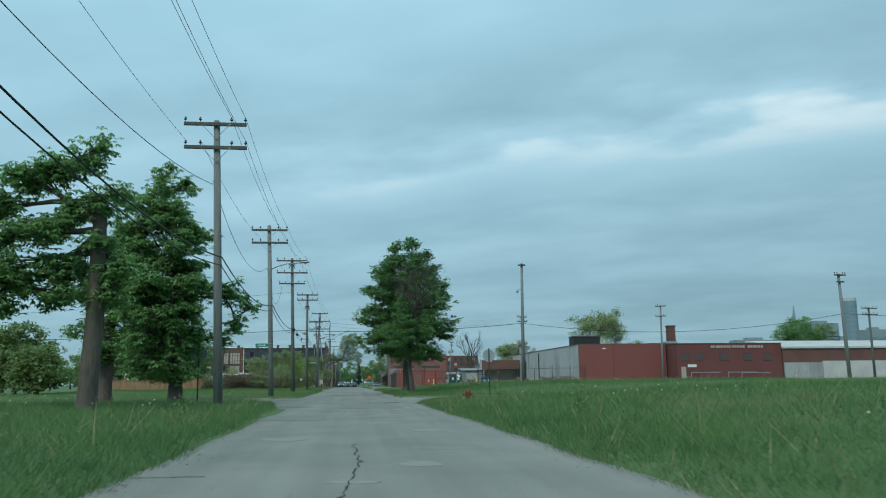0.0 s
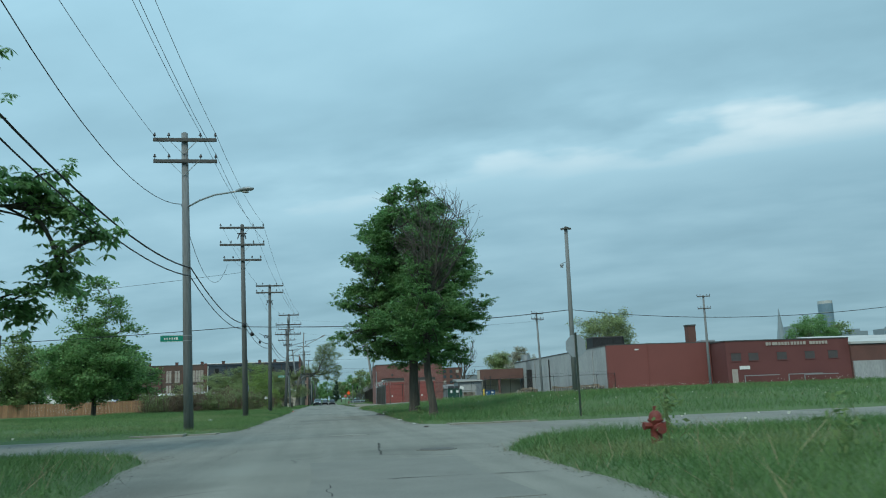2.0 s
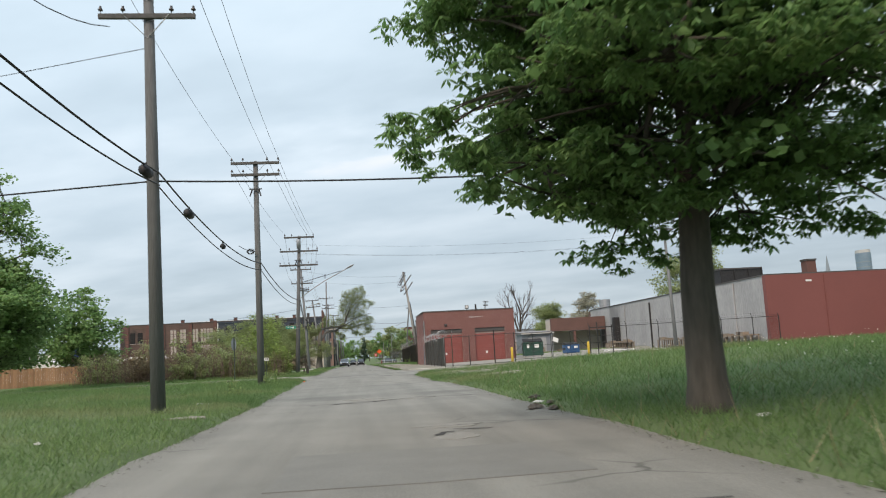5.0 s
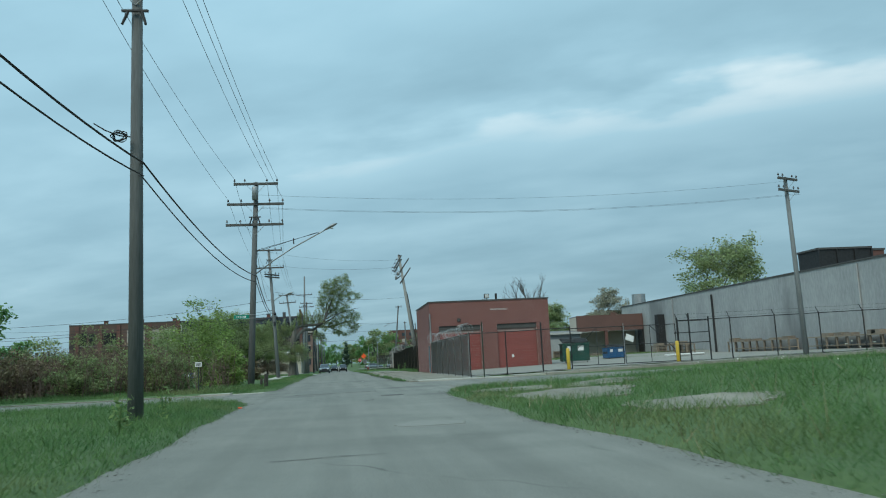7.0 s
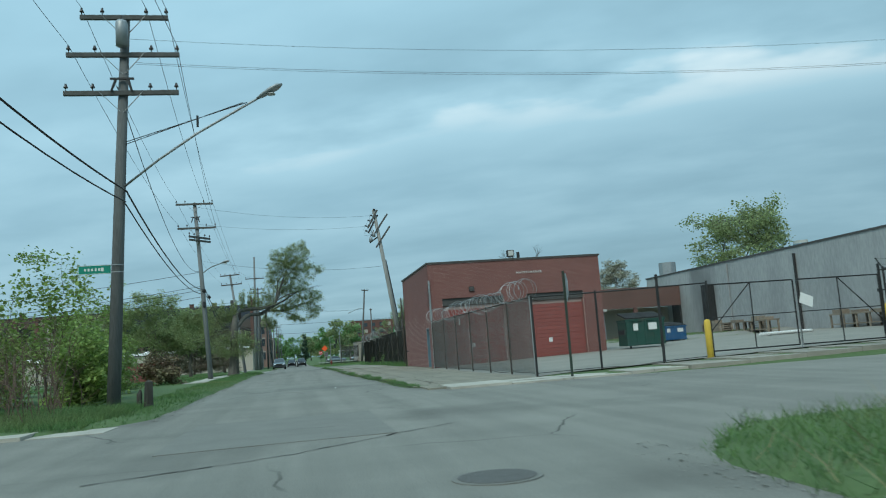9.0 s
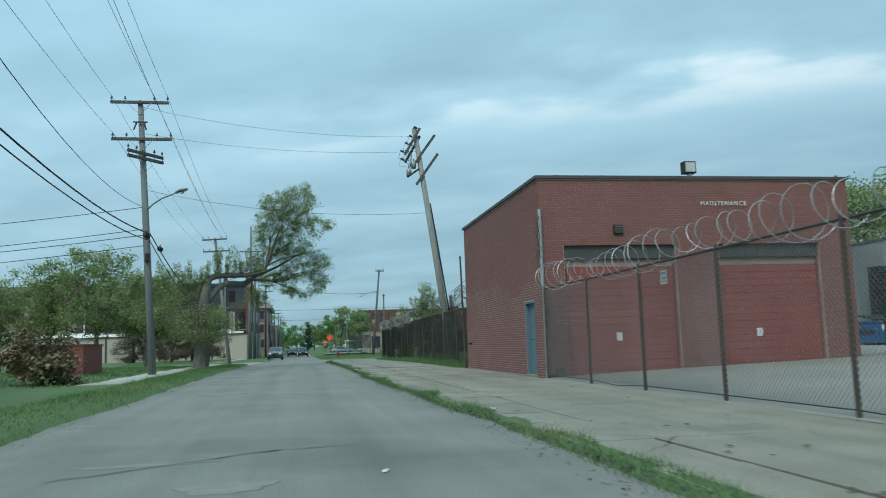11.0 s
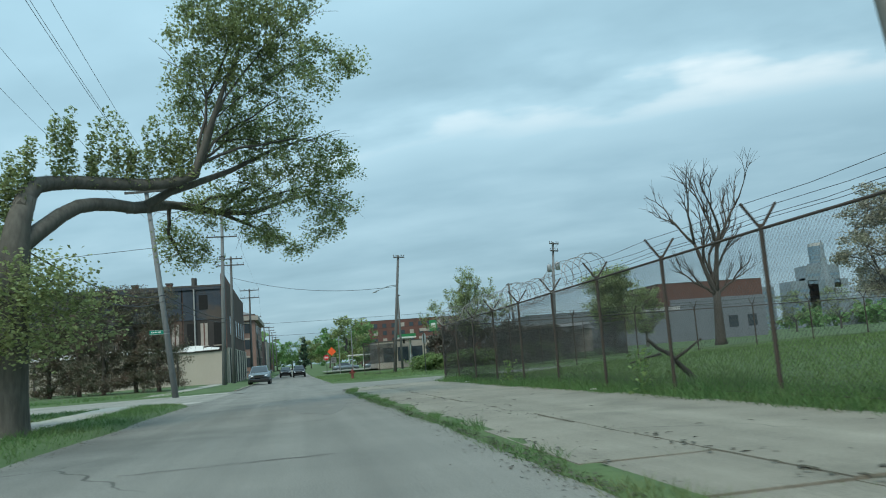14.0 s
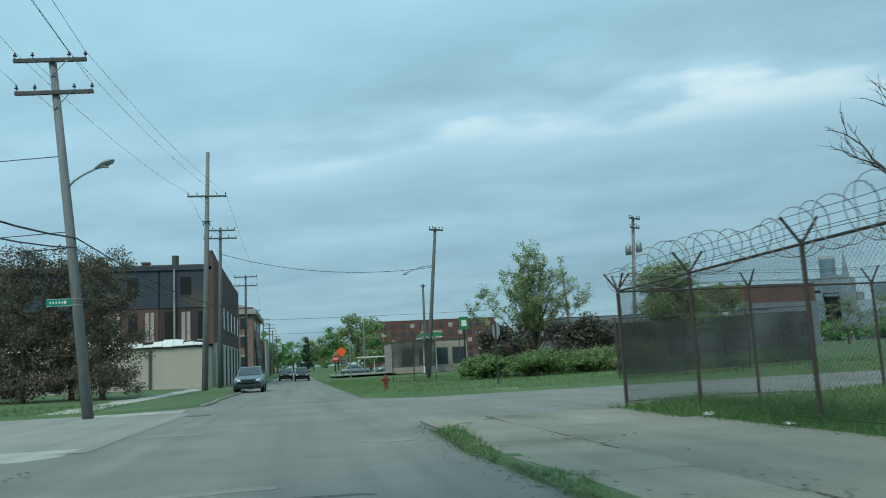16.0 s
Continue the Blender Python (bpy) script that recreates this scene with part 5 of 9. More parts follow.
# black cable terminal strapped to a pole
term = thing("cable_terminal", on_pole(*POLES[6], 4.75) + Vector((0.02, -0.24, 0)), "black cable terminal strapped to a utility pole", "cable terminal")
part("casing", Shape().tube([(0, 0, 0), (0, 0, 0.04), (0, 0, 0.34), (0, 0, 0.40)], [0.05, 0.10, 0.10, 0.04], 10), WIRE, term)
part("strap", Shape().tube([(0, 0.02, 0.2), (0, 0.22, 0.2)], 0.03, 6), GALV, term)

# splice boxes hanging on the cables
for span, f, L in ((3, 0.17, 0.5), (3, 0.45, 0.3), (2, 0.94, 0.5), (6, 0.07, 0.45), (5, 0.97, 0.5)):
    a, b = on_pole(*POLES[span], PHONE[span]), on_pole(*POLES[span + 1], PHONE[span + 1])
    x, y, z = a.lerp(b, f) + Vector((0.15, 0, -0.45 * 4 * f * (1 - f) - 0.16))
    b = thing("splice_box", (x, y, z), "black splice case hanging on the telephone cable", "splice case", "splice cases")
    part("case", Shape().tube([(0, -L / 2, 0), (0, -L / 2 + 0.05, 0), (0, L / 2 - 0.05, 0), (0, L / 2, 0)], [0.05, 0.09 + 0.16 * (L - 0.3), 0.09 + 0.16 * (L - 0.3), 0.05], 10), WIRE, b, smooth=True)
    part("clamp", Shape().box(-0.02, 0.02, -0.03, 0.03, 0.08, 0.20), DARKMETAL, b)
# lines that cross the street
p3c = on_pole(*POLES[3], 5.5)
cable(p3c, (15.5, 72.6, 6.05), 0.35, 0.022, "black cable crossing over the street")
cable((15.5, 72.6, 6.05), (42.75, 66.8, 6.4), 1.15, 0.018)
cable((42.75, 66.8, 6.4), (110, 60, 7.0), 1.2, 0.018)
cable(p3c, (-60, 78, 5.6), 0.7, 0.02, "black cable leading away over the lots")
cable(on_pole(*POLES[3], 8.9), (-70, 92, 8.0), 0.9, 0.010)
for dz in (0, 0.7, 0.75):
    cable(on_pole(*POLES[5], 10.0 - dz) + Vector((0.4 * dz, 0, 0)), (24.2 + dz, 113.5, 9.8 - dz), 0.55, 0.0045, "thin wire crossing over the side street")
cable(on_pole(*POLES[6], 7.9), (6.1, 148.35, 7.0), 0.45, 0.007, "wire crossing over the street to the leaning pole")
cable(on_pole(*POLES[6], 10.4), (5.7, 148.35, 9.9), 0.35, 0.006)
cable(on_pole(*POLES[6], 11.6), (5.62, 148.35, 10.6), 0.4, 0.006)
for z in (5.5, 5.95, 6.2, 7.15):
    cable(on_pole(*POLES[6], z), (-45, 149 + z * 0.3, z - 1.0), 0.9, 0.014, "black cable leading away over the lots")
for z in (4.9, 5.4, 7.8):
    cable(on_pole(*POLES[7], z), (-60, 195, z + 0.6), 0.8, 0.014, "black cable leading away over the lots")
cable((10.6, 220.0, 8.0), (-6.2, 231, 11.0), 0.9, 0.02, "black cable crossing over the street")
cable((-60, 330, 12), (60, 320, 11), 0.9, 0.03, "distant cable crossing over the street")
cable((-60, 356, 10), (60, 352, 9.5), 0.9, 0.03, "distant cable crossing over the street")


# ---------------------------------------------------------------- traffic and street signs
def octagon(cx, cy, z, r, nrm):
    side = Vector((0, 0, 1)).cross(nrm).normalized()
    return [tuple(Vector((cx, cy, z)) + side * r * math.cos(a) + Vector((0, 0, r * math.sin(a)))) for a in [math.pi / 8 + i * math.pi / 4 for i in range(8)]]


def stop_sign(x, y, turn, z=2.35, label="octagonal stop sign on a green metal post"):
    """turn: the way its red face looks, in degrees from +x."""
    g = max(ground_z(x, y), road_z(y))
    t = thing("stop_sign", (x, y, g), label, "stop sign", "stop signs")
    part("post", Shape().box(-0.03, 0.03, -0.02, 0.02, -0.3, z + 0.45), SIGNPOST, t)
    a = radians(turn)
    nrm = Vector((math.cos(a), math.sin(a), 0))
    off = nrm * 0.03
    plate = part("plate", Shape().prism(octagon(off.x, off.y, z, 0.40, nrm), nrm * 0.004), SIGNBACK, t, "bare aluminium back of the sign")
    part("red_face", Shape().prism(octagon(off.x + nrm.x * 0.0045, off.y + nrm.y * 0.0045, z, 0.385, nrm), nrm * 0.002), SIGNRED, plate)
    side = Vector((0, 0, 1)).cross(nrm)
    c = off + nrm * 0.0095
    bars = Shape()
    for k in (-1.5, -0.5, 0.5, 1.5):
        q = c + side * k * 0.13 + Vector((0, 0, z))
        bars.beam(q - side * 0.045, q + side * 0.045, 0.002, 0.22)
    part("white_marks", bars, WHITE, plate)


stop_sign(-7.05, 40.9, -90 + 180)
stop_sign(8.4, 49.6, 98)
stop_sign(-7.9, 104.3, 165)
stop_sign(6.75, 113.4, -9)
stop_sign(8.9, 195, 12)
stop_sign(4.4, 250, -90, 2.3)


def plate_sign(x, y, z, w, h, material, label, category, turn=-90, diamond=False, post=SIGNPOST):
    g = max(ground_z(x, y), road_z(y))
    t = thing("road_sign", (x, y, g), label, category)
    part("post", Shape().box(-0.025, 0.025, 0.0, 0.03, -0.3, z + h / 2), post, t)
    if diamond:
        s = Shape().prism([(-w / 2, -0.012, z), (0, -0.012, z - h / 2), (w / 2, -0.012, z), (0, -0.012, z + h / 2)], (0, -0.006, 0))
    else:
        s = Shape().box(-w / 2, w / 2, -0.014, -0.006, z - h / 2, z + h / 2)
    plate = part("plate", s, material, t)
    if not diamond:
        bars = Shape()
        for k in (0.22, 0.0, -0.22):
            bars.box(-w * 0.36, w * 0.36, -0.0165, -0.0145, z + h * k - h * 0.05, z + h * k + h * 0.05)
        part("lettering_bars", bars, DARKMETAL, plate)
    t.rotation_euler[2] = radians(turn + 90)
    return t


plate_sign(-6.6, 110.15, 1.26, 0.28, 0.20, WHITE, "small white notice board on a thin post", "notice sign")
plate_sign(5.5, 258, 3.2, 1.25, 1.25, ORANGE, "orange diamond roadworks sign on a post", "warning sign", diamond=True)
plate_sign(5.9, 262, 2.0, 0.8, 0.9, ROOFGREY, "small dark sign on a post", "road sign")


def signal_post(x, y, h, arm):
    t = thing("signal_post", (x, y, road_z(y)), "pale steel traffic post at the far crossing", "signal post", "posts at the far crossing")
    part("shaft", Shape().cyl((0, 0, -0.2), (0, 0, h), 0.10, 0.07), GALV, t)
    part("bracket", Shape().beam((0, 0, h * 0.72), (arm, 0, h * 0.74), 0.08, 0.08), GALV, t)
    part("box", Shape().box(arm - 0.15, arm + 0.15, -0.12, 0.12, h * 0.6, h * 0.74), DARKMETAL, t)


signal_post(6.8, 262, 5.6, 1.0)
signal_post(9.3, 270, 7.2, -0.8)
signal_post(15.6, 258, 6.2, 0.5)


# ---------------------------------------------------------------- hydrants
def hydrant(x, y, label, sunk=0.0):
    g = max(ground_z(x, y), road_z(y)) - sunk
    t = thing("fire_hydrant", (x, y, g), label, "fire hydrant", "fire hydrants")
    part("barrel", Shape().tube([(0, 0, -0.15), (0, 0, 0.03), (0, 0, 0.06), (0, 0, 0.10), (0, 0, 0.44), (0, 0, 0.47), (0, 0, 0.50)], [0.09, 0.13, 0.13, 0.085, 0.09, 0.12, 0.12], 16), HYDRANTRED, t, smooth=True)
    bonnet = part("bonnet", Shape().dome((0, 0, 0.50), 0.105, 0.13, 16, 5), HYDRANTRED, t, smooth=True)
    part("nut", Shape().cyl((0, 0, 0.62), (0, 0, 0.69), 0.03, n=5), HYDRANTRED, bonnet)
    for d in ((-1, 0, 0), (1, 0, 0)):
        nz = part("side_nozzle", Shape().tube([Vector((0, 0, 0.40)), Vector((0, 0, 0.40)) + Vector(d) * 0.16], 0.05, 12), HYDRANTRED, t)
        part("cap", Shape().tube([Vector((0, 0, 0.40)) + Vector(d) * 0.16, Vector((0, 0, 0.40)) + Vector(d) * 0.20], 0.062, 8), HYDRANTRED, nz)
    nz = part("front_nozzle", Shape().tube([(0, 0, 0.36), (0, -0.17, 0.36)], 0.07, 12), HYDRANTRED, t)
    part("cap", Shape().tube([(0, -0.17, 0.36), (0, -0.22, 0.36)], 0.085, 8), HYDRANTRED, nz)


hydrant(5.0, 35.2, "dull red fire hydrant standing in tall grass", 0.13)
hydrant(4.1, 197.0, "red fire hydrant on the grassy corner")
# ---------------------------------------------------------------- workshop building
WX0, WX1, WY0, WY1, WH = 6.34, 15.45, 132.35, 141.85, 5.28
shop = thing("workshop_building", (0, 0, 0), "square red painted brick workshop with two panel doors", "building")
GAR = ((7.0, 10.15, 3.45), (11.4, 14.45, 3.45))
DOOR = (133.08, 134.02, 2.06)


def wall_core(t, holes, axis, pos, depth, a0, a1, h, material, name):
    """A wall with openings: strips round them. axis 'y': the wall lies in y = pos and runs along x."""
    made = []

    def add(u0, u1, z0, z1):
        if u1 - u0 < 1e-3 or z1 - z0 < 1e-3:
            return
        s = Shape().box(u0, u1, pos, pos + depth, z0, z1) if axis == "y" else Shape().box(pos, pos + depth, u0, u1, z0, z1)
        made.append(part(name, s, material, t))
    u = a0
    for h0, h1, top in sorted(holes):
        add(u, h0, -0.5, h)
        add(h0, h1, top, h)
        u = h1
    add(u, a1, -0.5, h)
    return made[0]


front_wall = wall_core(shop, GAR, "y", WY0 + 0.012, 0.3, WX0 + 0.012, WX1, WH - 0.05, MORTAR, "front_wall")
side_wall = wall_core(shop, [DOOR], "x", WX0 + 0.012, 0.3, WY0 + 0.32, WY1, WH - 0.05, MORTAR, "side_wall")
part("back_wall", Shape().box(WX0 + 0.32, WX1, WY1 - 0.3, WY1, -0.5, WH - 0.05), BRICKRED, shop)
part("east_wall", Shape().box(WX1 - 0.3, WX1, WY0 + 0.32, WY1 - 0.3, -0.5, WH - 0.05), BRICKRED, shop)
part("roof", Shape().box(WX0 + 0.32, WX1 - 0.32, WY0 + 0.32, WY1 - 0.32, WH - 0.45, WH - 0.3), ROOFGREY, shop)
for x0, x1, y0, y1 in ((WX0 - 0.05, WX1 + 0.05, WY0 - 0.05, WY0 + 0.36), (WX0 - 0.05, WX0 + 0.36, WY0 + 0.36, WY1 + 0.05), (WX1 - 0.36, WX1 + 0.05, WY0 + 0.36, WY1 + 0.05), (WX0 + 0.36, WX1 - 0.36, WY1 - 0.3, WY1 + 0.05)):
    part("coping", Shape().box(x0, x1, y0, y1, WH - 0.05, WH + 0.03), COPING, shop, "dark metal coping along the parapet")
part("plinth", Shape().box(WX0 - 0.03, WX0 + 0.011, WY0 + 1.4, WY1, -0.3, 0.07), CONCRETE, shop)

# roller doors, slat by slat
for g0, g1, top in GAR:
    door = part("panel_door", Shape().box(g0, g1, WY0 + 0.212, WY0 + 0.24, 0.0, top), FADED, shop, "red painted panel door with pale worn seams")
    n, z = 16, 0.03
    step = (top - 0.38 - 0.03) / n
    for i in range(n):
        s = Shape().prism([(g0 + 0.02, WY0 + 0.211, z + i * step), (g0 + 0.02, WY0 + 0.196, z + i * step + 0.004), (g0 + 0.02, WY0 + 0.196, z + (i + 1) * step - 0.012), (g0 + 0.02, WY0 + 0.211, z + (i + 1) * step - 0.006)], (g1 - g0 - 0.04, 0, 0))
        part("door_panel", s, FADED if i == n - 1 else DOORRED, door)

    part("hood", Shape().box(g0, g1, WY0 + 0.10, WY0 + 0.21, top - 0.36, top - 0.02), COPING, door, "dark roller hood")
    for x in (g0 + 0.02, g1 - 0.02):
        part("guide_rail", Shape().box(x - 0.03, x + 0.03, WY0 + 0.12, WY0 + 0.18, 0, top - 0.36), BRICKRED, door)
    part("notice", Shape().box(g0 + (1.40 if g0 < 9 else 1.05), g0 + (1.56 if g0 < 9 else 1.23), WY0 + 0.172, WY0 + 0.178, 0.92, 1.14), WHITE, door, "small pale notice plate")
# side door with its steel frame
frame_s = Shape().box(WX0 + 0.02, WX0 + 0.20, DOOR[0], DOOR[0] + 0.05, 0, DOOR[2]).box(WX0 + 0.02, WX0 + 0.20, DOOR[1] - 0.05, DOOR[1], 0, DOOR[2]).box(WX0 + 0.02, WX0 + 0.20, DOOR[0] + 0.05, DOOR[1] - 0.05, DOOR[2] - 0.05, DOOR[2])
part("door_frame", frame_s, DOORBLUE, shop)
leaf = part("side_door", Shape().box(WX0 + 0.12, WX0 + 0.165, DOOR[0] + 0.052, DOOR[1] - 0.052, 0.03, DOOR[2] - 0.052), DOORBLUE, shop, "blue painted steel door", bevel=0.004)
part("kick_seam", Shape().box(WX0 + 0.114, WX0 + 0.121, DOOR[0] + 0.06, DOOR[1] - 0.06, 1.02, 1.035), DARKMETAL, leaf)
part("handle", Shape().tube([(WX0 + 0.12, DOOR[0] + 0.14, 1.0), (WX0 + 0.06, DOOR[0] + 0.14, 1.0), (WX0 + 0.06, DOOR[0] + 0.24, 1.0)], 0.012, 6), GALV, leaf)
part("doorstep", Shape().box(WX0 - 0.12, WX0 + 0.12, DOOR[0] - 0.1, DOOR[1] + 0.1, -0.05, 0.085), CONCRETE, shop)
# service conduit by the corner, vent, pipe stub, floodlight, aerial
part("conduit", Shape().tube([(6.36, WY0 - 0.05, 4.4), (6.36, WY0 - 0.05, 2.4)], 0.05, 8).tube([(6.36, WY0 - 0.05, 2.4), (6.36, WY0 - 0.04, 0.0)], 0.025, 6), GALV, shop, "grey service conduit at the corner")
for k in range(4):
    z = 4.25 - 0.28 * k
    part("service_wire", Shape().tube([(6.36, WY0 - 0.06, z), (6.24 - 0.05 * (k % 2), WY0 - 0.2, z - 0.2), (6.30, WY0 - 0.15, z - 0.55), (6.36, WY0 - 0.06, z - 0.6)], 0.009, 4), WIRE, shop)
vent = part("vent", Shape().box(8.40, 8.66, WY0 - 0.06, WY0 + 0.01, 3.74, 3.98), DARKMETAL, shop, "dark wall vent")
for k in range(4):
    part("louvre", Shape().prism([(8.42, WY0 - 0.062, 3.77 + 0.05 * k), (8.42, WY0 - 0.085, 3.765 + 0.05 * k), (8.42, WY0 - 0.062, 3.80 + 0.05 * k)], (0.22, 0, 0)), COPING, vent)
part("hose_box", Shape().box(6.62, 6.86, WY0 - 0.09, WY0, 0.10, 0.28), RUSTPOST, shop)
part("pipe_stub", Shape().cyl((WX0 - 0.10, 141.1, 0.95), (WX0 + 0.02, 141.1, 0.95), 0.04, n=8), DARKMETAL, shop)
fl = part("floodlight", Shape().box(10.58, 10.94, WY0 + 0.05, WY0 + 0.28, WH + 0.13, WH + 0.47), DARKMETAL, shop, "box floodlight on the parapet", bevel=0.02)
part("lens", Shape().box(10.62, 10.90, WY0 + 0.035, WY0 + 0.048, WH + 0.17, WH + 0.43), GLASSLENS, fl)
part("yoke", Shape().box(10.72, 10.80, WY0 + 0.10, WY0 + 0.2, WH + 0.03, WH + 0.13), GALV, fl)
part("roof_stack", Shape().cyl((12.2, 136, WH - 0.4), (12.2, 136, WH + 0.75), 0.09), DARKMETAL, shop)

# raised letters
txt = bpy.data.curves.new("letters", "FONT")
txt.body, txt.size, txt.extrude, txt.space_character, txt.align_x = "MAINTENANCE", 0.165, 0.008, 1.25, "CENTER"
tmp = new("letters_source", txt)
bpy.context.view_layer.update()
lettering = bpy.data.meshes.new_from_object(tmp.evaluated_get(bpy.context.evaluated_depsgraph_get()))
bpy.data.objects.remove(tmp)
lettering.materials.clear()
lettering.materials.append(WHITE)
letters = part("lettering", lettering, WHITE, shop, "raised white letters above the roller doors")
letters.matrix_basis = pose(11.63, WY0 - 0.014, 4.50, 90, 0, 0)


# ---------------------------------------------------------------- chain-link fences
def link_mesh(length, z0, z1, pitch=0.06, r=0.0022):
    """Woven wire: two families of slanting strands with a square section, in the plane y = 0."""
    v, f = [], []
    h = z1 - z0
    n = int((length + h) / (pitch * 1.25))
    for fam in (0, 1):
        yo = 0.003 if fam else -0.003
        for i in range(n):
            c = -h + i * (length + h) / n
            u0, u1 = c, c + h
            w0, w1 = max(u0, 0), min(u1, length)
            if w1 - w0 < 0.02:
                continue
            t0, t1 = (w0 - u0) / h, (w1 - u0) / h
            a = (w0, z0 + h * (t0 if fam == 0 else 1 - t0))
            b = (w1, z0 + h * (t1 if fam == 0 else 1 - t1))
            k = len(v)
            for px, pz in (a, b):
                v += [(px - r, yo, pz + (r if fam else -r)), (px + r, yo, pz - (r if fam else -r)), (px, yo + 2 * r, pz)]
            f += [(k, k + 1, k + 4, k + 3), (k + 1, k + 2, k + 5, k + 4), (k + 2, k, k + 3, k + 5)]
    s = Shape()
    s.v, s.f = v, f
    return s


def chain_fence(points, height, label, post_mat, mesh_mat, barbs=0, coil=0.0, screen=0, rail=True, mid=False, r_post=0.032, thick=(), name="chain_link_fence", wire_r=0.0034, pitch=0.062, cloth_low=0.34, coil_from=0, loop=0.44, pale=(), coil_mat=RAZOR):
    """points: the posts' (x, y). barbs: 1 for a single slanted arm, 2 for a Y. coil: radius of a razor coil. screen: how many bays carry privacy cloth."""
    t = thing(name, (0, 0, 0), label, "fence")
    z = [max(ground_z(x, y), road_z(y) + 0.05) for x, y in points]
    for i, (x, y) in enumerate(points):
        rr = r_post * (1.35 if i in thick else 1)
        hh = height + (0.35 if i in thick else 0.04)
        post = part("post", Shape().cyl((x, y, z[i] - 0.3), (x, y, z[i] + hh), rr, n=10), GALV if i in pale else post_mat, t)
        part("cap", Shape().dome((x, y, z[i] + hh), rr * 1.15, rr, 8, 2), post_mat, post)
        if barbs:
            j = i if i < len(points) - 1 else i - 1
            dx, dy = points[j + 1][0] - points[j][0], points[j + 1][1] - points[j][1]
            L = math.hypot(dx, dy)
            nx, ny = -dy / L, dx / L
            for s in ((1, -1) if barbs == 2 else (1,)):
                part("barb_arm", Shape().beam((x, y, z[i] + height), (x + nx * 0.27 * s, y + ny * 0.27 * s, z[i] + height + 0.36), 0.03, 0.03), post_mat, post)
    for i in range(len(points) - 1):
        (x0, y0), (x1, y1) = points[i], points[i + 1]
        L = math.hypot(x1 - x0, y1 - y0)
        m = pose(x0, y0, 0, 0, 0, math.degrees(math.atan2(y1 - y0, x1 - x0)))
        net = part("mesh_panel", link_mesh(L, 0.06, height - 0.02, pitch, wire_r), mesh_mat, t)
        slope = (z[i + 1] - z[i]) / L
        net.matrix_basis = m @ Matrix.Translation((0, 0, z[i])) @ Matrix(((1, 0, 0, 0), (0, 1, 0, 0), (slope, 0, 1, 0), (0, 0, 0, 1)))
        if rail:
            part("top_rail", Shape().cyl((x0, y0, z[i] + height), (x1, y1, z[i + 1] + height), 0.021, n=8), post_mat, t)
            sagz = 0.05
            part("tension_wire", Shape().tube([(x0, y0, z[i] + 0.07), ((x0 + x1) / 2, (y0 + y1) / 2, (z[i] + z[i + 1]) / 2 + 0.07 - sagz * (i % 3 == 1)), (x1, y1, z[i + 1] + 0.07)], 0.009, 5), post_mat, t)
        if mid:
            part("mid_rail", Shape().cyl((x0, y0, z[i] + height * 0.55), (x1, y1, z[i + 1] + height * 0.55), 0.017, n=6), post_mat, t)
        if i < screen:
            cloth = Shape().box(0.02, L - 0.02, 0.018, 0.022, height * cloth_low, height * 0.93)
            c = part("privacy_cloth", cloth, SCREEN, t, "dark privacy cloth tied to the mesh")
            c.matrix_basis = net.matrix_basis.copy()
        if barbs:
            nx, ny = -(y1 - y0) / L, (x1 - x0) / L
            for s in ((1, -1) if barbs == 2 else (1,)):
                for k in (0.4, 0.95):
                    part("barbed_wire", Shape().tube([(x0 + nx * 0.27 * s * k, y0 + ny * 0.27 * s * k, z[i] + height + 0.36 * k), ((x0 + x1) / 2 + nx * 0.27 * s * k, (y0 + y1) / 2 + ny * 0.27 * s * k, (z[i] + z[i + 1]) / 2 + height + 0.36 * k - 0.03), (x1 + nx * 0.27 * s * k, y1 + ny * 0.27 * s * k, z[i + 1] + height + 0.36 * k)], 0.004, 4), DARKMETAL, t)
    if coil:
        rng = random.Random(int(points[0][1] * 10))
        total, pts = 0.0, []
        for i in range(coil_from, len(points) - 1):
            (x0, y0), (x1, y1) = points[i], points[i + 1]
            L = math.hypot(x1 - x0, y1 - y0)
            n = int(L / 0.026)
            for k in range(n):
                q = k / n
                a = 2 * math.pi * total / loop
                total += L / n
                rr = coil * (1 + 0.22 * math.sin(total * 1.3) + 0.12 * math.sin(total * 3.1 + 1))
                nx, ny = -(y1 - y0) / L, (x1 - x0) / L
                shift = 0.10 * math.sin(a * 0.5 + total)
                cx, cy = x0 + (x1 - x0) * q + (x1 - x0) / L * shift, y0 + (y1 - y0) * q + (y1 - y0) / L * shift
                pts.append((cx + nx * rr * math.cos(a), cy + ny * rr * math.cos(a), z[i] + (z[i + 1] - z[i]) * q + height + 0.22 + rr * math.sin(a) + 0.05 * math.sin(total * 0.9)))
        part("razor_coil", Shape().tube(pts, 0.0075, 4, False), coil_mat, t, "loose coil of razor wire along the top")
    return t


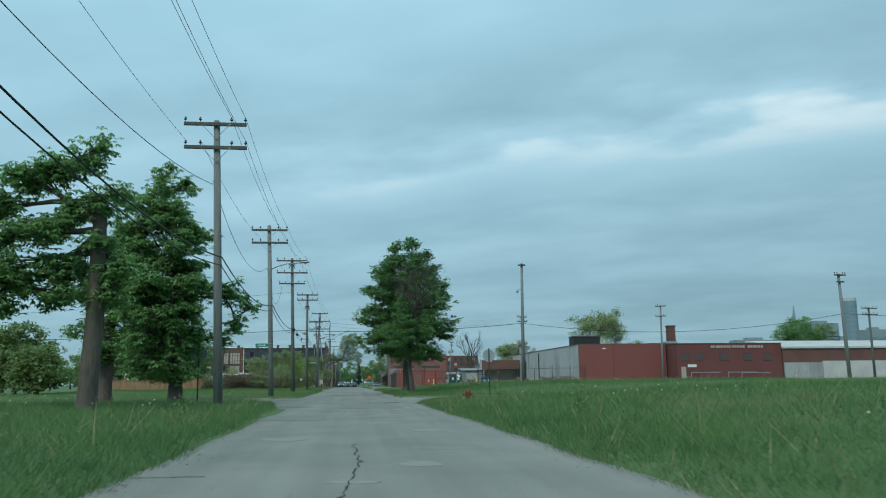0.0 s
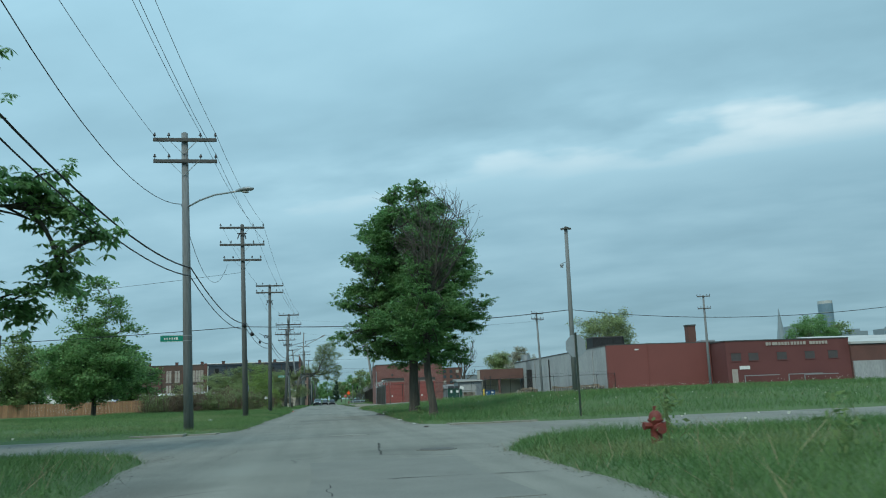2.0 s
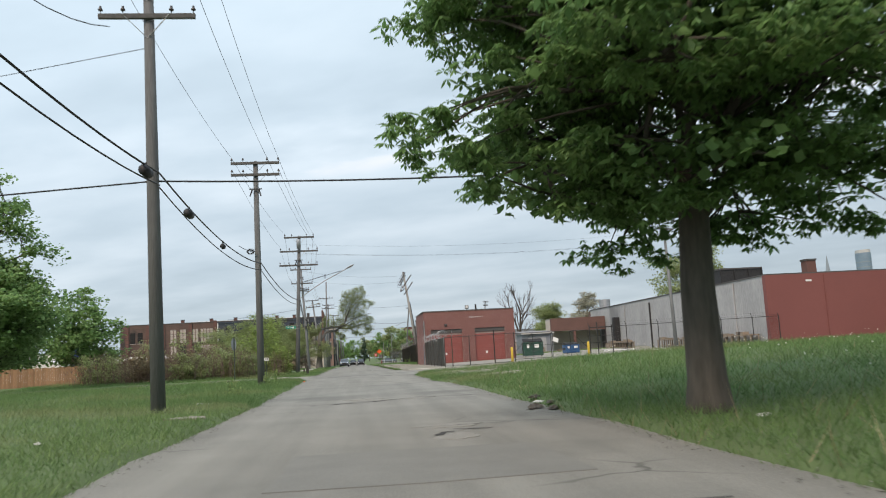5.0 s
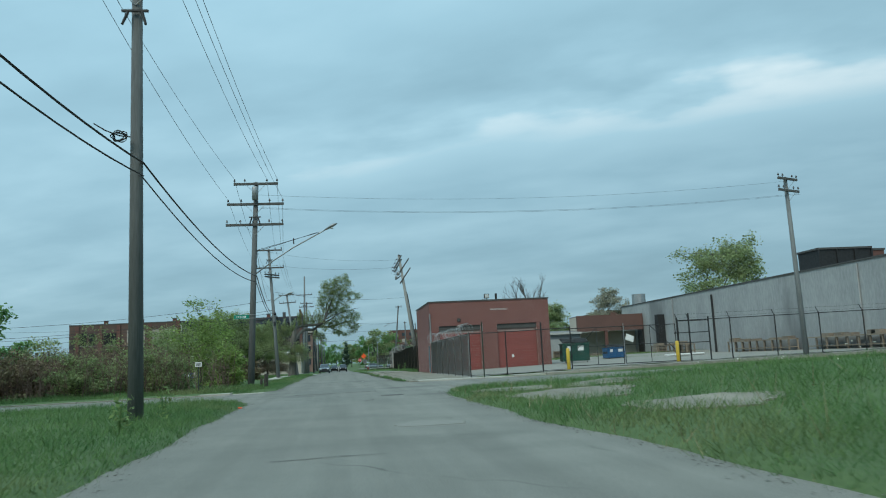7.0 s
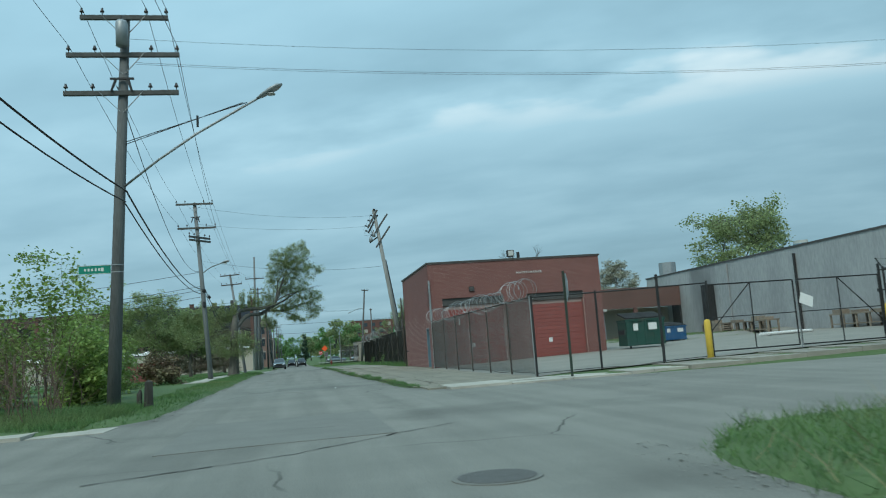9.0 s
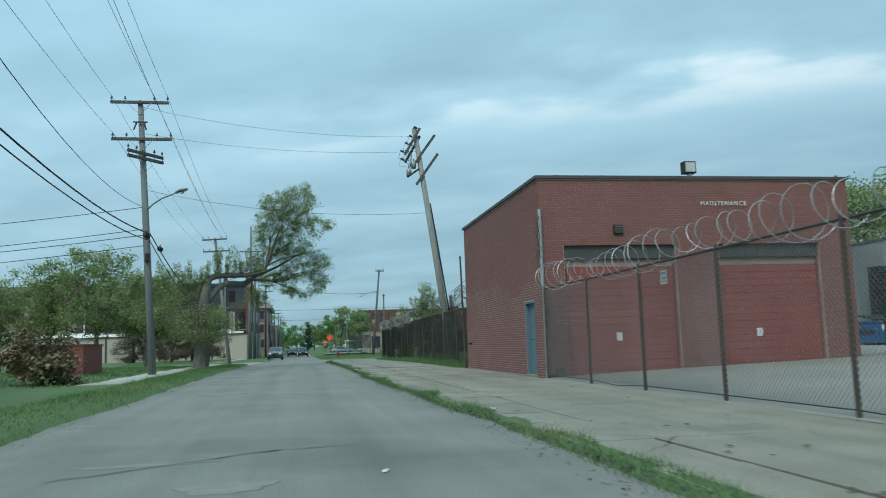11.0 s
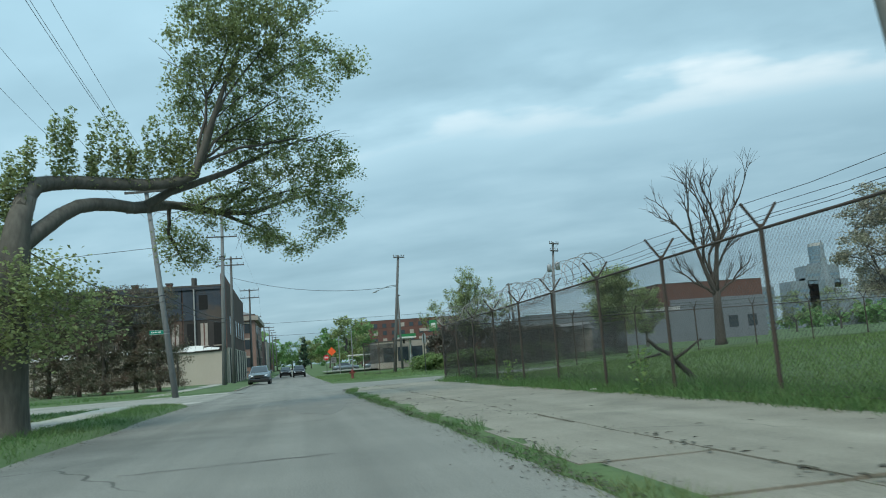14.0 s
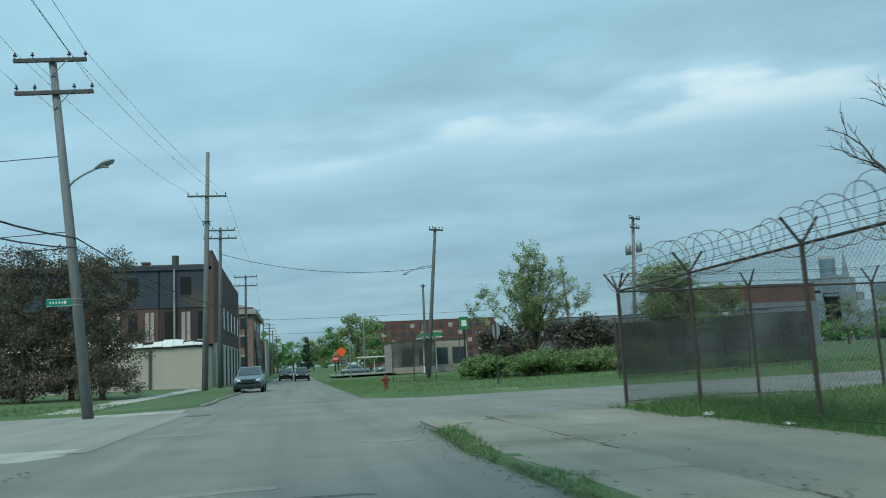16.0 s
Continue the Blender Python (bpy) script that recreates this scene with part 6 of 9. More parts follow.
chain_fence([(6.38, y) for y in (115.4, 118.0, 120.8, 123.65, 126.45, 129.2, 132.2)], 2.26, "chain-link yard fence topped with coiled razor wire", RUSTPOST, MESHGREY, coil=0.28, wire_r=0.0042, loop=0.46, pale=(0,), coil_mat=GALV)
chain_fence([(6.40, 115.35), (8.35, 115.32), (10.3, 115.3), (11.9, 115.3)], 2.25, "chain-link fence along the side street", DARKMETAL, MESHGREY, thick=(2,))
def gate_leaf(t, x0, x1, y, z, h, hinge_left):
    """One leaf of a swinging chain-link gate: a pipe frame with a slanting brace and its mesh."""
    leaf = part("gate_frame", Shape().tube([(x0, y, z), (x0, y, z + h)], 0.024, 8).tube([(x1, y, z), (x1, y, z + h)], 0.024, 8).tube([(x0, y, z), (x1, y, z)], 0.022, 8).tube([(x0, y, z + h), (x1, y, z + h)], 0.022, 8), DARKMETAL, t)
    xm, xh = (x0 + x1) / 2, x0 if hinge_left else x1
    part("stile", Shape().cyl((xm, y, z), (xm, y, z + h), 0.018, n=8), DARKMETAL, leaf)
    part("brace", Shape().cyl((xm, y, z + h), (xh, y, z + h * 0.28), 0.018, n=8), DARKMETAL, leaf)
    part("mid_rail", Shape().cyl((x0, y, z + h * 0.5), (x1, y, z + h * 0.5), 0.014, n=8), DARKMETAL, leaf)
    net = part("mesh_panel", link_mesh(x1 - x0, 0.03, h - 0.03, 0.075, 0.0028), MESHGREY, leaf)
    net.matrix_basis = pose(x0, y, z)
    for k in (0.25, 0.75):
        part("hinge", Shape().box(xh - 0.05, xh + 0.05, y - 0.04, y + 0.04, z + h * k - 0.05, z + h * k + 0.05), DARKMETAL, leaf)


gate = thing("chain_link_gate", (0, 0, 0), "closed double chain-link gate of dark pipe with slanting braces", "gate")
gz = ground_z(15, 115.45) + 0.12
gate_leaf(gate, 11.95, 14.88, 115.45, gz, 2.0, True)
gate_leaf(gate, 14.98, 17.9, 115.45, gz, 2.0, False)
part("drop_rod", Shape().cyl((14.93, 115.40, gz - 0.1), (14.93, 115.40, gz + 2.15), 0.02, n=8), GALV, gate)
part("notice_plate", Shape().prism([(14.98, 115.38, gz + 1.28), (15.42, 115.38, gz + 1.10), (15.50, 115.40, gz + 1.42), (15.08, 115.40, gz + 1.60)], (0, -0.006, 0)), WHITE, gate, "small white notice wired on askew")
ladder = thing("gate_post_frame", (0, 0, 0), "short braced section of dark pipe beside the gate", "gate post")
for x in (18.1, 19.95):
    part("post", Shape().cyl((x, 115.62, gz - 0.5), (x, 115.62, gz + 2.35), 0.042, n=10), DARKMETAL, ladder)
for k in (0.95, 1.5, 2.15):
    part("rung", Shape().cyl((18.1, 115.62, gz + k), (19.95, 115.62, gz + k), 0.022, n=8), DARKMETAL, ladder)
chain_fence([(18.0, 115.3), (18.65, 115.3), (21.0, 115.2), (23.6, 115.1), (26.2, 115.0), (28.8, 114.9), (31.4, 114.8), (33.6, 114.7)], 2.25, "chain-link fence with barbed arms along the side street", DARKMETAL, MESHGREY, thick=(1,), barbs=1, pitch=0.08)
right_posts = [(6.62, 142.2 + 3.045 * i) for i in range(12)]
chain_fence(right_posts, 2.30, "rusty chain-link fence with barbed arms and coiled razor wire", RUSTPOST, MESHDARK, barbs=2, coil=0.32, coil_from=5, wire_r=0.0035, loop=0.42)
chain_fence([(6.7, 175.85)] + [(6.7 + 3.0 * i, 175.9) for i in range(1, 11)], 2.30, "chain-link fence with dark privacy cloth along the side street", RUSTPOST, MESHDARK, barbs=2, mid=False, pitch=0.08, wire_r=0.004)
chain_fence([(36.0, 147 + 3.0 * i) for i in range(10)], 2.2, "far chain-link fence round the grass lot", RUSTPOST, MESHDARK, barbs=2, pitch=0.10)
chain_fence([(6.2, 211.7), (7.4, 210.5), (8.6, 209.3), (9.9, 208.0)], 2.75, "dark screened fence on the far corner", RUSTPOST, MESHDARK, screen=2, pitch=0.09)
sign = thing("fence_notice", (6.33, 125.33, 1.90), "small pale notice plate wired to the yard fence", "notice")
part("plate", Shape().box(-0.008, 0.0, -0.12, 0.12, 0.0, 0.24), PALEBOARD, sign)
part("print_bars", Shape().box(-0.011, -0.0085, -0.10, 0.10, 0.17, 0.21).box(-0.011, -0.0085, -0.10, 0.06, 0.09, 0.12).box(-0.011, -0.0085, -0.10, 0.09, 0.04, 0.06), DOORBLUE, sign)
# tall pipe and loose razor wire where the fence meets the workshop
pipe = thing("fence_mast", (6.30, 141.98, 0), "tall thin steel pipe at the workshop corner", "pipe")
part("shaft", Shape().cyl((0, 0.05, -0.3), (-0.1, 0.0, 4.25), 0.034), RUSTPOST, pipe)
part("loose_wire", Shape().tube([(-0.1, 0.0, 4.15), (0.05, 0.45, 3.3), (0.0, 0.8, 2.7), (0.05, 1.0, 2.35)], 0.006, 4), GALV, pipe)
for k in range(2):
    pts = []
    for i in range(150):
        a = 2 * math.pi * i / 22
        pts.append((-0.05 + 0.42 * math.cos(a) * (0.6 + 0.3 * math.sin(i * 0.11)), 0.35 + 0.008 * i - 0.15 * k + 0.1 * math.sin(i * 0.2), 2.62 + 0.22 * k + 0.32 * math.sin(a + k) + 0.2 * math.sin(i * 0.05)))
    part("tangled_coil", Shape().tube(pts, 0.0075, 4, False), MESHDARK, pipe, "tangled razor wire")


# bollards
def bollard(x, y, label):
    g = ground_z(x, y)
    t = thing("bollard", (x, y, g), label, "bollard", "yellow bollards")
    part("pipe", Shape().tube([(0, 0, -0.3), (0, 0, 1.08), (0, 0, 1.14), (0, 0, 1.16)], [0.095, 0.095, 0.07, 0.02], 16), YELLOW, t, smooth=True)
    part("footing", Shape().cyl((0, 0, -0.05), (0, 0, 0.04), 0.2), CONCRETE, t)


bollard(11.62, 115.0, "yellow steel bollard beside the gate")
bollard(17.75, 115.0, "yellow steel bollard beside the gate")


# dumpsters and yard clutter
def dumpster(x, y, turn, w, d, h, material, label):
    t = thing("dumpster", (x, y, 0.30), label, "dumpster", "dumpsters", turn)
    body = Shape().prism([(-w / 2, -d / 2, 0.12), (w / 2, -d / 2, 0.12), (w / 2, d / 2, 0.12), (-w / 2, d / 2, 0.12)], (0, 0, h * 0.78))
    b = part("body", body, material, t, bevel=0.02)
    for k in range(5):
        xx = -w / 2 + 0.1 + k * (w - 0.2) / 4
        part("rib", Shape().box(xx - 0.04, xx + 0.04, -d / 2 - 0.05, -d / 2 + 0.001, 0.14, h * 0.85), material, b)
    part("rim", Shape().box(-w / 2 - 0.04, w / 2 + 0.04, -d / 2 - 0.06, d / 2 + 0.04, h * 0.86, h * 0.92), material, t)
    for s in (-1, 1):
        part("lid", Shape().prism([(s * w / 4 - w / 4 + 0.02, -d / 2 - 0.05, h * 0.925), (s * w / 4 - w / 4 + 0.02, d / 2, h * 1.12), (s * w / 4 - w / 4 + 0.02, d / 2, h * 1.16), (s * w / 4 - w / 4 + 0.02, -d / 2 - 0.05, h * 0.965)], (w / 2 - 0.04, 0, 0)), TYRE, t, "black plastic lid")
        part("sleeve", Shape().box(s * w / 2 - 0.05, s * w / 2 + 0.05, -d * 0.35, d * 0.35, h * 0.45, h * 0.6), DARKMETAL, t)
        part("wheel", Shape().cyl((s * w * 0.4, -d * 0.35, 0.06), (s * w * 0.4 + 0.06, -d * 0.35, 0.06), 0.07), TYRE, t)
    for xx, ww in ((-0.5, 0.24), (0.35, 0.42)):
        part("sticker", Shape().box(xx - ww / 2, xx + ww / 2, -d / 2 - 0.056, -d / 2 - 0.051, h * 0.56, h * 0.78), WHITE, b)


dumpster(16.9, 131.2, -8, 1.95, 1.6, 1.55, DUMPGREEN, "dark green steel dumpster beside the workshop")
dumpster(23.6, 141.5, 5, 1.6, 1.2, 1.1, BLUEBIN, "blue steel dumpster in the yard")
rng_y = random.Random(21)


def rack(x, y, turn, L):
    """A long low storage rack with stacked timbers."""
    t = thing("storage_rack", (x, y, 0.36), "long low timber storage rack against the warehouse", "rack", "storage racks", turn)
    n = int(L / 1.1)
    for i in range(n + 1):
        xx = -L / 2 + i * L / n
        for yy in (-0.35, 0.35):
            part("leg", Shape().box(xx - 0.05, xx + 0.05, yy - 0.05, yy + 0.05, 0, 0.9), TIMBER, t)
    part("lower_board", Shape().box(-L / 2, L / 2, -0.42, 0.42, 0.28, 0.34), TIMBER, t)
    part("upper_board", Shape().box(-L / 2 - 0.05, L / 2 + 0.05, -0.45, 0.45, 0.86, 0.94), TIMBER, t)
    for i in range(5):
        xx = rng_y.uniform(-L / 2 + 0.5, L / 2 - 0.5)
        part("timber_block", Shape().box(xx - 0.4, xx + 0.4, -0.3, 0.3, 0.945, 0.945 + rng_y.uniform(0.1, 0.3)), TIMBER, t)


rack(32.6, 121.5, 90, 9)
rack(32.4, 132.5, 90, 9)
rack(30.5, 145.0, 85, 10)
for i in range(9):
    x, y = 22 + rng_y.uniform(0, 9), 150 + rng_y.uniform(-8, 8)
    t = thing("pallet_stack", (x, y, 0.38), "weathered wooden pallets stacked in the yard", "pallets", "pallets in the yard", rng_y.uniform(0, 90))
    for k in range(rng_y.randint(2, 6)):
        part("pallet", Shape().box(-0.6, 0.6, -0.5, 0.5, 0.145 * k, 0.145 * k + 0.03).box(-0.6, 0.6, -0.5, -0.4, 0.145 * k + 0.03, 0.145 * k + 0.11).box(-0.6, 0.6, 0.4, 0.5, 0.145 * k + 0.03, 0.145 * k + 0.11).box(-0.6, 0.6, -0.5, 0.5, 0.145 * k + 0.11, 0.145 * k + 0.14), TIMBER, t)
pipe_pile = thing("pipe_pile", (26.5, 133, 0.40), "white plastic pipes lying in the yard", "pipes", turn=12)
for k in range(5):
    part("pipe", Shape().cyl((-1.6, 0.16 * k, 0.08), (1.6, 0.16 * k + 0.05, 0.08), 0.08), WHITE, pipe_pile)
tank = thing("roof_tank", (35.2, 164.0, 6.0), "weathered roof fan housing at the warehouse corner", "roof fan")
part("drum", Shape().cyl((0, 0, 0.3), (0, 0, 1.5), 0.8), GALV, tank)
part("stand", Shape().box(-0.6, 0.6, -0.6, 0.6, 0, 0.3), DARKMETAL, tank)
part("duct", Shape().box(-2.75, -2.02, -11.7, -10.9, -5.6, -1.5), DARKMETAL, tank, "dark vertical duct")


# ---------------------------------------------------------------- warehouse, red hall and offices beyond the field
def slab_building(name, x0, x1, y0, y1, z0, z1, material, label, category="building", parapet=0.12, roof=ROOFGREY, split=0):
    t = thing(name, (0, 0, 0), label, category)
    w = 0.35
    part("south_wall", Shape().box(x0, x1, y0, y0 + w, z0, z1), material, t)
    part("north_wall", Shape().box(x0, x1, y1 - w, y1, z0, z1), material, t)
    part("west_wall", Shape().box(x0, x0 + w, y0 + w, y1 - w, z0, z1), material, t)
    part("east_wall", Shape().box(x1 - w, x1, y0 + w, y1 - w, z0, z1), material, t)
    part("roof", Shape().box(x0 + w, x1 - w, y0 + w, y1 - w, z1 - 0.5, z1 - 0.3), roof, t)
    edge = Shape().box(x0 - 0.06, x1 + 0.06, y0 - 0.06, y0 + w + 0.06, z1, z1 + parapet).box(x0 - 0.06, x0 + w + 0.06, y0 + w + 0.06, y1 + 0.06, z1, z1 + parapet)
    edge.box(x1 - w - 0.06, x1 + 0.06, y0 + w + 0.06, y1 + 0.06, z1, z1 + parapet).box(x0 + w + 0.06, x1 - w - 0.06, y1 - w - 0.06, y1 + 0.06, z1, z1 + parapet)
    part("coping", edge, COPING, t)
    return t


ware = slab_building("warehouse", 33.2, 60, 115.4, 164.6, -0.3, 6.02, GREYWALL, "long grey rendered warehouse wall with stains")
part("red_front", Shape().box(32.9, 46.0, 114.9, 115.38, -0.3, 6.0), REDWALL, ware, "plain red painted end wall")
part("downpipe", Shape().cyl((38.0, 114.86, 0.3), (38.0, 114.86, 5.9), 0.06), REDWALL, ware)
part("wall_plate", Shape().box(36.4, 36.9, 114.87, 114.9, 5.35, 5.5), WHITE, ware)
for y in (121, 150):
    part("downpipe", Shape().cyl((33.12, y, 0.4), (33.12, y, 5.9), 0.06), GREYWALL, ware)
part("conduit", Shape().cyl((33.1, 141.4, 0.4), (33.1, 141.4, 5.6), 0.09), DARKMETAL, ware, "dark conduit on the wall")
part("dark_door", Shape().box(33.02, 33.2, 158.2, 159.6, 0.4, 3.6), DARKMETAL, ware, "dark steel door")
unit = thing("rooftop_unit", (36.2, 131.0, 5.72), "dark steel frame of a rooftop cooling unit", "cooling unit")
part("housing", Shape().box(0.1, 4.4, -1.4, 1.4, 0.5, 2.2), DARKMETAL, unit)
part("top_rail", Shape().box(0, 4.5, -1.5, 1.5, 2.2, 2.35), COPING, unit)
for x in (0.0, 1.5, 3.0, 4.4):
    part("leg", Shape().box(x, x + 0.12, -1.5, -1.38, 0, 2.2), DARKMETAL, unit)
for x, y, s in ((44, 150, 1.0), (40, 120, 0.6), (52, 128, 1.2)):
    u = thing("roof_vent", (x, y, 5.7), "pale metal roof vent", "roof vent", "roof vents")
    part("curb", Shape().box(-0.6 * s, 0.6 * s, -0.6 * s, 0.6 * s, 0, 0.7), GALV, u)
    part("hood", Shape().box(-0.8 * s, 0.8 * s, -0.8 * s, 0.8 * s, 0.7, 1.1 * s), LAMPGREY, u)
chim = thing("chimney", (68.0, 166, -0.3), "square red brick chimney with a dark cap", "chimney")
part("stack", Shape().box(-0.75, 0.75, -0.75, 0.75, 0, 12.3), DARKBRICK, chim)
part("cap", Shape().box(-0.85, 0.85, -0.85, 0.85, 12.3, 12.55), COPING, chim)

office = slab_building("brick_office", 46.2, 62.0, 111.4, 140, -0.3, 5.85, OFFICERED, "low dark red brick office with pale lettering and small windows")
for i, x in enumerate((47.4, 49.6, 53.2, 56.8, 59.8)):
    wdw = part("window", Shape().box(x - 0.62, x + 0.62, 111.37, 111.42, 3.55, 4.45), GLASSGREEN, office, "greenish window pane")
    part("window_frame", Shape().box(x - 0.70, x + 0.70, 111.34, 111.375, 3.47, 3.55).box(x - 0.70, x + 0.70, 111.34, 111.375, 4.45, 4.53), OFFICERED, wdw)
part("white_door", Shape().box(46.7, 47.4, 111.33, 111.39, 0.4, 2.6), PALEBOARD, office, "pale door")
part("small_sign", Shape().box(47.7, 49.0, 111.33, 111.39, 2.55, 2.95), WHITE, office, "small white sign")
x = 51.3
for k, w in enumerate((0.85, 0.22, 0.75, 0.28, 0.28, 0.26, 0.28, 0.2, 0.28, 0.28, 0.28, 0.26, 0.3, 0.0, 0.5, 0.3, 0.3, 0.26, 0.3, 0.3)):
    if w > 0.1:
        part("name_bar", Shape().box(x, x + min(w, 0.34), 111.32, 111.39, 5.25, 5.62), PALEBOARD, office)
    x += 0.40
for x, zz in ((50.0, 1.2), (55.5, 1.2), (57.5, 1.1)):
    part("low_rail", Shape().box(x - 2.2, x + 2.2, 110.6, 110.66, zz + 0.55, zz + 0.65).box(x - 2.2, x - 2.1, 110.6, 110.66, 0.3, zz + 0.6), GALV, office)
hall = slab_building("long_hall", 62.05, 110, 111.2, 150, -0.3, 5.0, DARKBRICK, "long low brick hall with a white roof edge")
part("white_roof", Shape().prism([(62, 111.0, 5.13), (110, 111.0, 5.13), (110, 122, 6.5), (62, 122, 6.5)], (0, 0, 0.25)), ROOFWHITE, hall)
part("white_wall", Shape().box(68.0, 109.9, 110.9, 111.18, -0.2, 3.3), ROOFWHITE, hall, "white painted lower wall")
part("grey_wall", Shape().box(62.1, 68.0, 110.95, 111.18, -0.2, 3.1), GREYWALL, hall)
for x, y, w, h, m in ((53, 134, 5.0, 0.9, LAMPGREY), (58.5, 134, 2.2, 0.8, LAMPGREY)):
    u = thing("rooftop_unit", (x, y, 5.55), "pale rooftop air handling unit", "cooling unit", "pale rooftop units")
    part("cabinet", Shape().box(-w / 2, w / 2, -1.2, 1.2, 0.35, h + 0.6), m, u, bevel=0.03)
    part("curb", Shape().box(-w / 2 + 0.2, w / 2 - 0.2, -1, 1, 0, 0.35), DARKMETAL, u)
    for k in range(3):
        part("grille", Shape().box(-w / 2 + 0.3 + k * w / 3.2, -w / 2 + 0.9 + k * w / 3.2, -1.23, -1.2, 0.6, h + 0.4), GALV, u)
# ---------------------------------------------------------------- the derelict block on the other side
def window_bay(t, x, y, z0, z1, w, boarded, facing="south"):
    p = part("window", Shape().box(x - w / 2, x + w / 2, y - 0.05, y + 0.10, z0, z1), PALEBOARD if boarded else DARKVOID, t, "boarded window" if boarded else "empty dark window opening")
    part("sill", Shape().box(x - w / 2 - 0.1, x + w / 2 + 0.1, y - 0.12, y - 0.051, z0 - 0.12, z0), STONE, p)
    if boarded:
        part("mullion", Shape().box(x - 0.06, x + 0.06, y - 0.08, y - 0.051, z0, z1), DARKBRICK, p)


ruin = slab_building("derelict_building", -52.5, -7.6, 238.2, 272, -0.9, 10.9, RUINBRICK, "long derelict brick building, sooty, with boarded windows", parapet=0.2)
rng_r = random.Random(12)
for x in (-51.0, -46.6, -43.2, -37.2, -31.8):
    part("pier", Shape().box(x - 0.35, x + 0.35, 237.95, 238.2, -0.8, 11.3 if x > -32 else 10.8), DARKBRICK, ruin)
part("downpipe", Shape().cyl((-31.2, 237.9, 0), (-31.2, 237.9, 10.6), 0.11, n=8), WHITE, ruin, "white downpipe")
# two groups of tall boarded lights in the brick part, and dull infill beside them
for x in (-41.0, -38.9, -36.2, -34.4, -33.0):
    window_bay(ruin, x, 238.2, 6.7, 9.6, 1.25, True)
    window_bay(ruin, x, 238.2, 4.0, 5.9, 1.25, rng_r.random() < 0.6)
for x in (-49.8, -48.2, -45.4, -44.2):
    window_bay(ruin, x, 238.2, 6.9, 9.3, 1.1, False)
# the burnt part: a painted frieze above, dark bays and boards under it
for k in range(5):
    x0 = -31.3 + 4.74 * k
    part("frieze_panel", Shape().box(x0 + 0.06, x0 + 4.62, 238.02, 238.2, 7.0, 10.75), SOOTBLUE, ruin, "peeling blue-black painted upper wall")
    part("lower_infill", Shape().box(x0 + 0.06, x0 + 4.62, 238.08, 238.2, 3.5, 6.95), RUINBRICK if k % 2 else SOOT, ruin)
    for m in range(3):
        xx = x0 + 0.85 + 1.5 * m
        window_bay(ruin, xx, 238.06, 4.0, 6.6, 0.8, rng_r.random() < (0.45 if k == 4 else 0.2))
        if m == 1:
            part("dark_opening", Shape().box(xx - 0.5, xx + 0.5, 237.99, 238.02, 8.2, 9.9), DARKVOID, ruin, "empty dark opening")
    part("frieze_moulding", Shape().box(x0, x0 + 4.7, 237.85, 238.02, 10.55, 10.85), SOOTBLUE, ruin)
part("drainpipe", Shape().cyl((-11.0, 237.85, 3.6), (-11.0, 237.85, 10.6), 0.09, n=8), GREYWALL, ruin, "grey drainpipe")
part("vent_pipe", Shape().cyl((-11.0, 238.6, 10.4), (-11.0, 238.6, 12.0), 0.32, n=12), COPING, ruin, "dark roof vent")
part("street_wall", Shape().box(-7.6, -7.5, 238.2, 272, 3.6, 11.4), UMBERBRICK, ruin, "raised brick street parapet")
part("gable_parapet", Shape().prism([(-7.95, 238.0, 10.9), (-7.95, 272, 10.9), (-7.95, 272, 11.5), (-7.95, 243, 12.3), (-7.95, 239.4, 12.6), (-7.95, 238.0, 12.3)], (0.3, 0, 0)), RUSTBRICK, ruin, "stepped brick parapet end")
part("corner_pier", Shape().box(-7.95, -7.45, 237.85, 239.0, 3.5, 11.9), RUSTBRICK, ruin)
for x in (-47, -40, -33.5, -28, -22, -18.5, -14.5):
    c = part("roof_stack", Shape().box(x - 0.35, x + 0.35, 243, 243.7, 10.4, 11.9), DARKBRICK, ruin)
    part("cap", Shape().box(x - 0.42, x + 0.42, 242.9, 243.8, 11.9, 12.05), COPING, c)
part("white_roof", Shape().prism([(-40, 246, 10.8), (-10, 246, 10.8), (-10, 254, 11.9), (-40, 254, 11.9)], (0, 0, 0.15)), ROOFWHITE, ruin)
for y in (244, 249, 254, 259, 264, 269):
    w = part("window", Shape().box(-7.52, -7.46, y - 0.6, y + 0.6, 5.4, 7.6), GLASS, ruin, "dark upper window")
    part("sill", Shape().box(-7.52, -7.38, y - 0.7, y + 0.7, 5.25, 5.4), STONE, w)
store = slab_building("beige_shopfront", -60, -7.62, 234.6, 238.19, -0.9, 3.15, BEIGE, "single-storey beige rendered frontage with dark pilasters", roof=ROOFWHITE)
lip = Shape()
rl2 = random.Random(31)
for k in range(60):
    x0 = -60 + 0.866 * k
    z0, z1 = 3.3 + rl2.uniform(-0.05, 0.05), 3.75 + rl2.uniform(-0.25, 0.22)
    lip.prism([(x0, 234.3, z0), (x0 + 0.84, 234.3 + rl2.uniform(-0.1, 0.05), z0), (x0 + 0.84, 235.0, z1), (x0, 235.0, z1 + rl2.uniform(-0.08, 0.08))], (0, 0, 0.06))
part("roof_lip", lip, WHITE, store, "crumpled white roof edging")
for i in range(13):
    x = -12.6 - i * 3.7
    part("pilaster", Shape().box(x - 0.10, x + 0.10, 234.45, 234.6, -0.6, 3.1), COPING, store)
part("street_front", Shape().box(-8.0, -7.3, 238.2, 272, -0.9, 3.6), BEIGE, ruin, "beige ground-floor street front")
for i in range(7):
    part("dark_pilaster", Shape().box(-7.3, -7.18, 239.6 + i * 4.6, 240.0 + i * 4.6, -0.7, 3.5), COPING, ruin)
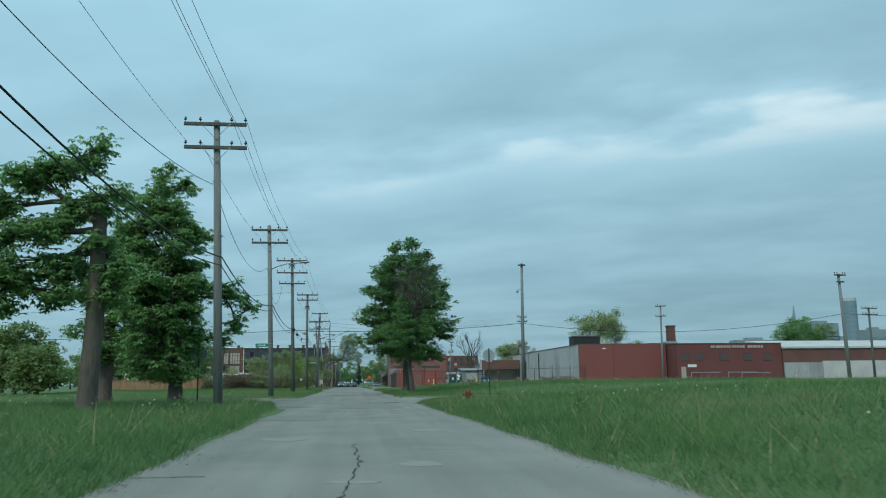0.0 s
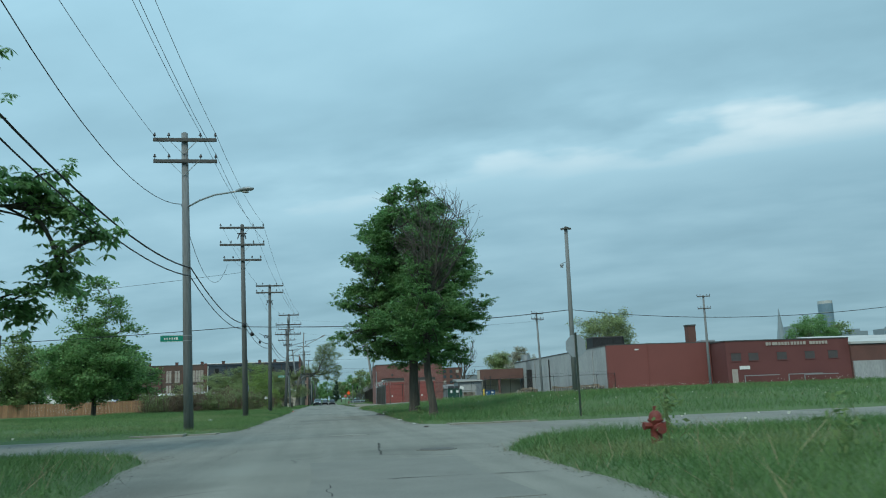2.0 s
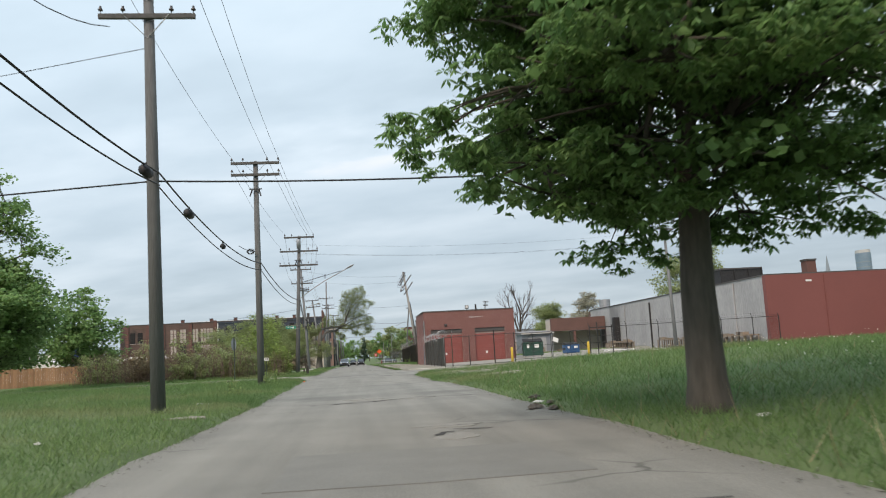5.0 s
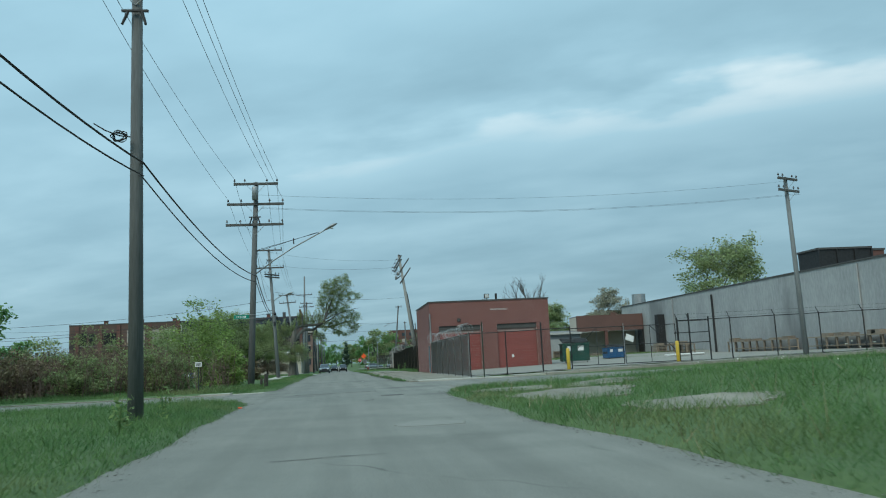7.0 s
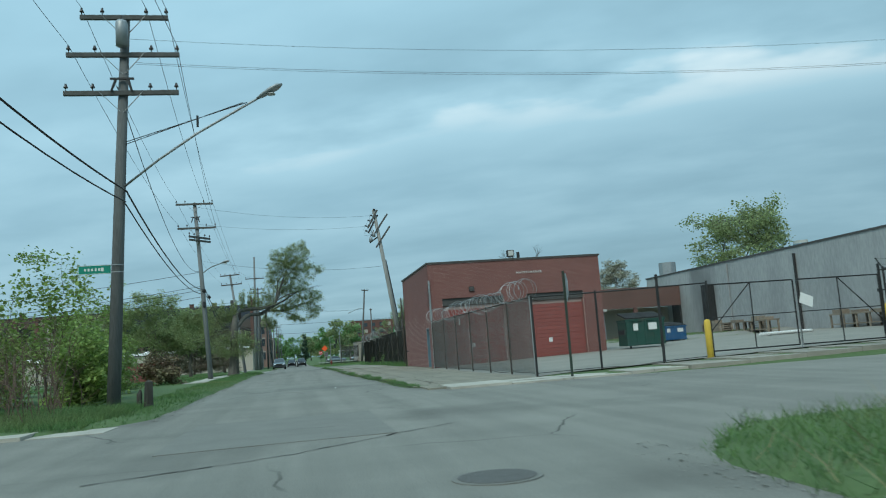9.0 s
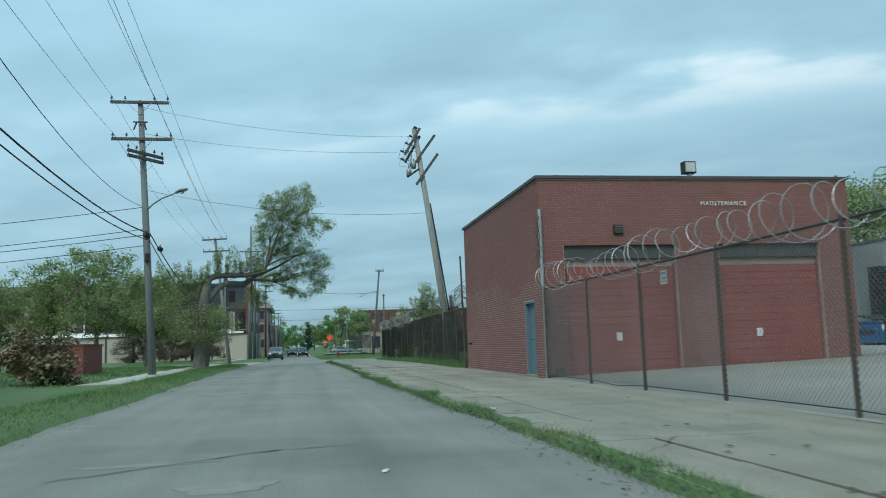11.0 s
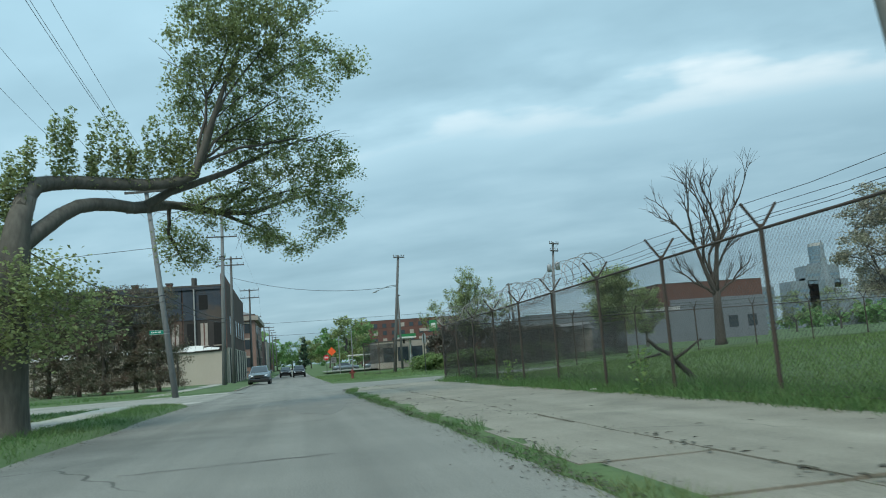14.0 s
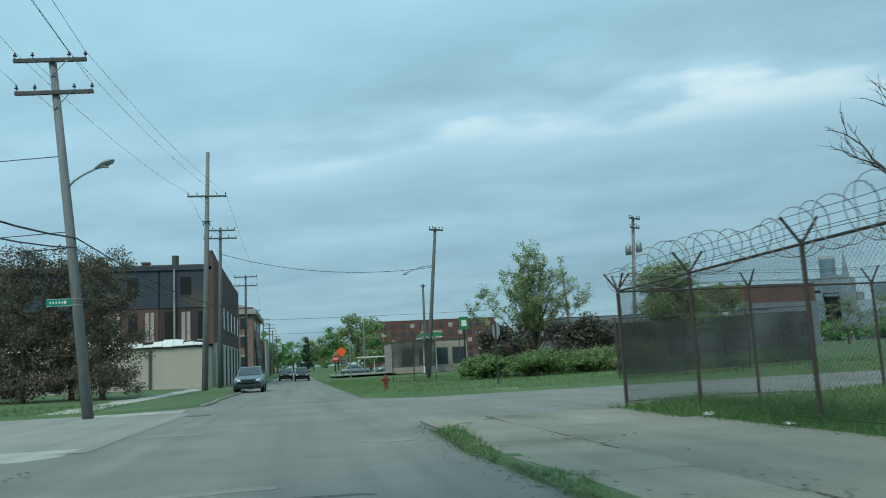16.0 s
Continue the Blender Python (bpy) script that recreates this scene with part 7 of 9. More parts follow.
# corner block with a cornice further along
tall = slab_building("cornice_block", -24, -6.6, 290, 318, -0.9, 10.6, TANBRICK, "three-storey tan brick corner block with a pale cornice", roof=ROOFGREY)
part("cornice", Shape().box(-24.4, -6.0, 289.4, 290.0, 9.6, 10.4).box(-6.6, -6.0, 290.0, 318.4, 9.6, 10.4), STONE, tall, "pale stone cornice")
part("hip_roof", Shape().prism([(-23.5, 290.3, 10.72), (-7, 290.3, 10.72), (-11, 296, 12.3), (-20, 296, 12.3)], (0, 14, 0)), ROOFGREY, tall)
for z in (1.2, 4.4, 7.3):
    for x in (-8.0, -10.2, -12.4, -14.6):
        w = part("window", Shape().box(x - 0.5, x + 0.5, 289.93, 290.02, z, z + 1.7), GLASS, tall, "dark sash window")
        part("lintel", Shape().box(x - 0.65, x + 0.65, 289.88, 289.93, z + 1.7, z + 2.0), STONE, w)
    for y in (294, 299, 304, 309, 314):
        w = part("window", Shape().box(-6.62, -6.55, y - 0.6, y + 0.6, z, z + 1.7), GLASS, tall, "dark sash window")
        part("lintel", Shape().box(-6.58, -6.5, y - 0.75, y + 0.75, z + 1.7, z + 2.0), STONE, w)
for i, (x0, x1, y0, y1, h, m) in enumerate(((-24, -7.5, 335, 360, 8.0, DARKBRICK), (-22, -8, 385, 410, 9.3, STONE), (-30, -8, 440, 470, 8.5, DARKBRICK))):
    b = slab_building("distant_block", x0, x1, y0, y1, -0.9, h - 0.8, m, "distant low city block beside the street")
    for z in (1.0, 4.0):
        for k in range(4):
            part("window", Shape().box(x1 - 2 - k * 3.2, x1 - 0.8 - k * 3.2, y0 - 0.05, y0 + 0.05, z, z + 1.7), GLASS, b)

# ---------------------------------------------------------------- far right corner
apt = slab_building("apartment_block", 23, 66, 420, 440, -1, 14.1, DARKBRICK, "five-storey red brick apartment block in the distance")
for fl_z in range(5):
    for k in range(13):
        x = 24.5 + k * 3.2
        w = part("window", Shape().box(x, x + 1.4, 419.9, 420.05, 1.2 + fl_z * 2.6, 2.6 + fl_z * 2.6), GLASS if (k + fl_z) % 4 else PALEBOARD, apt)
part("pale_sign", Shape().box(44, 48, 419.8, 419.95, 9.5, 10.6), PALEBOARD, apt)
gas = slab_building("corner_shop", 12.5, 22, 262, 274, -0.6, 3.4, STONE, "low pale corner shop with dark windows")
for x in (13.4, 15.6, 17.8, 20):
    part("shop_window", Shape().box(x, x + 1.6, 261.9, 262.05, 0.4, 2.5), GLASS, gas)
canopy = thing("canopy", (17.0, 257.5, -0.6), "green and white filling station canopy", "canopy")
part("fascia", Shape().box(-1.8, 0.4, -3, 3, 4.4, 4.8), GASGREEN, canopy, "green fascia")
part("white_band", Shape().box(-1.84, 0.44, -3.04, 3.04, 4.2, 4.4), WHITE, canopy)
for x in (-1.4, 0.0):
    part("column", Shape().cyl((x, 0, 0), (x, 0, 4.2), 0.15), WHITE, canopy)
pylon = thing("filling_station_sign", (19.6, 252, -0.6), "green and white filling station sign on a mast", "sign")
part("mast", Shape().cyl((0, 0, 0), (0, 0, 6.2), 0.12), DARKMETAL, pylon)
face = part("panel", Shape().box(-0.55, 0.55, -0.12, 0.12, 4.9, 6.4), GASGREEN, pylon)
part("emblem", Shape().box(-0.3, 0.3, -0.135, -0.121, 5.3, 6.0), WHITE, face)
white_van_shelter = thing("bus_shelter", (13.5, 300, -0.5), "long pale open shelter by the avenue", "shelter")
part("roof", Shape().box(-3, 3, -1, 1, 2.4, 2.6), WHITE, white_van_shelter)
for x in (-2.8, 0, 2.8):
    part("column", Shape().cyl((x, 0, 0), (x, 0, 2.4), 0.08), WHITE, white_van_shelter)
b1 = slab_building("grey_block", 47, 88, 296, 309, -0.3, 7.2, BLUEGREY, "long grey painted shed far behind the lot")
part("pale_edge", Shape().box(66, 80, 295.85, 296, 6.5, 7.15), ROOFWHITE, b1, "pale roof edge")
b2 = slab_building("red_works", 86, 113, 317, 345, -0.3, 13.5, RUSTBRICK, "dull red brick works building far behind the lot", roof=ROOFGREY)
part("lower_wall", Shape().box(88.4, 113, 316.6, 316.95, -0.3, 9.6), BLUEGREY, b2, "blue-grey painted lower wall")
for k in range(4):
    part("window", Shape().box(93 + k * 5, 95.4 + k * 5, 316.5, 316.62, 2.2, 5.0), GLASS, b2)
link = thing("red_link_building", (0, 0, 0), "low red brick building with an open pale bay behind the yard", "building")
part("red_band", Shape().box(25.6, 33.1, 158, 158.4, 3.2, 4.95), RUSTBRICK, link, "dull red brick upper wall")
part("pale_wall", Shape().box(26.5, 33.1, 160.6, 160.9, -0.2, 3.2), BEIGE, link)
part("side_wall", Shape().box(25.6, 26.0, 158.4, 160.9, -0.2, 4.8), BEIGE, link)
part("roof", Shape().box(25.6, 33.1, 158.4, 160.9, 4.8, 4.92), ROOFGREY, link)
part("column", Shape().box(28.7, 29.0, 158.05, 158.35, -0.2, 3.2), DARKBRICK, link)
chain_fence([(13.0 + 2.95 * k, 191.2) for k in range(4)], 2.45, "dark screened fence beyond the side street", RUSTPOST, MESHDARK, screen=3, pitch=0.10, cloth_low=0.06)
shed = thing("grey_shed", (0, 0, 0), "low blue-grey metal shed behind the yard dumpsters", "shed")
part("walls", Shape().box(21.4, 25.5, 157.0, 160.8, -0.2, 3.05), BLUEGREY, shed)
part("roof", Shape().prism([(21.2, 156.7, 3.05), (21.2, 161.0, 3.05), (21.2, 161.0, 3.5), (21.2, 156.7, 3.15)], (4.4, 0, 0)), ROOFGREY, shed)
part("roof_edge", Shape().box(21.2, 25.6, 156.62, 156.69, 3.0, 3.2), ROOFWHITE, shed, "pale roof edge")
for x in (23.4,):
    part("door", Shape().box(x - 1.2, x + 1.2, 156.93, 157.0, 0.2, 2.5), GREYWALL, shed)
for k in range(4):
    u = thing("shack", (24 + k * 3.6, 232 + k, 0.0), "weathered pale board shed behind the shrubs", "shed", "sheds behind the shrubs")
    part("shed_body", Shape().box(-1.7, 1.7, 0, 3, -0.4, 2.5 + 0.3 * (k % 2)), STONE if k % 2 else BLUEGREY, u)
    part("roof", Shape().prism([(-1.9, -0.3, 2.5 + 0.3 * (k % 2)), (-1.9, 3.3, 2.5 + 0.3 * (k % 2)), (-1.9, 1.5, 3.6)], (3.8, 0, 0)), ROOFGREY, u)


# cedar fence along the side street
cedar = thing("board_fence", (0, 0, 0), "weathered orange-brown cedar board fence", "fence")
for i in range(100):
    x = -20.4 - i * 0.16
    h = 1.62 + 0.03 * math.sin(i * 1.7)
    ob = part("board", Shape().box(x - 0.072, x + 0.072, 117.95, 117.975, 0.10, h), WOODFENCE, cedar)
for z in (0.5, 1.3):
    part("rail", Shape().box(-36.4, -20.3, 117.98, 118.03, z, z + 0.09), WOODFENCE, cedar)
for i in range(8):
    part("post", Shape().box(-20.4 - 2.28 * i - 0.05, -20.4 - 2.28 * i + 0.05, 118.03, 118.13, -0.2, 1.6), WOODFENCE, cedar)
# low red brick enclosure by the lawn
enc = thing("brick_enclosure", (-8.6, 147.6, 0.06), "low red brick bin enclosure on the lawn", "brick wall")
part("front_wall", Shape().box(-0.24, 0, 0, 3.2, -0.3, 1.32), REDWALL, enc)
part("end_wall", Shape().box(-2.6, -0.24, 0.0, 0.24, -0.3, 1.32), REDWALL, enc)
part("coping", Shape().box(-0.28, 0.04, -0.04, 3.24, 1.32, 1.38).box(-2.64, -0.28, -0.04, 0.28, 1.32, 1.38), DARKBRICK, enc)
small = slab_building("pale_house", -44, -34, 150, 158, -0.2, 3.4, WHITE, "small pale house among the trees", roof=ROOFGREY)
b = thing("blue_bin", (-24.5, 208, -0.3), "blue waste bin beside the parking lot", "waste bin")
part("body", Shape().box(-0.7, 0.7, -0.5, 0.5, 0.0, 1.4), BLUEBIN, b, bevel=0.04)
part("lid", Shape().box(-0.75, 0.75, -0.55, 0.55, 1.4, 1.52), BLUEBIN, b)
part("decal", Shape().box(-0.4, 0.4, -0.51, -0.501, 0.5, 1.0), WHITE, b)


def lot_post(x, y):
    t = thing("lot_post", (x, y, -0.25), "thin dark lamp post with a yellow base in the parking strip", "post", "posts in the parking strip")
    part("shaft", Shape().cyl((0, 0, 0.3), (0, 0, 3.6), 0.06), DARKMETAL, t)
    part("base", Shape().cyl((0, 0, -0.3), (0, 0, 0.45), 0.22), YELLOW, t, "yellow painted base")


lot_post(-23.0, 209.8)
lot_post(-34.0, 211.0)
# ---------------------------------------------------------------- trees
def limb(s, a, b, r0, r1, rng, bow=0.12, n=5):
    """A tapered, slightly crooked branch. Returns its points."""
    a, b = Vector(a), Vector(b)
    L = (b - a).length
    mid = Vector((rng.uniform(-1, 1), rng.uniform(-1, 1), rng.uniform(0.0, 1.0))) * bow * L
    pts = [a.lerp(b, i / n) + mid * 4 * (i / n) * (1 - i / n) * 0.5 + Vector((rng.uniform(-1, 1), rng.uniform(-1, 1), rng.uniform(-1, 1))) * 0.02 * L * (0 < i < n) for i in range(n + 1)]
    s.tube(pts, [r0 + (r1 - r0) * i / n for i in range(n + 1)], 8 if r0 > 0.06 else 5 if r0 > 0.025 else 3, r0 > 0.025)
    return pts


def leaf_cloud(centres, radii, per, size, rng, droop=0.25, flat=0.6):
    """Rhombic leaves scattered in clumps round centres, tilted at random. Returns the corners."""
    centres = np.asarray(centres)
    n = len(centres) * per
    ball = rng.normal(0, 1, (n, 3))
    ball *= (1.7 * rng.random(n) ** 0.45 / np.linalg.norm(ball, axis=1))[:, None]
    c = np.repeat(centres, per, 0) + ball * np.repeat(np.asarray(radii), per)[:, None] * np.array([1, 1, flat])
    ax = rng.normal(0, 1, (n, 3))
    ax[:, 2] = ax[:, 2] * 0.45 - droop
    ax /= np.linalg.norm(ax, axis=1)[:, None]
    up = rng.normal(0, 0.55, (n, 3)) + np.array([0, 0, 1])
    side = np.cross(ax, up)
    side /= np.linalg.norm(side, axis=1)[:, None] + 1e-9
    L = size * rng.uniform(0.6, 1.35, n)[:, None]
    w = L * rng.uniform(0.32, 0.5, n)[:, None]
    fold = np.cross(side, ax) * L * 0.10
    return np.stack([c - ax * L * 0.5, c + side * w + fold, c + ax * L * 0.5, c - side * w + fold], 1)


def rosettes(centres, radii, per, size, rng, flat=0.6):
    """Hand-shaped leaves: six drooping leaflets round each stalk's end. Returns the corners."""
    centres = np.asarray(centres)
    n = len(centres) * per
    ball = rng.normal(0, 1, (n, 3))
    ball *= (1.5 * rng.random(n) ** 0.5 / np.linalg.norm(ball, axis=1))[:, None]
    c = np.repeat(centres, per, 0) + ball * np.repeat(np.asarray(radii), per)[:, None] * np.array([1, 1, flat])
    a0, scale = rng.uniform(0, 6.28, n), size * rng.uniform(0.65, 1.25, n)
    tilt = rng.normal(0, 0.35, (n, 3))
    out = []
    for k in range(6):
        a = a0 + k * 1.0 + rng.normal(0, 0.12, n)
        ax = np.stack([np.cos(a), np.sin(a), np.full(n, -0.55)], 1) + tilt
        ax /= np.linalg.norm(ax, axis=1)[:, None]
        side = np.stack([-np.sin(a), np.cos(a), np.zeros(n)], 1)
        L = (scale * rng.uniform(0.75, 1.1, n))[:, None]
        out.append(np.stack([c, c + ax * L * 0.62 + side * L * 0.20, c + ax * L - np.array([0, 0, 1]) * L * 0.12, c + ax * L * 0.62 - side * L * 0.20], 1))
    return np.concatenate(out)


def tree(name, base, trunk_top, blobs, label, leaf, clumps, per, size, seed, r=0.3, bark=None, category="tree", clump_r=0.30, group="", shell=0.55, droop=0.25, twigs=True, lobes=0.36, flat=0.6, palmate=False, core=0):
    """blobs: (x, y, z, rx, ry, rz) of the crown's masses, from the base."""
    rng, prng = np.random.default_rng(seed), random.Random(seed)
    bark = bark or BARK
    t = thing(name, base, label, category, group)
    s = Shape()
    top = Vector(trunk_top)
    s.tube([(0, 0, -0.25), (0, 0, 0.05), (0.0, 0.0, 0.35), top * 0.45 + Vector((prng.uniform(-0.08, 0.08), prng.uniform(-0.08, 0.08), 0)), top * 0.8, top], [r * 1.4, r * 1.22, r * 1.05, r * 0.92, r * 0.8, r * 0.62], 14)
    part("trunk", s, bark, t, smooth=True)
    vol = np.array([b[3] * b[4] * b[5] for b in blobs]) ** (2 / 3)
    centres = []
    branches = Shape()
    nodes = []
    order = sorted(range(len(blobs)), key=lambda q: blobs[q][3] * blobs[q][4] * blobs[q][5], reverse=True)
    shares = vol / vol.sum()
    for rank, which in enumerate(order):
        b, share = blobs[which], shares[which]
        c = Vector(b[:3])
        if rank < 7 or not nodes:
            start, r0 = top * prng.uniform(0.72, 1.0), r * 0.42
        else:
            start = min(nodes, key=lambda p: (p - c).length + (0.6 if p.z > c.z else 0.0))
            r0 = r * 0.2
        pts = limb(branches, start, c, r0, r * 0.07, prng)
        nodes += pts[2:5]
        k = max(4, int(clumps * share))
        if lobes:
            m = max(4, min(11, k // 5))
            o = rng.normal(0, 1, (m, 3))
            o *= (rng.uniform(0.45, 0.98, m) / np.linalg.norm(o, axis=1))[:, None]
            d = rng.normal(0, 1, (k, 3))
            d *= (rng.random(k) ** 0.45 * lobes / np.linalg.norm(d, axis=1))[:, None]
            q = np.array(b[:3]) + (o[rng.integers(0, m, k)] * np.array(b[3:])) + d * np.array(b[3:])
            centres.append(q)
            for j in range(min(k, 14 if r > 0.18 else 5) if twigs else 0):
                p = pts[prng.randint(2, 5)]
                limb(branches, p, p.lerp(Vector(q[j]), 0.95), r * 0.11, r * 0.025, prng, 0.1, 4)
            continue
        d = rng.normal(0, 1, (k, 3))
        d /= np.linalg.norm(d, axis=1)[:, None]
        rad = (shell + (1 - shell) * rng.random(k)) ** 0.6
        rad *= 1 + 0.13 * rng.normal(0, 1, k).clip(-1.5, 1.2)
        q = np.array(b[:3]) + d * rad[:, None] * np.array(b[3:])
        centres.append(q)
        if twigs:
            for j in range(min(k, 16)):
                e = Vector(q[j])
                p = pts[prng.randint(2, 5)]
                limb(branches, p, p.lerp(e, 0.95), r * 0.11, r * 0.025, prng, 0.1, 4)
    part("branching", branches, bark, t, smooth=True)
    centres = np.concatenate(centres)
    lv = rosettes(centres, clump_r * rng.uniform(0.7, 1.4, len(centres)), per // 6, size, rng, flat) if palmate else leaf_cloud(centres, clump_r * rng.uniform(0.7, 1.4, len(centres)), per, size, rng, droop, flat)
    if core:
        b = np.array(blobs)[rng.integers(0, len(blobs), core)]
        d = rng.normal(0, 1, (core, 3))
        d *= (0.6 * rng.random(core) ** 0.5 / np.linalg.norm(d, axis=1))[:, None]
        lv = np.concatenate([lv, leaf_cloud(b[:, :3] + d * b[:, 3:], np.full(core, 0.3), 12, size * 1.15, rng, droop, flat)])
    soup("crown", lv, 4, leaf, t)
    return t


# two maples on the right verge, one behind the other; the far one dense, the near one with a dead top
def crown(zs, halves, rng, ring=6, thick=0.62, skew=(0, 0), step=1.15):
    """Masses of foliage filling an outline given by heights and half widths."""
    out = []
    z, i = zs[0] + 0.2, 0
    while z < zs[-1] - 0.2:
        hw = float(np.interp(z, zs, halves))
        n = max(1, round(ring * min(1.0, hw / 2.0)))
        for k in range(n):
            a = 2 * math.pi * (k + 0.5 * (i % 2) + rng.uniform(-0.22, 0.22)) / n
            q = hw * rng.uniform(0.52, 0.68) if n > 1 else 0
            rr = hw * rng.uniform(0.36, 0.48) if n > 1 else hw
            out.append((q * math.cos(a) + skew[0], q * math.sin(a) + skew[1], z + rng.uniform(-0.25, 0.25), rr, rr, thick * rng.uniform(0.75, 1.15)))
        z, i = z + step * rng.uniform(0.85, 1.1), i + 1
    return out


r1 = random.Random(1)
tree("maple_tree", (4.36, 64.5, 0.20), (0.05, 0, 3.5), crown((2.9, 3.5, 4.6, 6.5, 8.5, 9.5, 10.6, 12.0), (2.8, 3.8, 4.5, 4.0, 3.5, 3.1, 1.8, 0.8), r1, 8, 0.75, step=1.05)+ [(0, 0, 8.4, 1.7, 1.7, 1.2), (0, 0, 6.2, 2.4, 2.4, 1.5), (0, 0, 4.8, 2.2, 2.2, 0.9)],
     "large dense green maple tree on the grass verge", MAPLE, 2700, 84, 0.15, 71, r=0.255, clump_r=0.23, lobes=0.42, droop=0.4, palmate=True, flat=0.5, core=500)
r2 = random.Random(2)
near_b = [b for b in crown((2.4, 3.2, 4.2, 5.2, 6.2), (0.9, 1.75, 1.85, 1.4, 0.7), r2, 7, 0.55, (-0.1, 0), 0.75) if (b[2] < 4.7 and b[0] < 0.75) or b[0] < -0.3] + [(0.95, 0, 4.2, 0.45, 0.6, 0.45), (1.05, 0.2, 3.6, 0.35, 0.4, 0.3), (0.95, 0.1, 5.3, 0.25, 0.3, 0.15), (-0.2, 0, 3.9, 0.9, 0.9, 0.7)]
near = tree("maple_tree", (4.2, 55.75, 0.18), (-0.25, 0.1, 3.7), near_b, "green maple tree with a leafless dead top", MAPLE, 330, 108, 0.115, 72, r=0.155, bark=DARKBARK, clump_r=0.25, lobes=0.4, droop=0.4, palmate=True, flat=0.5)
dead = Shape()
rd = random.Random(33)
for k in range(17):
    a = rd.uniform(0, 6.28)
    tip = Vector((0.42 + 1.5 * math.cos(a), 1.4 * math.sin(a), rd.uniform(6.6, 8.9)))
    pts = limb(dead, (-0.1, 0.1, 4.2), tip, 0.048, 0.012, rd, 0.08, 7)
    for j in range(11):
        p = pts[rd.randint(2, 7)]
        e = p + Vector((rd.uniform(-0.9, 0.9), rd.uniform(-0.9, 0.9), rd.uniform(0.2, 1.0)))
        q = limb(dead, p, e, 0.015, 0.005, rd, 0.1, 4)
        for _ in range(3):
            limb(dead, q[rd.randint(1, 4)], e + Vector((rd.uniform(-0.5, 0.5), rd.uniform(-0.5, 0.5), rd.uniform(0, 0.5))), 0.009, 0.004, rd, 0.1, 3)
part("dead_top", dead, DARKBARK, near, "bare dead upper branches")
rng_d = np.random.default_rng(5)
tuft = np.stack([rng_d.uniform(-1.0, 2.1, 30), rng_d.uniform(-1.2, 1.2, 30), rng_d.uniform(5.2, 8.2, 30)], 1)
soup("high_leaves", leaf_cloud(tuft, np.full(30, 0.20), 46, 0.085, rng_d), 4, MAPLE, near)

# left side: chestnuts with layered foliage
r3 = random.Random(3)
tree("chestnut_tree", (-7.5, 38.3, 0.2), (-0.1, 0, 3.2), crown((1.2, 3.0, 5.0, 7.0, 8.5, 9.8, 10.5), (1.5, 2.0, 2.3, 2.05, 1.5, 1.0, 0.5), r3, 6, 0.42, (-0.65, 0), 0.85) + [(-0.5, 0, 4.6, 1.2, 1.2, 0.9), (-0.6, 0, 6.4, 1.2, 1.2, 0.9), (-0.6, 0, 8.2, 1.0, 1.0, 0.8), (-1.7, 0, 8.9, 1.0, 0.9, 0.5), (-2.1, 0, 7.9, 0.9, 0.9, 0.6), (-0.8, 0.3, 9.6, 0.9, 0.8, 0.4),
     (2.2, 1.4, 4.6, 0.75, 0.8, 0.4), (2.9, 1.8, 4.2, 0.42, 0.5, 0.32), (2.3, 1.5, 3.5, 0.7, 0.8, 0.4), (1.8, 1.2, 5.3, 0.6, 0.7, 0.35), (1.5, 1.0, 2.8, 0.6, 0.7, 0.35)], "tall dark green chestnut tree with layered foliage", CHESTNUT, 1150, 60, 0.21, 81, r=0.30, clump_r=0.30, droop=0.45, flat=0.65, lobes=0.46, palmate=True)
t2 = [(-1.0, 0, 5.2, 1.5, 1.6, 0.7), (0.9, 0.3, 4.4, 1.5, 1.5, 0.6), (-0.9, 0.2, 3.6, 1.3, 1.5, 0.6), (1.2, 0, 6.1, 1.3, 1.3, 0.7), (0.2, 0, 7.3, 1.3, 1.2, 0.7), (0.6, 0.3, 8.4, 0.8, 0.8, 0.6), (1.3, 0, 3.2, 1.2, 1.0, 0.5), (2.2, 0, 5.2, 0.9, 1.0, 0.6), (-1.4, 0, 6.6, 1.0, 1.0, 0.6), (0.2, 0, 2.5, 1.5, 1.3, 0.5), (2.3, 0, 3.9, 0.8, 0.9, 0.5)]
tree("chestnut_tree", (-12.2, 44.1, 0.2), (0.1, 0, 4.2), t2, "chestnut tree with a pale broken trunk behind the others", CHESTNUT, 640, 54, 0.22, 83, r=0.33, clump_r=0.32, droop=0.4, flat=0.6, palmate=True)
t1b = [(-0.4, 0, 8.25, 0.5, 0.6, 0.5), (-1.3, 0, 7.6, 0.8, 0.8, 0.45), (-2.4, 0, 7.3, 0.8, 0.9, 0.5), (-3.2, 0, 6.4, 0.9, 1.0, 0.5), (-2.0, 0, 5.7, 1.0, 1.1, 0.5), (-0.5, 0.2, 6.3, 0.75, 0.8, 0.45), (0.25, 0, 6.9, 0.5, 0.6, 0.35), (0.15, 0.2, 5.4, 0.55, 0.7, 0.3), (-1.1, 0.2, 4.5, 0.9, 1.0, 0.45),
       (-2.6, 0, 4.4, 1.0, 1.2, 0.5), (-1.5, 0, 3.5, 0.8, 0.9, 0.3), (-3.0, 0, 3.35, 0.8, 1.0, 0.35), (-3.7, 0.2, 5.2, 0.9, 1.1, 0.5), (0.7, 0.3, 4.4, 0.6, 0.7, 0.35), (0.6, 0, 3.6, 0.5, 0.6, 0.3), (-4.4, 0, 4.4, 0.9, 1.0, 0.5), (-4.3, 0, 6.3, 0.8, 0.9, 0.5)]
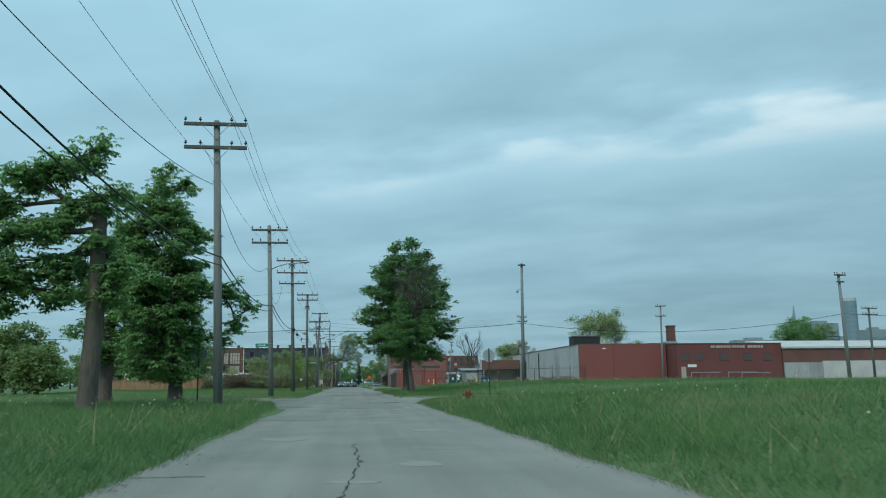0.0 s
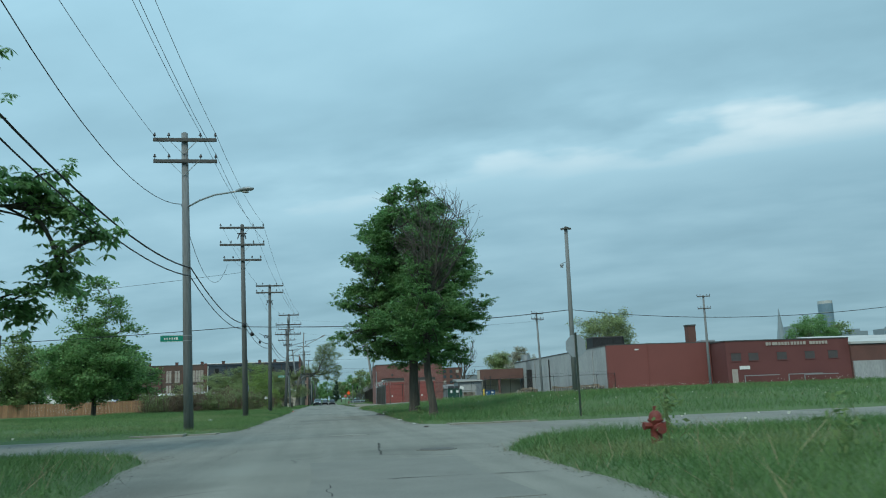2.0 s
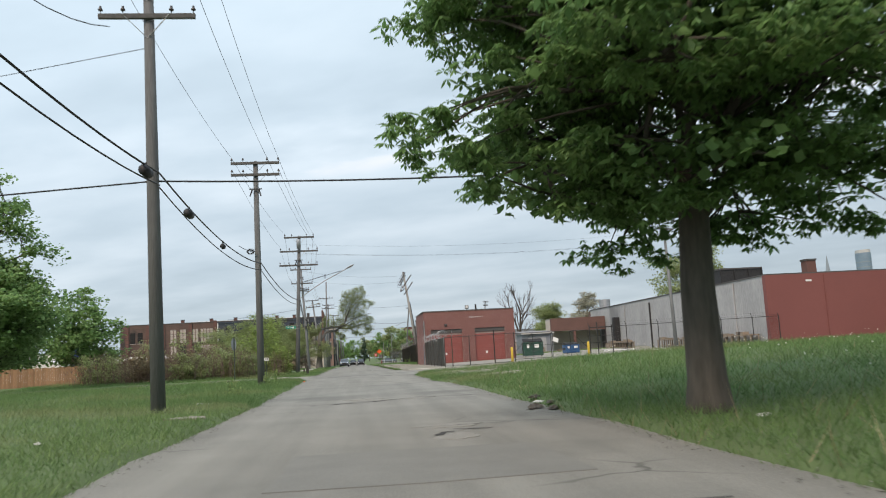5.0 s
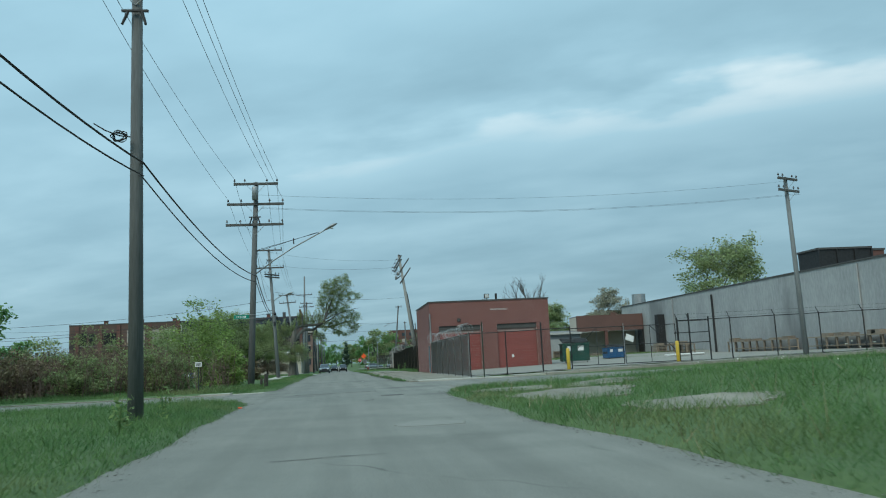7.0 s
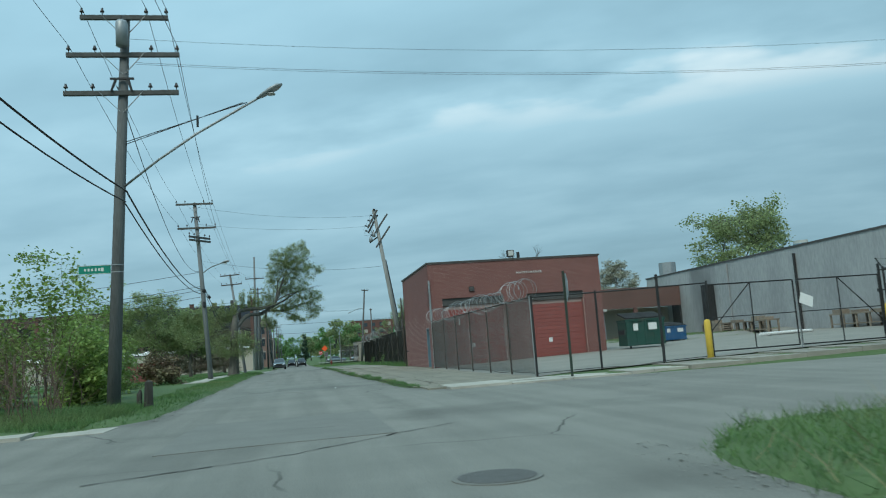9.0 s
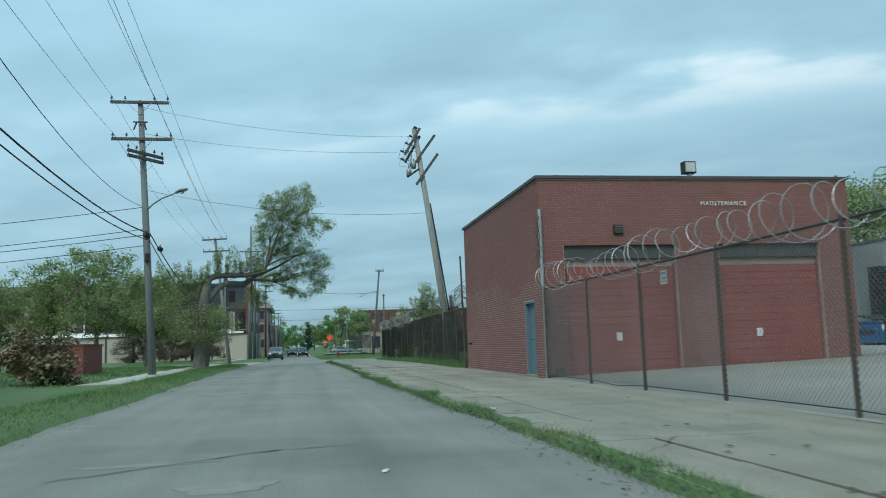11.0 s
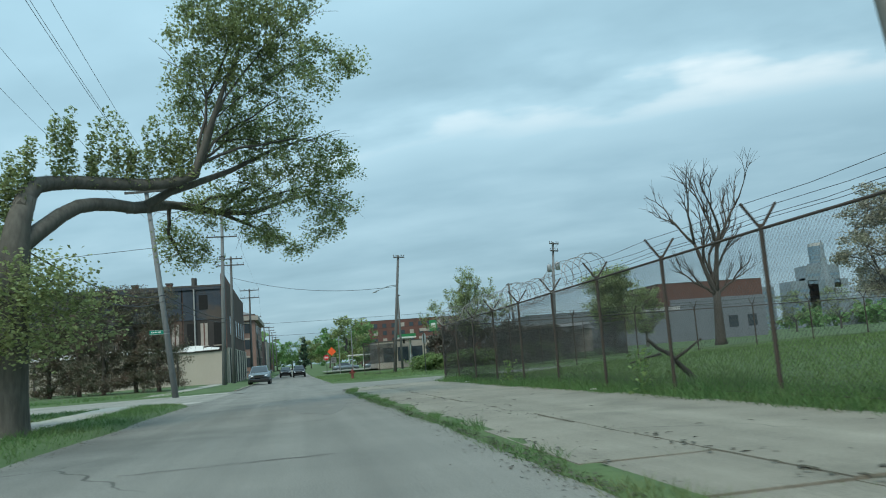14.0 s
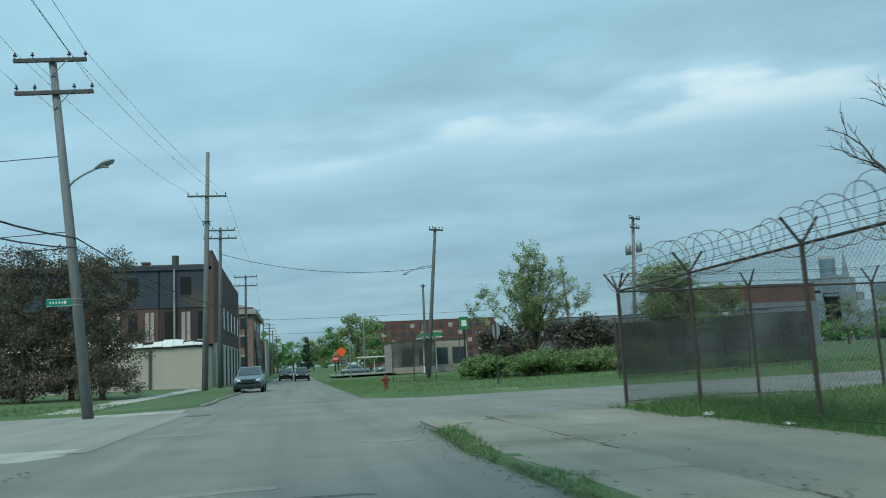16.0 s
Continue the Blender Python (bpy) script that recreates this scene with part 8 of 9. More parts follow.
tree("chestnut_tree", (-8.0, 28.1, 0.2), (0.05, 0.1, 6.8), t1b, "chestnut tree with a thick bare trunk and spreading leaves", CHESTNUT, 560, 66, 0.20, 84, r=0.29, clump_r=0.32, droop=0.4, flat=0.7, lobes=0.5, palmate=True)
r4 = random.Random(4)
ash = crown((2.1, 2.9, 3.9, 5.4, 6.8, 7.8), (3.0, 4.3, 4.9, 4.4, 3.0, 1.4), r4, 9, 1.1, (-0.4, 0), 1.0) + [(-0.4, 0, 3.6, 2.8, 2.8, 1.6), (-0.4, 0, 5.6, 2.6, 2.6, 1.4)]
ash += [(x, y, z, a * 1.25, b * 1.25, c * 1.4) for x, y, z, a, b, c in ((-1.0, 0.3, 8.7, 0.9, 0.9, 0.6), (0.9, -0.2, 9.2, 1.0, 0.9, 0.55), (-2.2, 0, 9.9, 0.8, 0.8, 0.5), (-2.9, 0.3, 11.0, 0.7, 0.8, 0.5), (-1.7, 0, 11.5, 0.9, 0.8, 0.5), (0.2, 0.2, 10.6, 0.7, 0.7, 0.5), (1.3, 0, 11.0, 0.9, 0.9, 0.5), (0.6, 0, 12.2, 0.9, 0.8, 0.45), (-0.6, 0.3, 12.5, 0.8, 0.7, 0.4), (2.2, 0, 10.2, 0.7, 0.7, 0.4), (1.9, 0.2, 9.0, 0.8, 0.8, 0.4), (-0.2, 0, 8.2, 1.3, 1.3, 0.6), (-2.4, 0.2, 8.4, 1.0, 1.0, 0.5), (2.9, 0.1, 8.0, 1.0, 1.0, 0.5))]
tree("ash_tree", (-21.5, 101.5, 0.15), (0.2, 0, 6.6), ash, "broad green tree with an open feathery top in the vacant lot", CHESTNUT, 1900, 28, 0.225, 85, r=0.21, clump_r=0.42, lobes=0.5)
for i, (x, y, h, w, lf) in enumerate(((-30, 127, 9.5, 3.6, CHESTNUT), (-35, 120, 9.5, 3.6, LIGHTLEAF), (-35, 124, 9.0, 3.8, CHESTNUT), (-23.4, 124, 8.0, 3.2, CHESTNUT), (-28, 73, 6.2, 3.4, LIGHTLEAF), (-33, 80, 5.5, 3.0, SPRING), (-38, 95, 6.5, 3.5, LIGHTLEAF), (-24, 67, 3.6, 2.2, LIGHTLEAF))):
    bl = crown((h * 0.2, h * 0.34, h * 0.55, h * 0.8, h), (w * 0.75, w, w * 0.95, w * 0.65, w * 0.22), random.Random(500 + i), 6, h * 0.11, step=h * 0.14) + [(0, 0, h * 0.4, w * 0.5, w * 0.5, h * 0.2)]
    tree("lot_tree", (x, y, 0.15), (0, 0, h * 0.25), bl, "rounded green tree beyond the vacant lots", lf, 360, 24, 0.28, 120 + i, r=0.16, clump_r=0.42, lobes=0.5, group="trees beyond the lots")

# scrub along the far side of the side street
for i, (x, y, h, w, lf, lab) in enumerate(((-8.3, 128, 4.6, 1.8, YELLOWLEAF, "bright yellow-green bush beside the street"), (-8.3, 121, 5.7, 2.0, YELLOWLEAF, "tall light green shrub in the scrub"), (-11.2, 119, 2.3, 2.2, BROWNLEAF, "brown budding scrub beside the street"),
                                           (-14.0, 119.5, 2.2, 2.4, BROWNLEAF, "brown budding scrub beside the street"), (-17.5, 120, 2.0, 2.2, BROWNLEAF, "brown budding scrub beside the street"), (-12.6, 118.4, 1.8, 1.8, BROWNLEAF, "brown budding scrub beside the street"), (-15.8, 118.8, 1.9, 2.0, BROWNLEAF, "brown budding scrub beside the street"), (-19.2, 119.4, 1.7, 1.8, SPRING, "pale green shrub in the scrub"), (-10.6, 115.5, 2.3, 1.6, SPRING, "pale green shrub in the scrub"), (-6.4, 118.0, 2.6, 1.1, YELLOWLEAF, "light green shrub in the scrub"), (-9.3, 134, 2.2, 1.5, OLIVELEAF, "pale olive-green budding bush on the lawn"),
                                           (-7.6, 139, 1.8, 1.1, BROWNLEAF, "reddish budding bush on the lawn"), (-13, 130, 3.0, 2.2, SPRING, "pale green shrub in the scrub"), (-11.5, 140, 4.0, 2.0, SPRING, "pale green shrub in the scrub"), (-7.4, 122.5, 2.4, 1.0, LIGHTLEAF, "light green shrub by the pole"), (-11.0, 122.5, 3.5, 1.7, OLIVELEAF, "tall light green shrub in the scrub"), (-14.4, 123, 3.7, 1.9, OLIVELEAF, "tall light green shrub in the scrub"), (-17.8, 123.5, 3.3, 1.8, SPRING, "pale green shrub in the scrub"), (-8.9, 113.2, 2.2, 1.5, OLIVELEAF, "pale green shrub in the scrub"), (-12.4, 112.6, 2.0, 1.6, OLIVELEAF, "pale green shrub in the scrub"), (-15.4, 113.2, 2.3, 1.7, BROWNLEAF, "brown budding scrub beside the street"), (-18.6, 113.6, 2.2, 1.7, OLIVELEAF, "pale green shrub in the scrub"))):
    bl = crown((h * 0.06, h * 0.25, h * 0.6, h * 0.85, h), (w * 0.85, w, w * 0.9, w * 0.6, w * 0.25), random.Random(540 + i), 6, h * 0.15, step=h * 0.2) + [(0, 0, h * 0.35, w * 0.6, w * 0.6, h * 0.3)]
    tree("shrub", (x, y, 0.1), (0, 0, h * 0.22), bl, lab, lf, 220, 22, 0.125, 150 + i, r=0.05, category="shrub", clump_r=0.26, lobes=0.5, group="scrub by the side street", shell=0.35)

def thicket(x0, x1, y0, y1, tall, count, label, seed):
    """Leafless brush: crooked stems and twigs, with a few buds."""
    rng = random.Random(seed)
    s = Shape()
    for _ in range(count):
        x, y = rng.uniform(x0, x1), rng.uniform(y0, y1)
        z, h = ground_z(x, y), tall * rng.uniform(0.55, 1.1)
        tip = Vector((x + rng.uniform(-0.5, 0.5), y + rng.uniform(-0.4, 0.4), z + h))
        pts = limb(s, (x, y, z - 0.1), tip, 0.012, 0.005, rng, 0.2, 4)
        for _ in range(5):
            p = pts[rng.randint(1, 4)]
            limb(s, p, p + Vector((rng.uniform(-0.45, 0.45), rng.uniform(-0.4, 0.4), rng.uniform(0.1, 0.6))), 0.007, 0.003, rng, 0.2, 3)
    tagged(part("thicket", s, TWIG, None, label), category="brush", kind="stuff")


thicket(-20.3, -9.0, 116.6, 119.6, 2.0, 480, "red-brown leafless brush beside the vacant lot", 61)
thicket(-20.0, -5.6, 110.6, 114.5, 1.8, 420, "red-brown leafless brush along the side street", 62)
thicket(12.0, 24.0, 207.5, 211.0, 2.2, 320, "bare tangled brush on the far corner", 63)
# the blue and ochre boards and the white tent roof behind the cedar fence
boards = thing("painted_board", (-29.8, 140, 0.0), "blue and ochre painted boards standing behind the fence", "board")
part("blue_panel", Shape().box(0.0, 0.85, -0.03, 0.03, 1.3, 3.7), mat("bright_blue_paint", (0.05, 0.09, 0.36), (0.04, 0.075, 0.30), rough=0.5), boards, "blue panel")
part("ochre_panel", Shape().box(-1.15, -0.05, -0.03, 0.03, 1.5, 3.8), mat("ochre_paint", (0.36, 0.24, 0.10), (0.28, 0.19, 0.08), rough=0.7), boards, "ochre panel")
for x in (-1.1, -0.02, 0.8):
    part("post", Shape().box(x - 0.04, x + 0.04, 0.03, 0.11, -0.3, 3.7), DARKMETAL, boards)
tent = thing("canopy_tent", (-30.6, 137.5, 0.0), "low white canopy tent behind the cedar fence", "tent")
part("roof", Shape().prism([(-1.9, -1.6, 1.75), (1.9, -1.6, 1.75), (0, -1.6, 2.55)], (0, 3.2, 0)), WHITE, tent)
for x in (-1.8, 1.8):
    for y in (-1.5, 1.5):
        part("leg", Shape().cyl((x, y, -0.1), (x, y, 1.75), 0.03, n=8), GALV, tent)

# the tree that reaches over the street
bent = thing("bent_tree", (-5.2, 158.2, 0.05), "old bent tree whose long limb reaches over the street", "tree")
s = Shape()
s.tube([(0, 0, -0.3), (0, 0, 0.1), (0.05, 0, 0.8), (0.11, 0, 1.9), (0.14, 0.03, 2.9), (0.17, 0.06, 3.5), (0.23, 0.15, 4.15), (0.31, 0.33, 4.65)], [0.58, 0.46, 0.38, 0.33, 0.30, 0.30, 0.23, 0.20], 16)
part("trunk", s, GREYBARK, bent, smooth=True)
s = Shape()
LIMB = [(0.27, 0.22, 4.4), (0.33, 0.38, 4.75), (0.42, 0.58, 4.97), (0.61, 0.9, 5.08), (0.96, 1.3, 5.18), (1.57, 1.8, 5.24), (2.26, 2.1, 5.26), (2.85, 2.4, 5.36), (3.35, 2.5, 5.55), (3.62, 2.4, 6.3), (4.1, 2.15, 7.5), (4.55, 2.0, 8.5)]
s.tube(LIMB, [0.20, 0.195, 0.18, 0.165, 0.155, 0.15, 0.145, 0.135, 0.115, 0.085, 0.055, 0.025], 12)
LOWER = [(0.16, 0.05, 3.45), (0.34, 0.2, 3.75), (0.55, 0.42, 4.0), (0.80, 0.9, 4.38), (1.05, 1.3, 4.64), (1.30, 1.65, 4.75), (1.61, 2.0, 4.80), (2.0, 2.35, 4.78), (2.3, 2.65, 4.86), (2.45, 3.3, 5.02), (2.55, 4.0, 5.16), (3.05, 4.6, 5.20), (3.64, 5.15, 5.14), (4.5, 5.7, 5.2), (5.5, 6.0, 5.6), (6.4, 6.1, 5.8)]
s.tube(LOWER, [0.20, 0.19, 0.175, 0.165, 0.155, 0.15, 0.145, 0.14, 0.15, 0.12, 0.11, 0.10, 0.085, 0.065, 0.045, 0.02], 12)
# a fork joins the two limbs, and smaller boughs leave them
s.tube([(2.15, 2.5, 4.82), (2.45, 2.6, 5.0), (2.75, 2.65, 5.2), (3.2, 2.9, 5.4), (4.1, 3.6, 5.9), (5.2, 4.2, 6.6), (6.2, 4.5, 7.0)], [0.12, 0.11, 0.10, 0.09, 0.065, 0.04, 0.015], 10)
s.tube([(2.55, 4.0, 5.12), (2.52, 4.05, 4.95), (2.50, 4.2, 4.72), (2.44, 4.4, 4.5), (2.55, 4.6, 4.25), (2.7, 4.8, 3.9), (2.85, 4.85, 3.65)], [0.06, 0.05, 0.045, 0.04, 0.034, 0.024, 0.01], 8)
s.tube([(3.1, 4.65, 5.2), (3.5, 4.7, 5.45), (4.2, 4.9, 5.6), (5.0, 5.3, 6.1)], [0.06, 0.05, 0.04, 0.015], 8)
s.tube([(3.64, 5.15, 5.14), (4.3, 5.9, 4.95), (5.0, 6.5, 4.7), (5.6, 6.9, 4.4)], [0.055, 0.045, 0.03, 0.01], 8)
rb = random.Random(6)


def set_back(x, y, z):
    """The crown leans away from the trunk: the lower its masses, the further back and the larger they stand."""
    depth = float(np.interp(z, (4, 6, 8, 10), (5.0, 3.8, 1.8, 1.2)))
    k = (21.4 + depth) / 21.4
    return 5.56 + (x - 5.56) * k, y + depth, 0.96 + (z - 0.96) * k, k


for b in ((3.8, 0, 7.2), (4.4, 0, 6.0), (5.4, 0.2, 6.8), (4.8, -0.2, 5.0), (6.2, 0.2, 4.9), (3.6, 0, 4.3), (4.8, 0.2, 8.8), (6.2, 0.2, 5.9), (4.8, 0.2, 4.2), (5.8, 0.2, 8.4)):
    b = set_back(*b)[:3]
    p = limb(s, (3.45, 2.5, 5.8) if b[2] > 6.6 else (3.64, 5.15, 5.14), b, 0.045, 0.014, rb, 0.18, 7)
    for k in range(6):
        q = limb(s, p[rb.randint(2, 7)], Vector(b) + Vector((rb.uniform(-1.1, 1.1), rb.uniform(-0.9, 0.9), rb.uniform(-0.9, 0.9))), 0.018, 0.006, rb, 0.2, 5)
        for _ in range(2):
            limb(s, q[rb.randint(2, 4)], q[5] + Vector((rb.uniform(-0.5, 0.5), rb.uniform(-0.5, 0.5), rb.uniform(-0.5, 0.3))), 0.008, 0.004, rb, 0.2, 3)
for k in range(9):
    x = 0.2 - 0.55 * k
    limb(s, (0.05, 0.1, 2.4 + 0.15 * k), (x * 0.9 + rb.uniform(-0.3, 0.3), rb.uniform(-1.3, 1.3), rb.uniform(2.0, 3.6)), 0.06, 0.015, rb, 0.2, 5)
part("branching", s, GREYBARK, bent, smooth=True)
rng_b = np.random.default_rng(66)


def fill(blobs, k):
    out = []
    for b in blobs:
        n = max(3, int(k * (b[3] * b[4] * b[5]) ** 0.667))
        d = rng_b.normal(0, 1, (n, 3))
        d /= np.linalg.norm(d, axis=1)[:, None]
        out.append(np.array(b[:3]) + d * (rng_b.random(n) ** 0.4)[:, None] * np.array(b[3:]))
    return np.concatenate(out)


over = [(4.6, 0, 8.7, 1.1, 1.0, 0.9), (5.7, 0, 8.8, 0.8, 0.8, 0.8), (5.8, 0, 9.6, 0.4, 0.5, 0.5), (3.7, 0, 8.9, 0.5, 0.7, 0.45), (4.4, 0, 7.3, 1.0, 1.0, 0.9), (5.9, 0, 7.4, 1.1, 1.0, 0.8), (7.0, 0, 7.5, 0.35, 0.5, 0.35), (4.2, 0, 6.0, 0.95, 0.9, 0.8),
        (5.4, 0, 5.9, 1.1, 1.0, 0.9), (6.4, 0, 5.2, 0.75, 0.9, 0.6), (5.2, 0, 4.7, 1.1, 1.0, 0.6), (6.5, 0, 4.3, 0.65, 0.7, 0.4), (4.1, 0, 4.5, 0.9, 0.8, 0.5), (4.9, 0, 3.8, 0.6, 0.7, 0.3), (5.0, 0, 9.5, 0.5, 0.5, 0.4), (3.4, 0, 6.5, 0.4, 0.5, 0.4), (3.6, 0, 7.9, 0.5, 0.6, 0.6), (3.5, 0, 7.1, 0.45, 0.5, 0.5), (4.9, 0, 8.0, 0.9, 0.9, 0.6)]
moved = [(5.6, 6.9, 4.35, 0.55, 0.5, 0.35), (5.0, 6.6, 4.6, 0.5, 0.5, 0.3), (6.5, 5.5, 4.55, 0.55, 0.5, 0.4), (2.75, 4.7, 4.25, 0.70, 0.65, 0.55), (2.3, 4.6, 4.55, 0.45, 0.4, 0.3), (3.25, 4.9, 4.0, 0.4, 0.4, 0.35), (2.8, 4.85, 3.75, 0.4, 0.4, 0.25)]
for x, y, z, a, b, c in over:
    xx, yy, zz, k = set_back(x, y, z)
    moved.append((xx, yy, zz, a * k, b * k * 1.15, c * k))
c = fill(moved, 76)
soup("overhanging_crown", leaf_cloud(c, rng_b.uniform(0.08, 0.22, len(c)), 48, 0.068, rng_b, 0.1, 0.9), 4, SPRING, bent, "sparse pale spring foliage")
low = [(-0.6, -0.3, 2.5, 1.4, 1.5, 0.9), (0.5, -0.4, 2.3, 1.1, 1.2, 0.8), (-2.2, 0, 2.9, 1.4, 1.4, 0.9), (0.6, -0.2, 1.7, 0.9, 1.0, 0.4), (-3.6, 0.5, 3.4, 1.2, 1.3, 1.0), (1.0, 0, 3.0, 0.6, 0.7, 0.4), (-0.5, -0.4, 1.7, 1.1, 1.1, 0.4), (1.0, -0.1, 2.7, 0.8, 0.9, 0.6), (0.2, -0.6, 3.0, 0.9, 0.6, 0.6), (-1.2, 0.1, 3.9, 1.0, 1.0, 0.7), (-0.6, 0.3, 4.7, 0.8, 0.8, 0.6), (-2.2, 0.4, 4.3, 1.0, 1.0, 0.7), (-3.6, 0.5, 4.7, 1.0, 1.0, 0.7), (-4.8, 0.6, 4.2, 1.0, 1.0, 0.8), (1.6, 0.2, 2.2, 0.7, 0.8, 0.5)]
c = fill(low, 54)
soup("lower_crown", leaf_cloud(c, rng_b.uniform(0.16, 0.32, len(c)), 25, 0.085, rng_b, 0.2, 0.8), 4, SPRING, bent, "green foliage low on the trunk")
lx, ly, lz = (np.array(q) for q in zip(*LIMB))
sh = []
for x, h in zip(np.linspace(-3.6, 3.4, 58) + rng_b.normal(0, 0.06, 58), rng_b.uniform(0.6, 1.75, 58)):
    z0 = float(np.interp(x, lx, lz)) if x > 0.2 else 4.2
    y0 = float(np.interp(x, lx, ly)) if x > 0.2 else 0.35
    sh.append(np.stack([np.full(18, x) + rng_b.normal(0, 0.05, 18), np.full(18, y0) + rng_b.normal(0, 0.08, 18), np.linspace(z0, z0 + h, 18)], 1))
sh = np.concatenate(sh)
soup("water_sprouting", leaf_cloud(sh, np.full(len(sh), 0.085), 14, 0.078, rng_b, -0.3, 1.0), 4, SPRING, bent, "upright leafy shoots along the limb")
for i, (x, y, h, w, lf) in enumerate(((-9.4, 166, 6.4, 2.2, OLIVELEAF), (-12.2, 165, 7.8, 2.7, OLIVELEAF), (-15.8, 168, 7.0, 2.6, OLIVELEAF), (-19.5, 170, 6.4, 2.6, SPRING))):
    bl = [(w * 0.5 * math.cos(a), w * 0.5 * math.sin(a), h * f, w * 0.55, w * 0.55, h * 0.17) for f in (0.40, 0.6, 0.8) for a in (0.2 + f, 2.3 + f, 4.4 + f)]
    tree("lawn_tree", (x, y, 0.1), (0, 0, h * 0.3), bl, "light spring-green tree on the lawn", lf, 420, 30, 0.14, 180 + i, r=0.14, clump_r=0.34, group="trees on the lawn", shell=0.4, bark=GREYBARK)

# dark drooping evergreens by the parking lot
for i, (x, y, h, w) in enumerate(((-9.8, 204.5, 7.5, 2.1), (-11.8, 206.5, 8.0, 2.3), (-13.8, 205, 8.0, 2.4), (-16.0, 207, 7.7, 2.3), (-18.4, 208, 7.4, 2.2))):
    bl = []
    rr = random.Random(400 + i)
    for k in range(9):
        f = 0.10 + 0.86 * k / 8
        ww = w * (1.30 - 0.60 * f) * (0.85 if k == 0 else 1)
        for a in range(4):
            an = a * 1.57 + k * 0.7
            bl.append((ww * 0.5 * math.cos(an), ww * 0.5 * math.sin(an), h * f, ww * 0.6, ww * 0.6, h * 0.075))
    tree("yew_tree", (x, y, -0.3), (0, 0, h * 0.5), bl, "dark drooping evergreen tree by the parking lot", DARKLEAF, 520, 42, 0.10, 200 + i, r=0.15, clump_r=0.30, group="dark evergreens", droop=0.9, twigs=False)

# bare tree behind the fence
bare = thing("bare_tree", (28.1, 190.3, 0.35), "large leafless tree behind the fenced lot", "tree")
s = Shape()
s.tube([(0, 0, -0.4), (0, 0, 0.3), (0.05, 0, 2.0), (0.1, 0, 3.6)], [0.46, 0.35, 0.28, 0.22], 12)
part("trunk", s, DARKBARK, bare, smooth=True)
s = Shape()
ra = random.Random(44)


def ramify(s, p, d, L, r, depth, rng):
    e = p + d * L
    pts = limb(s, p, e, r, r * 0.55, rng, 0.10, 4)
    if depth == 0:
        return
    for k in range(3 if depth > 1 else 4):
        nd = (d + Vector((rng.uniform(-0.62, 0.62), rng.uniform(-0.62, 0.62), rng.uniform(-0.2, 0.6)))).normalized()
        ramify(s, pts[rng.randint(2, 4)], nd, L * rng.uniform(0.5, 0.78), r * 0.52, depth - 1, rng)


for d, L, r in (((-0.33, 0, 1), 3.6, 0.24), ((0.26, 0.2, 1), 3.4, 0.22), ((0.0, -0.3, 1), 4.2, 0.24), ((-0.8, 0.1, 0.55), 1.7, 0.15), ((0.8, 0, 0.6), 1.6, 0.14), ((0.15, 0.4, 1), 3.0, 0.2)):
    ramify(s, Vector((0.08, 0, 3.1)), Vector(d).normalized(), L * 1.04, r * 0.8, 4, ra)
part("branching", s, DARKBARK, bare, smooth=True)

# shrubs and trees on the far right
rt = ((13.4, 210.5, 3.0, 2.2, DUSKLEAF, 300), (18.5, 210, 3.4, 2.8, DUSKLEAF, 340), (22.5, 212, 3.0, 2.6, DUSKLEAF, 300), (11.2, 207, 1.2, 1.7, LIGHTLEAF, 170), (14.5, 206, 1.3, 2.1, LIGHTLEAF, 190), (17.6, 206, 1.2, 2.0, OLIVELEAF, 180), (20.4, 207, 1.4, 2.2, OLIVELEAF, 180),
      (60.3, 190, 16.9, 9.1, SPRING, 640), (130, 330, 11, 8, SPRING, 240), (147, 335, 12, 8, SPRING, 240), (39.8, 188, 9.8, 4.0, BLOSSOM, 520), (52, 265, 13.0, 5.4, SPRING, 560), (128, 222, 18.0, 6.5, CHESTNUT, 420), (134, 226, 18.5, 8, CHESTNUT, 420), (142, 230, 17, 7, LIGHTLEAF, 300),
      (46, 240, 8.0, 3.6, SPRING, 300))
for i, (x, y, h, w, lf, k) in enumerate(rt):
    bl = [(w * 0.52 * math.cos(a) * q, w * 0.52 * math.sin(a) * q, h * f, w * 0.5, w * 0.5, h * 0.15) for f, q in ((0.36, 0.9), (0.55, 1.0), (0.74, 0.85), (0.88, 0.4)) for a in (0.2 + f * 3, 2.3 + f * 3, 4.4 + f * 3)]
    big = h > 12
    tree("shrub" if h < 3.5 else "spring_tree", (x, y, ground_z(x, y)), (0, 0, h * 0.28), bl, "low leafy shrub on the far corner" if h < 3.5 else "spreading tree in fresh spring leaf", lf, k, 30, 0.17 if not big else 0.34, 220 + i, r=0.05 * h * 0.5, category="shrub" if h < 3.5 else "tree", clump_r=0.32 if not big else 0.8, group="trees beyond the fences", bark=GREYBARK, shell=0.35)

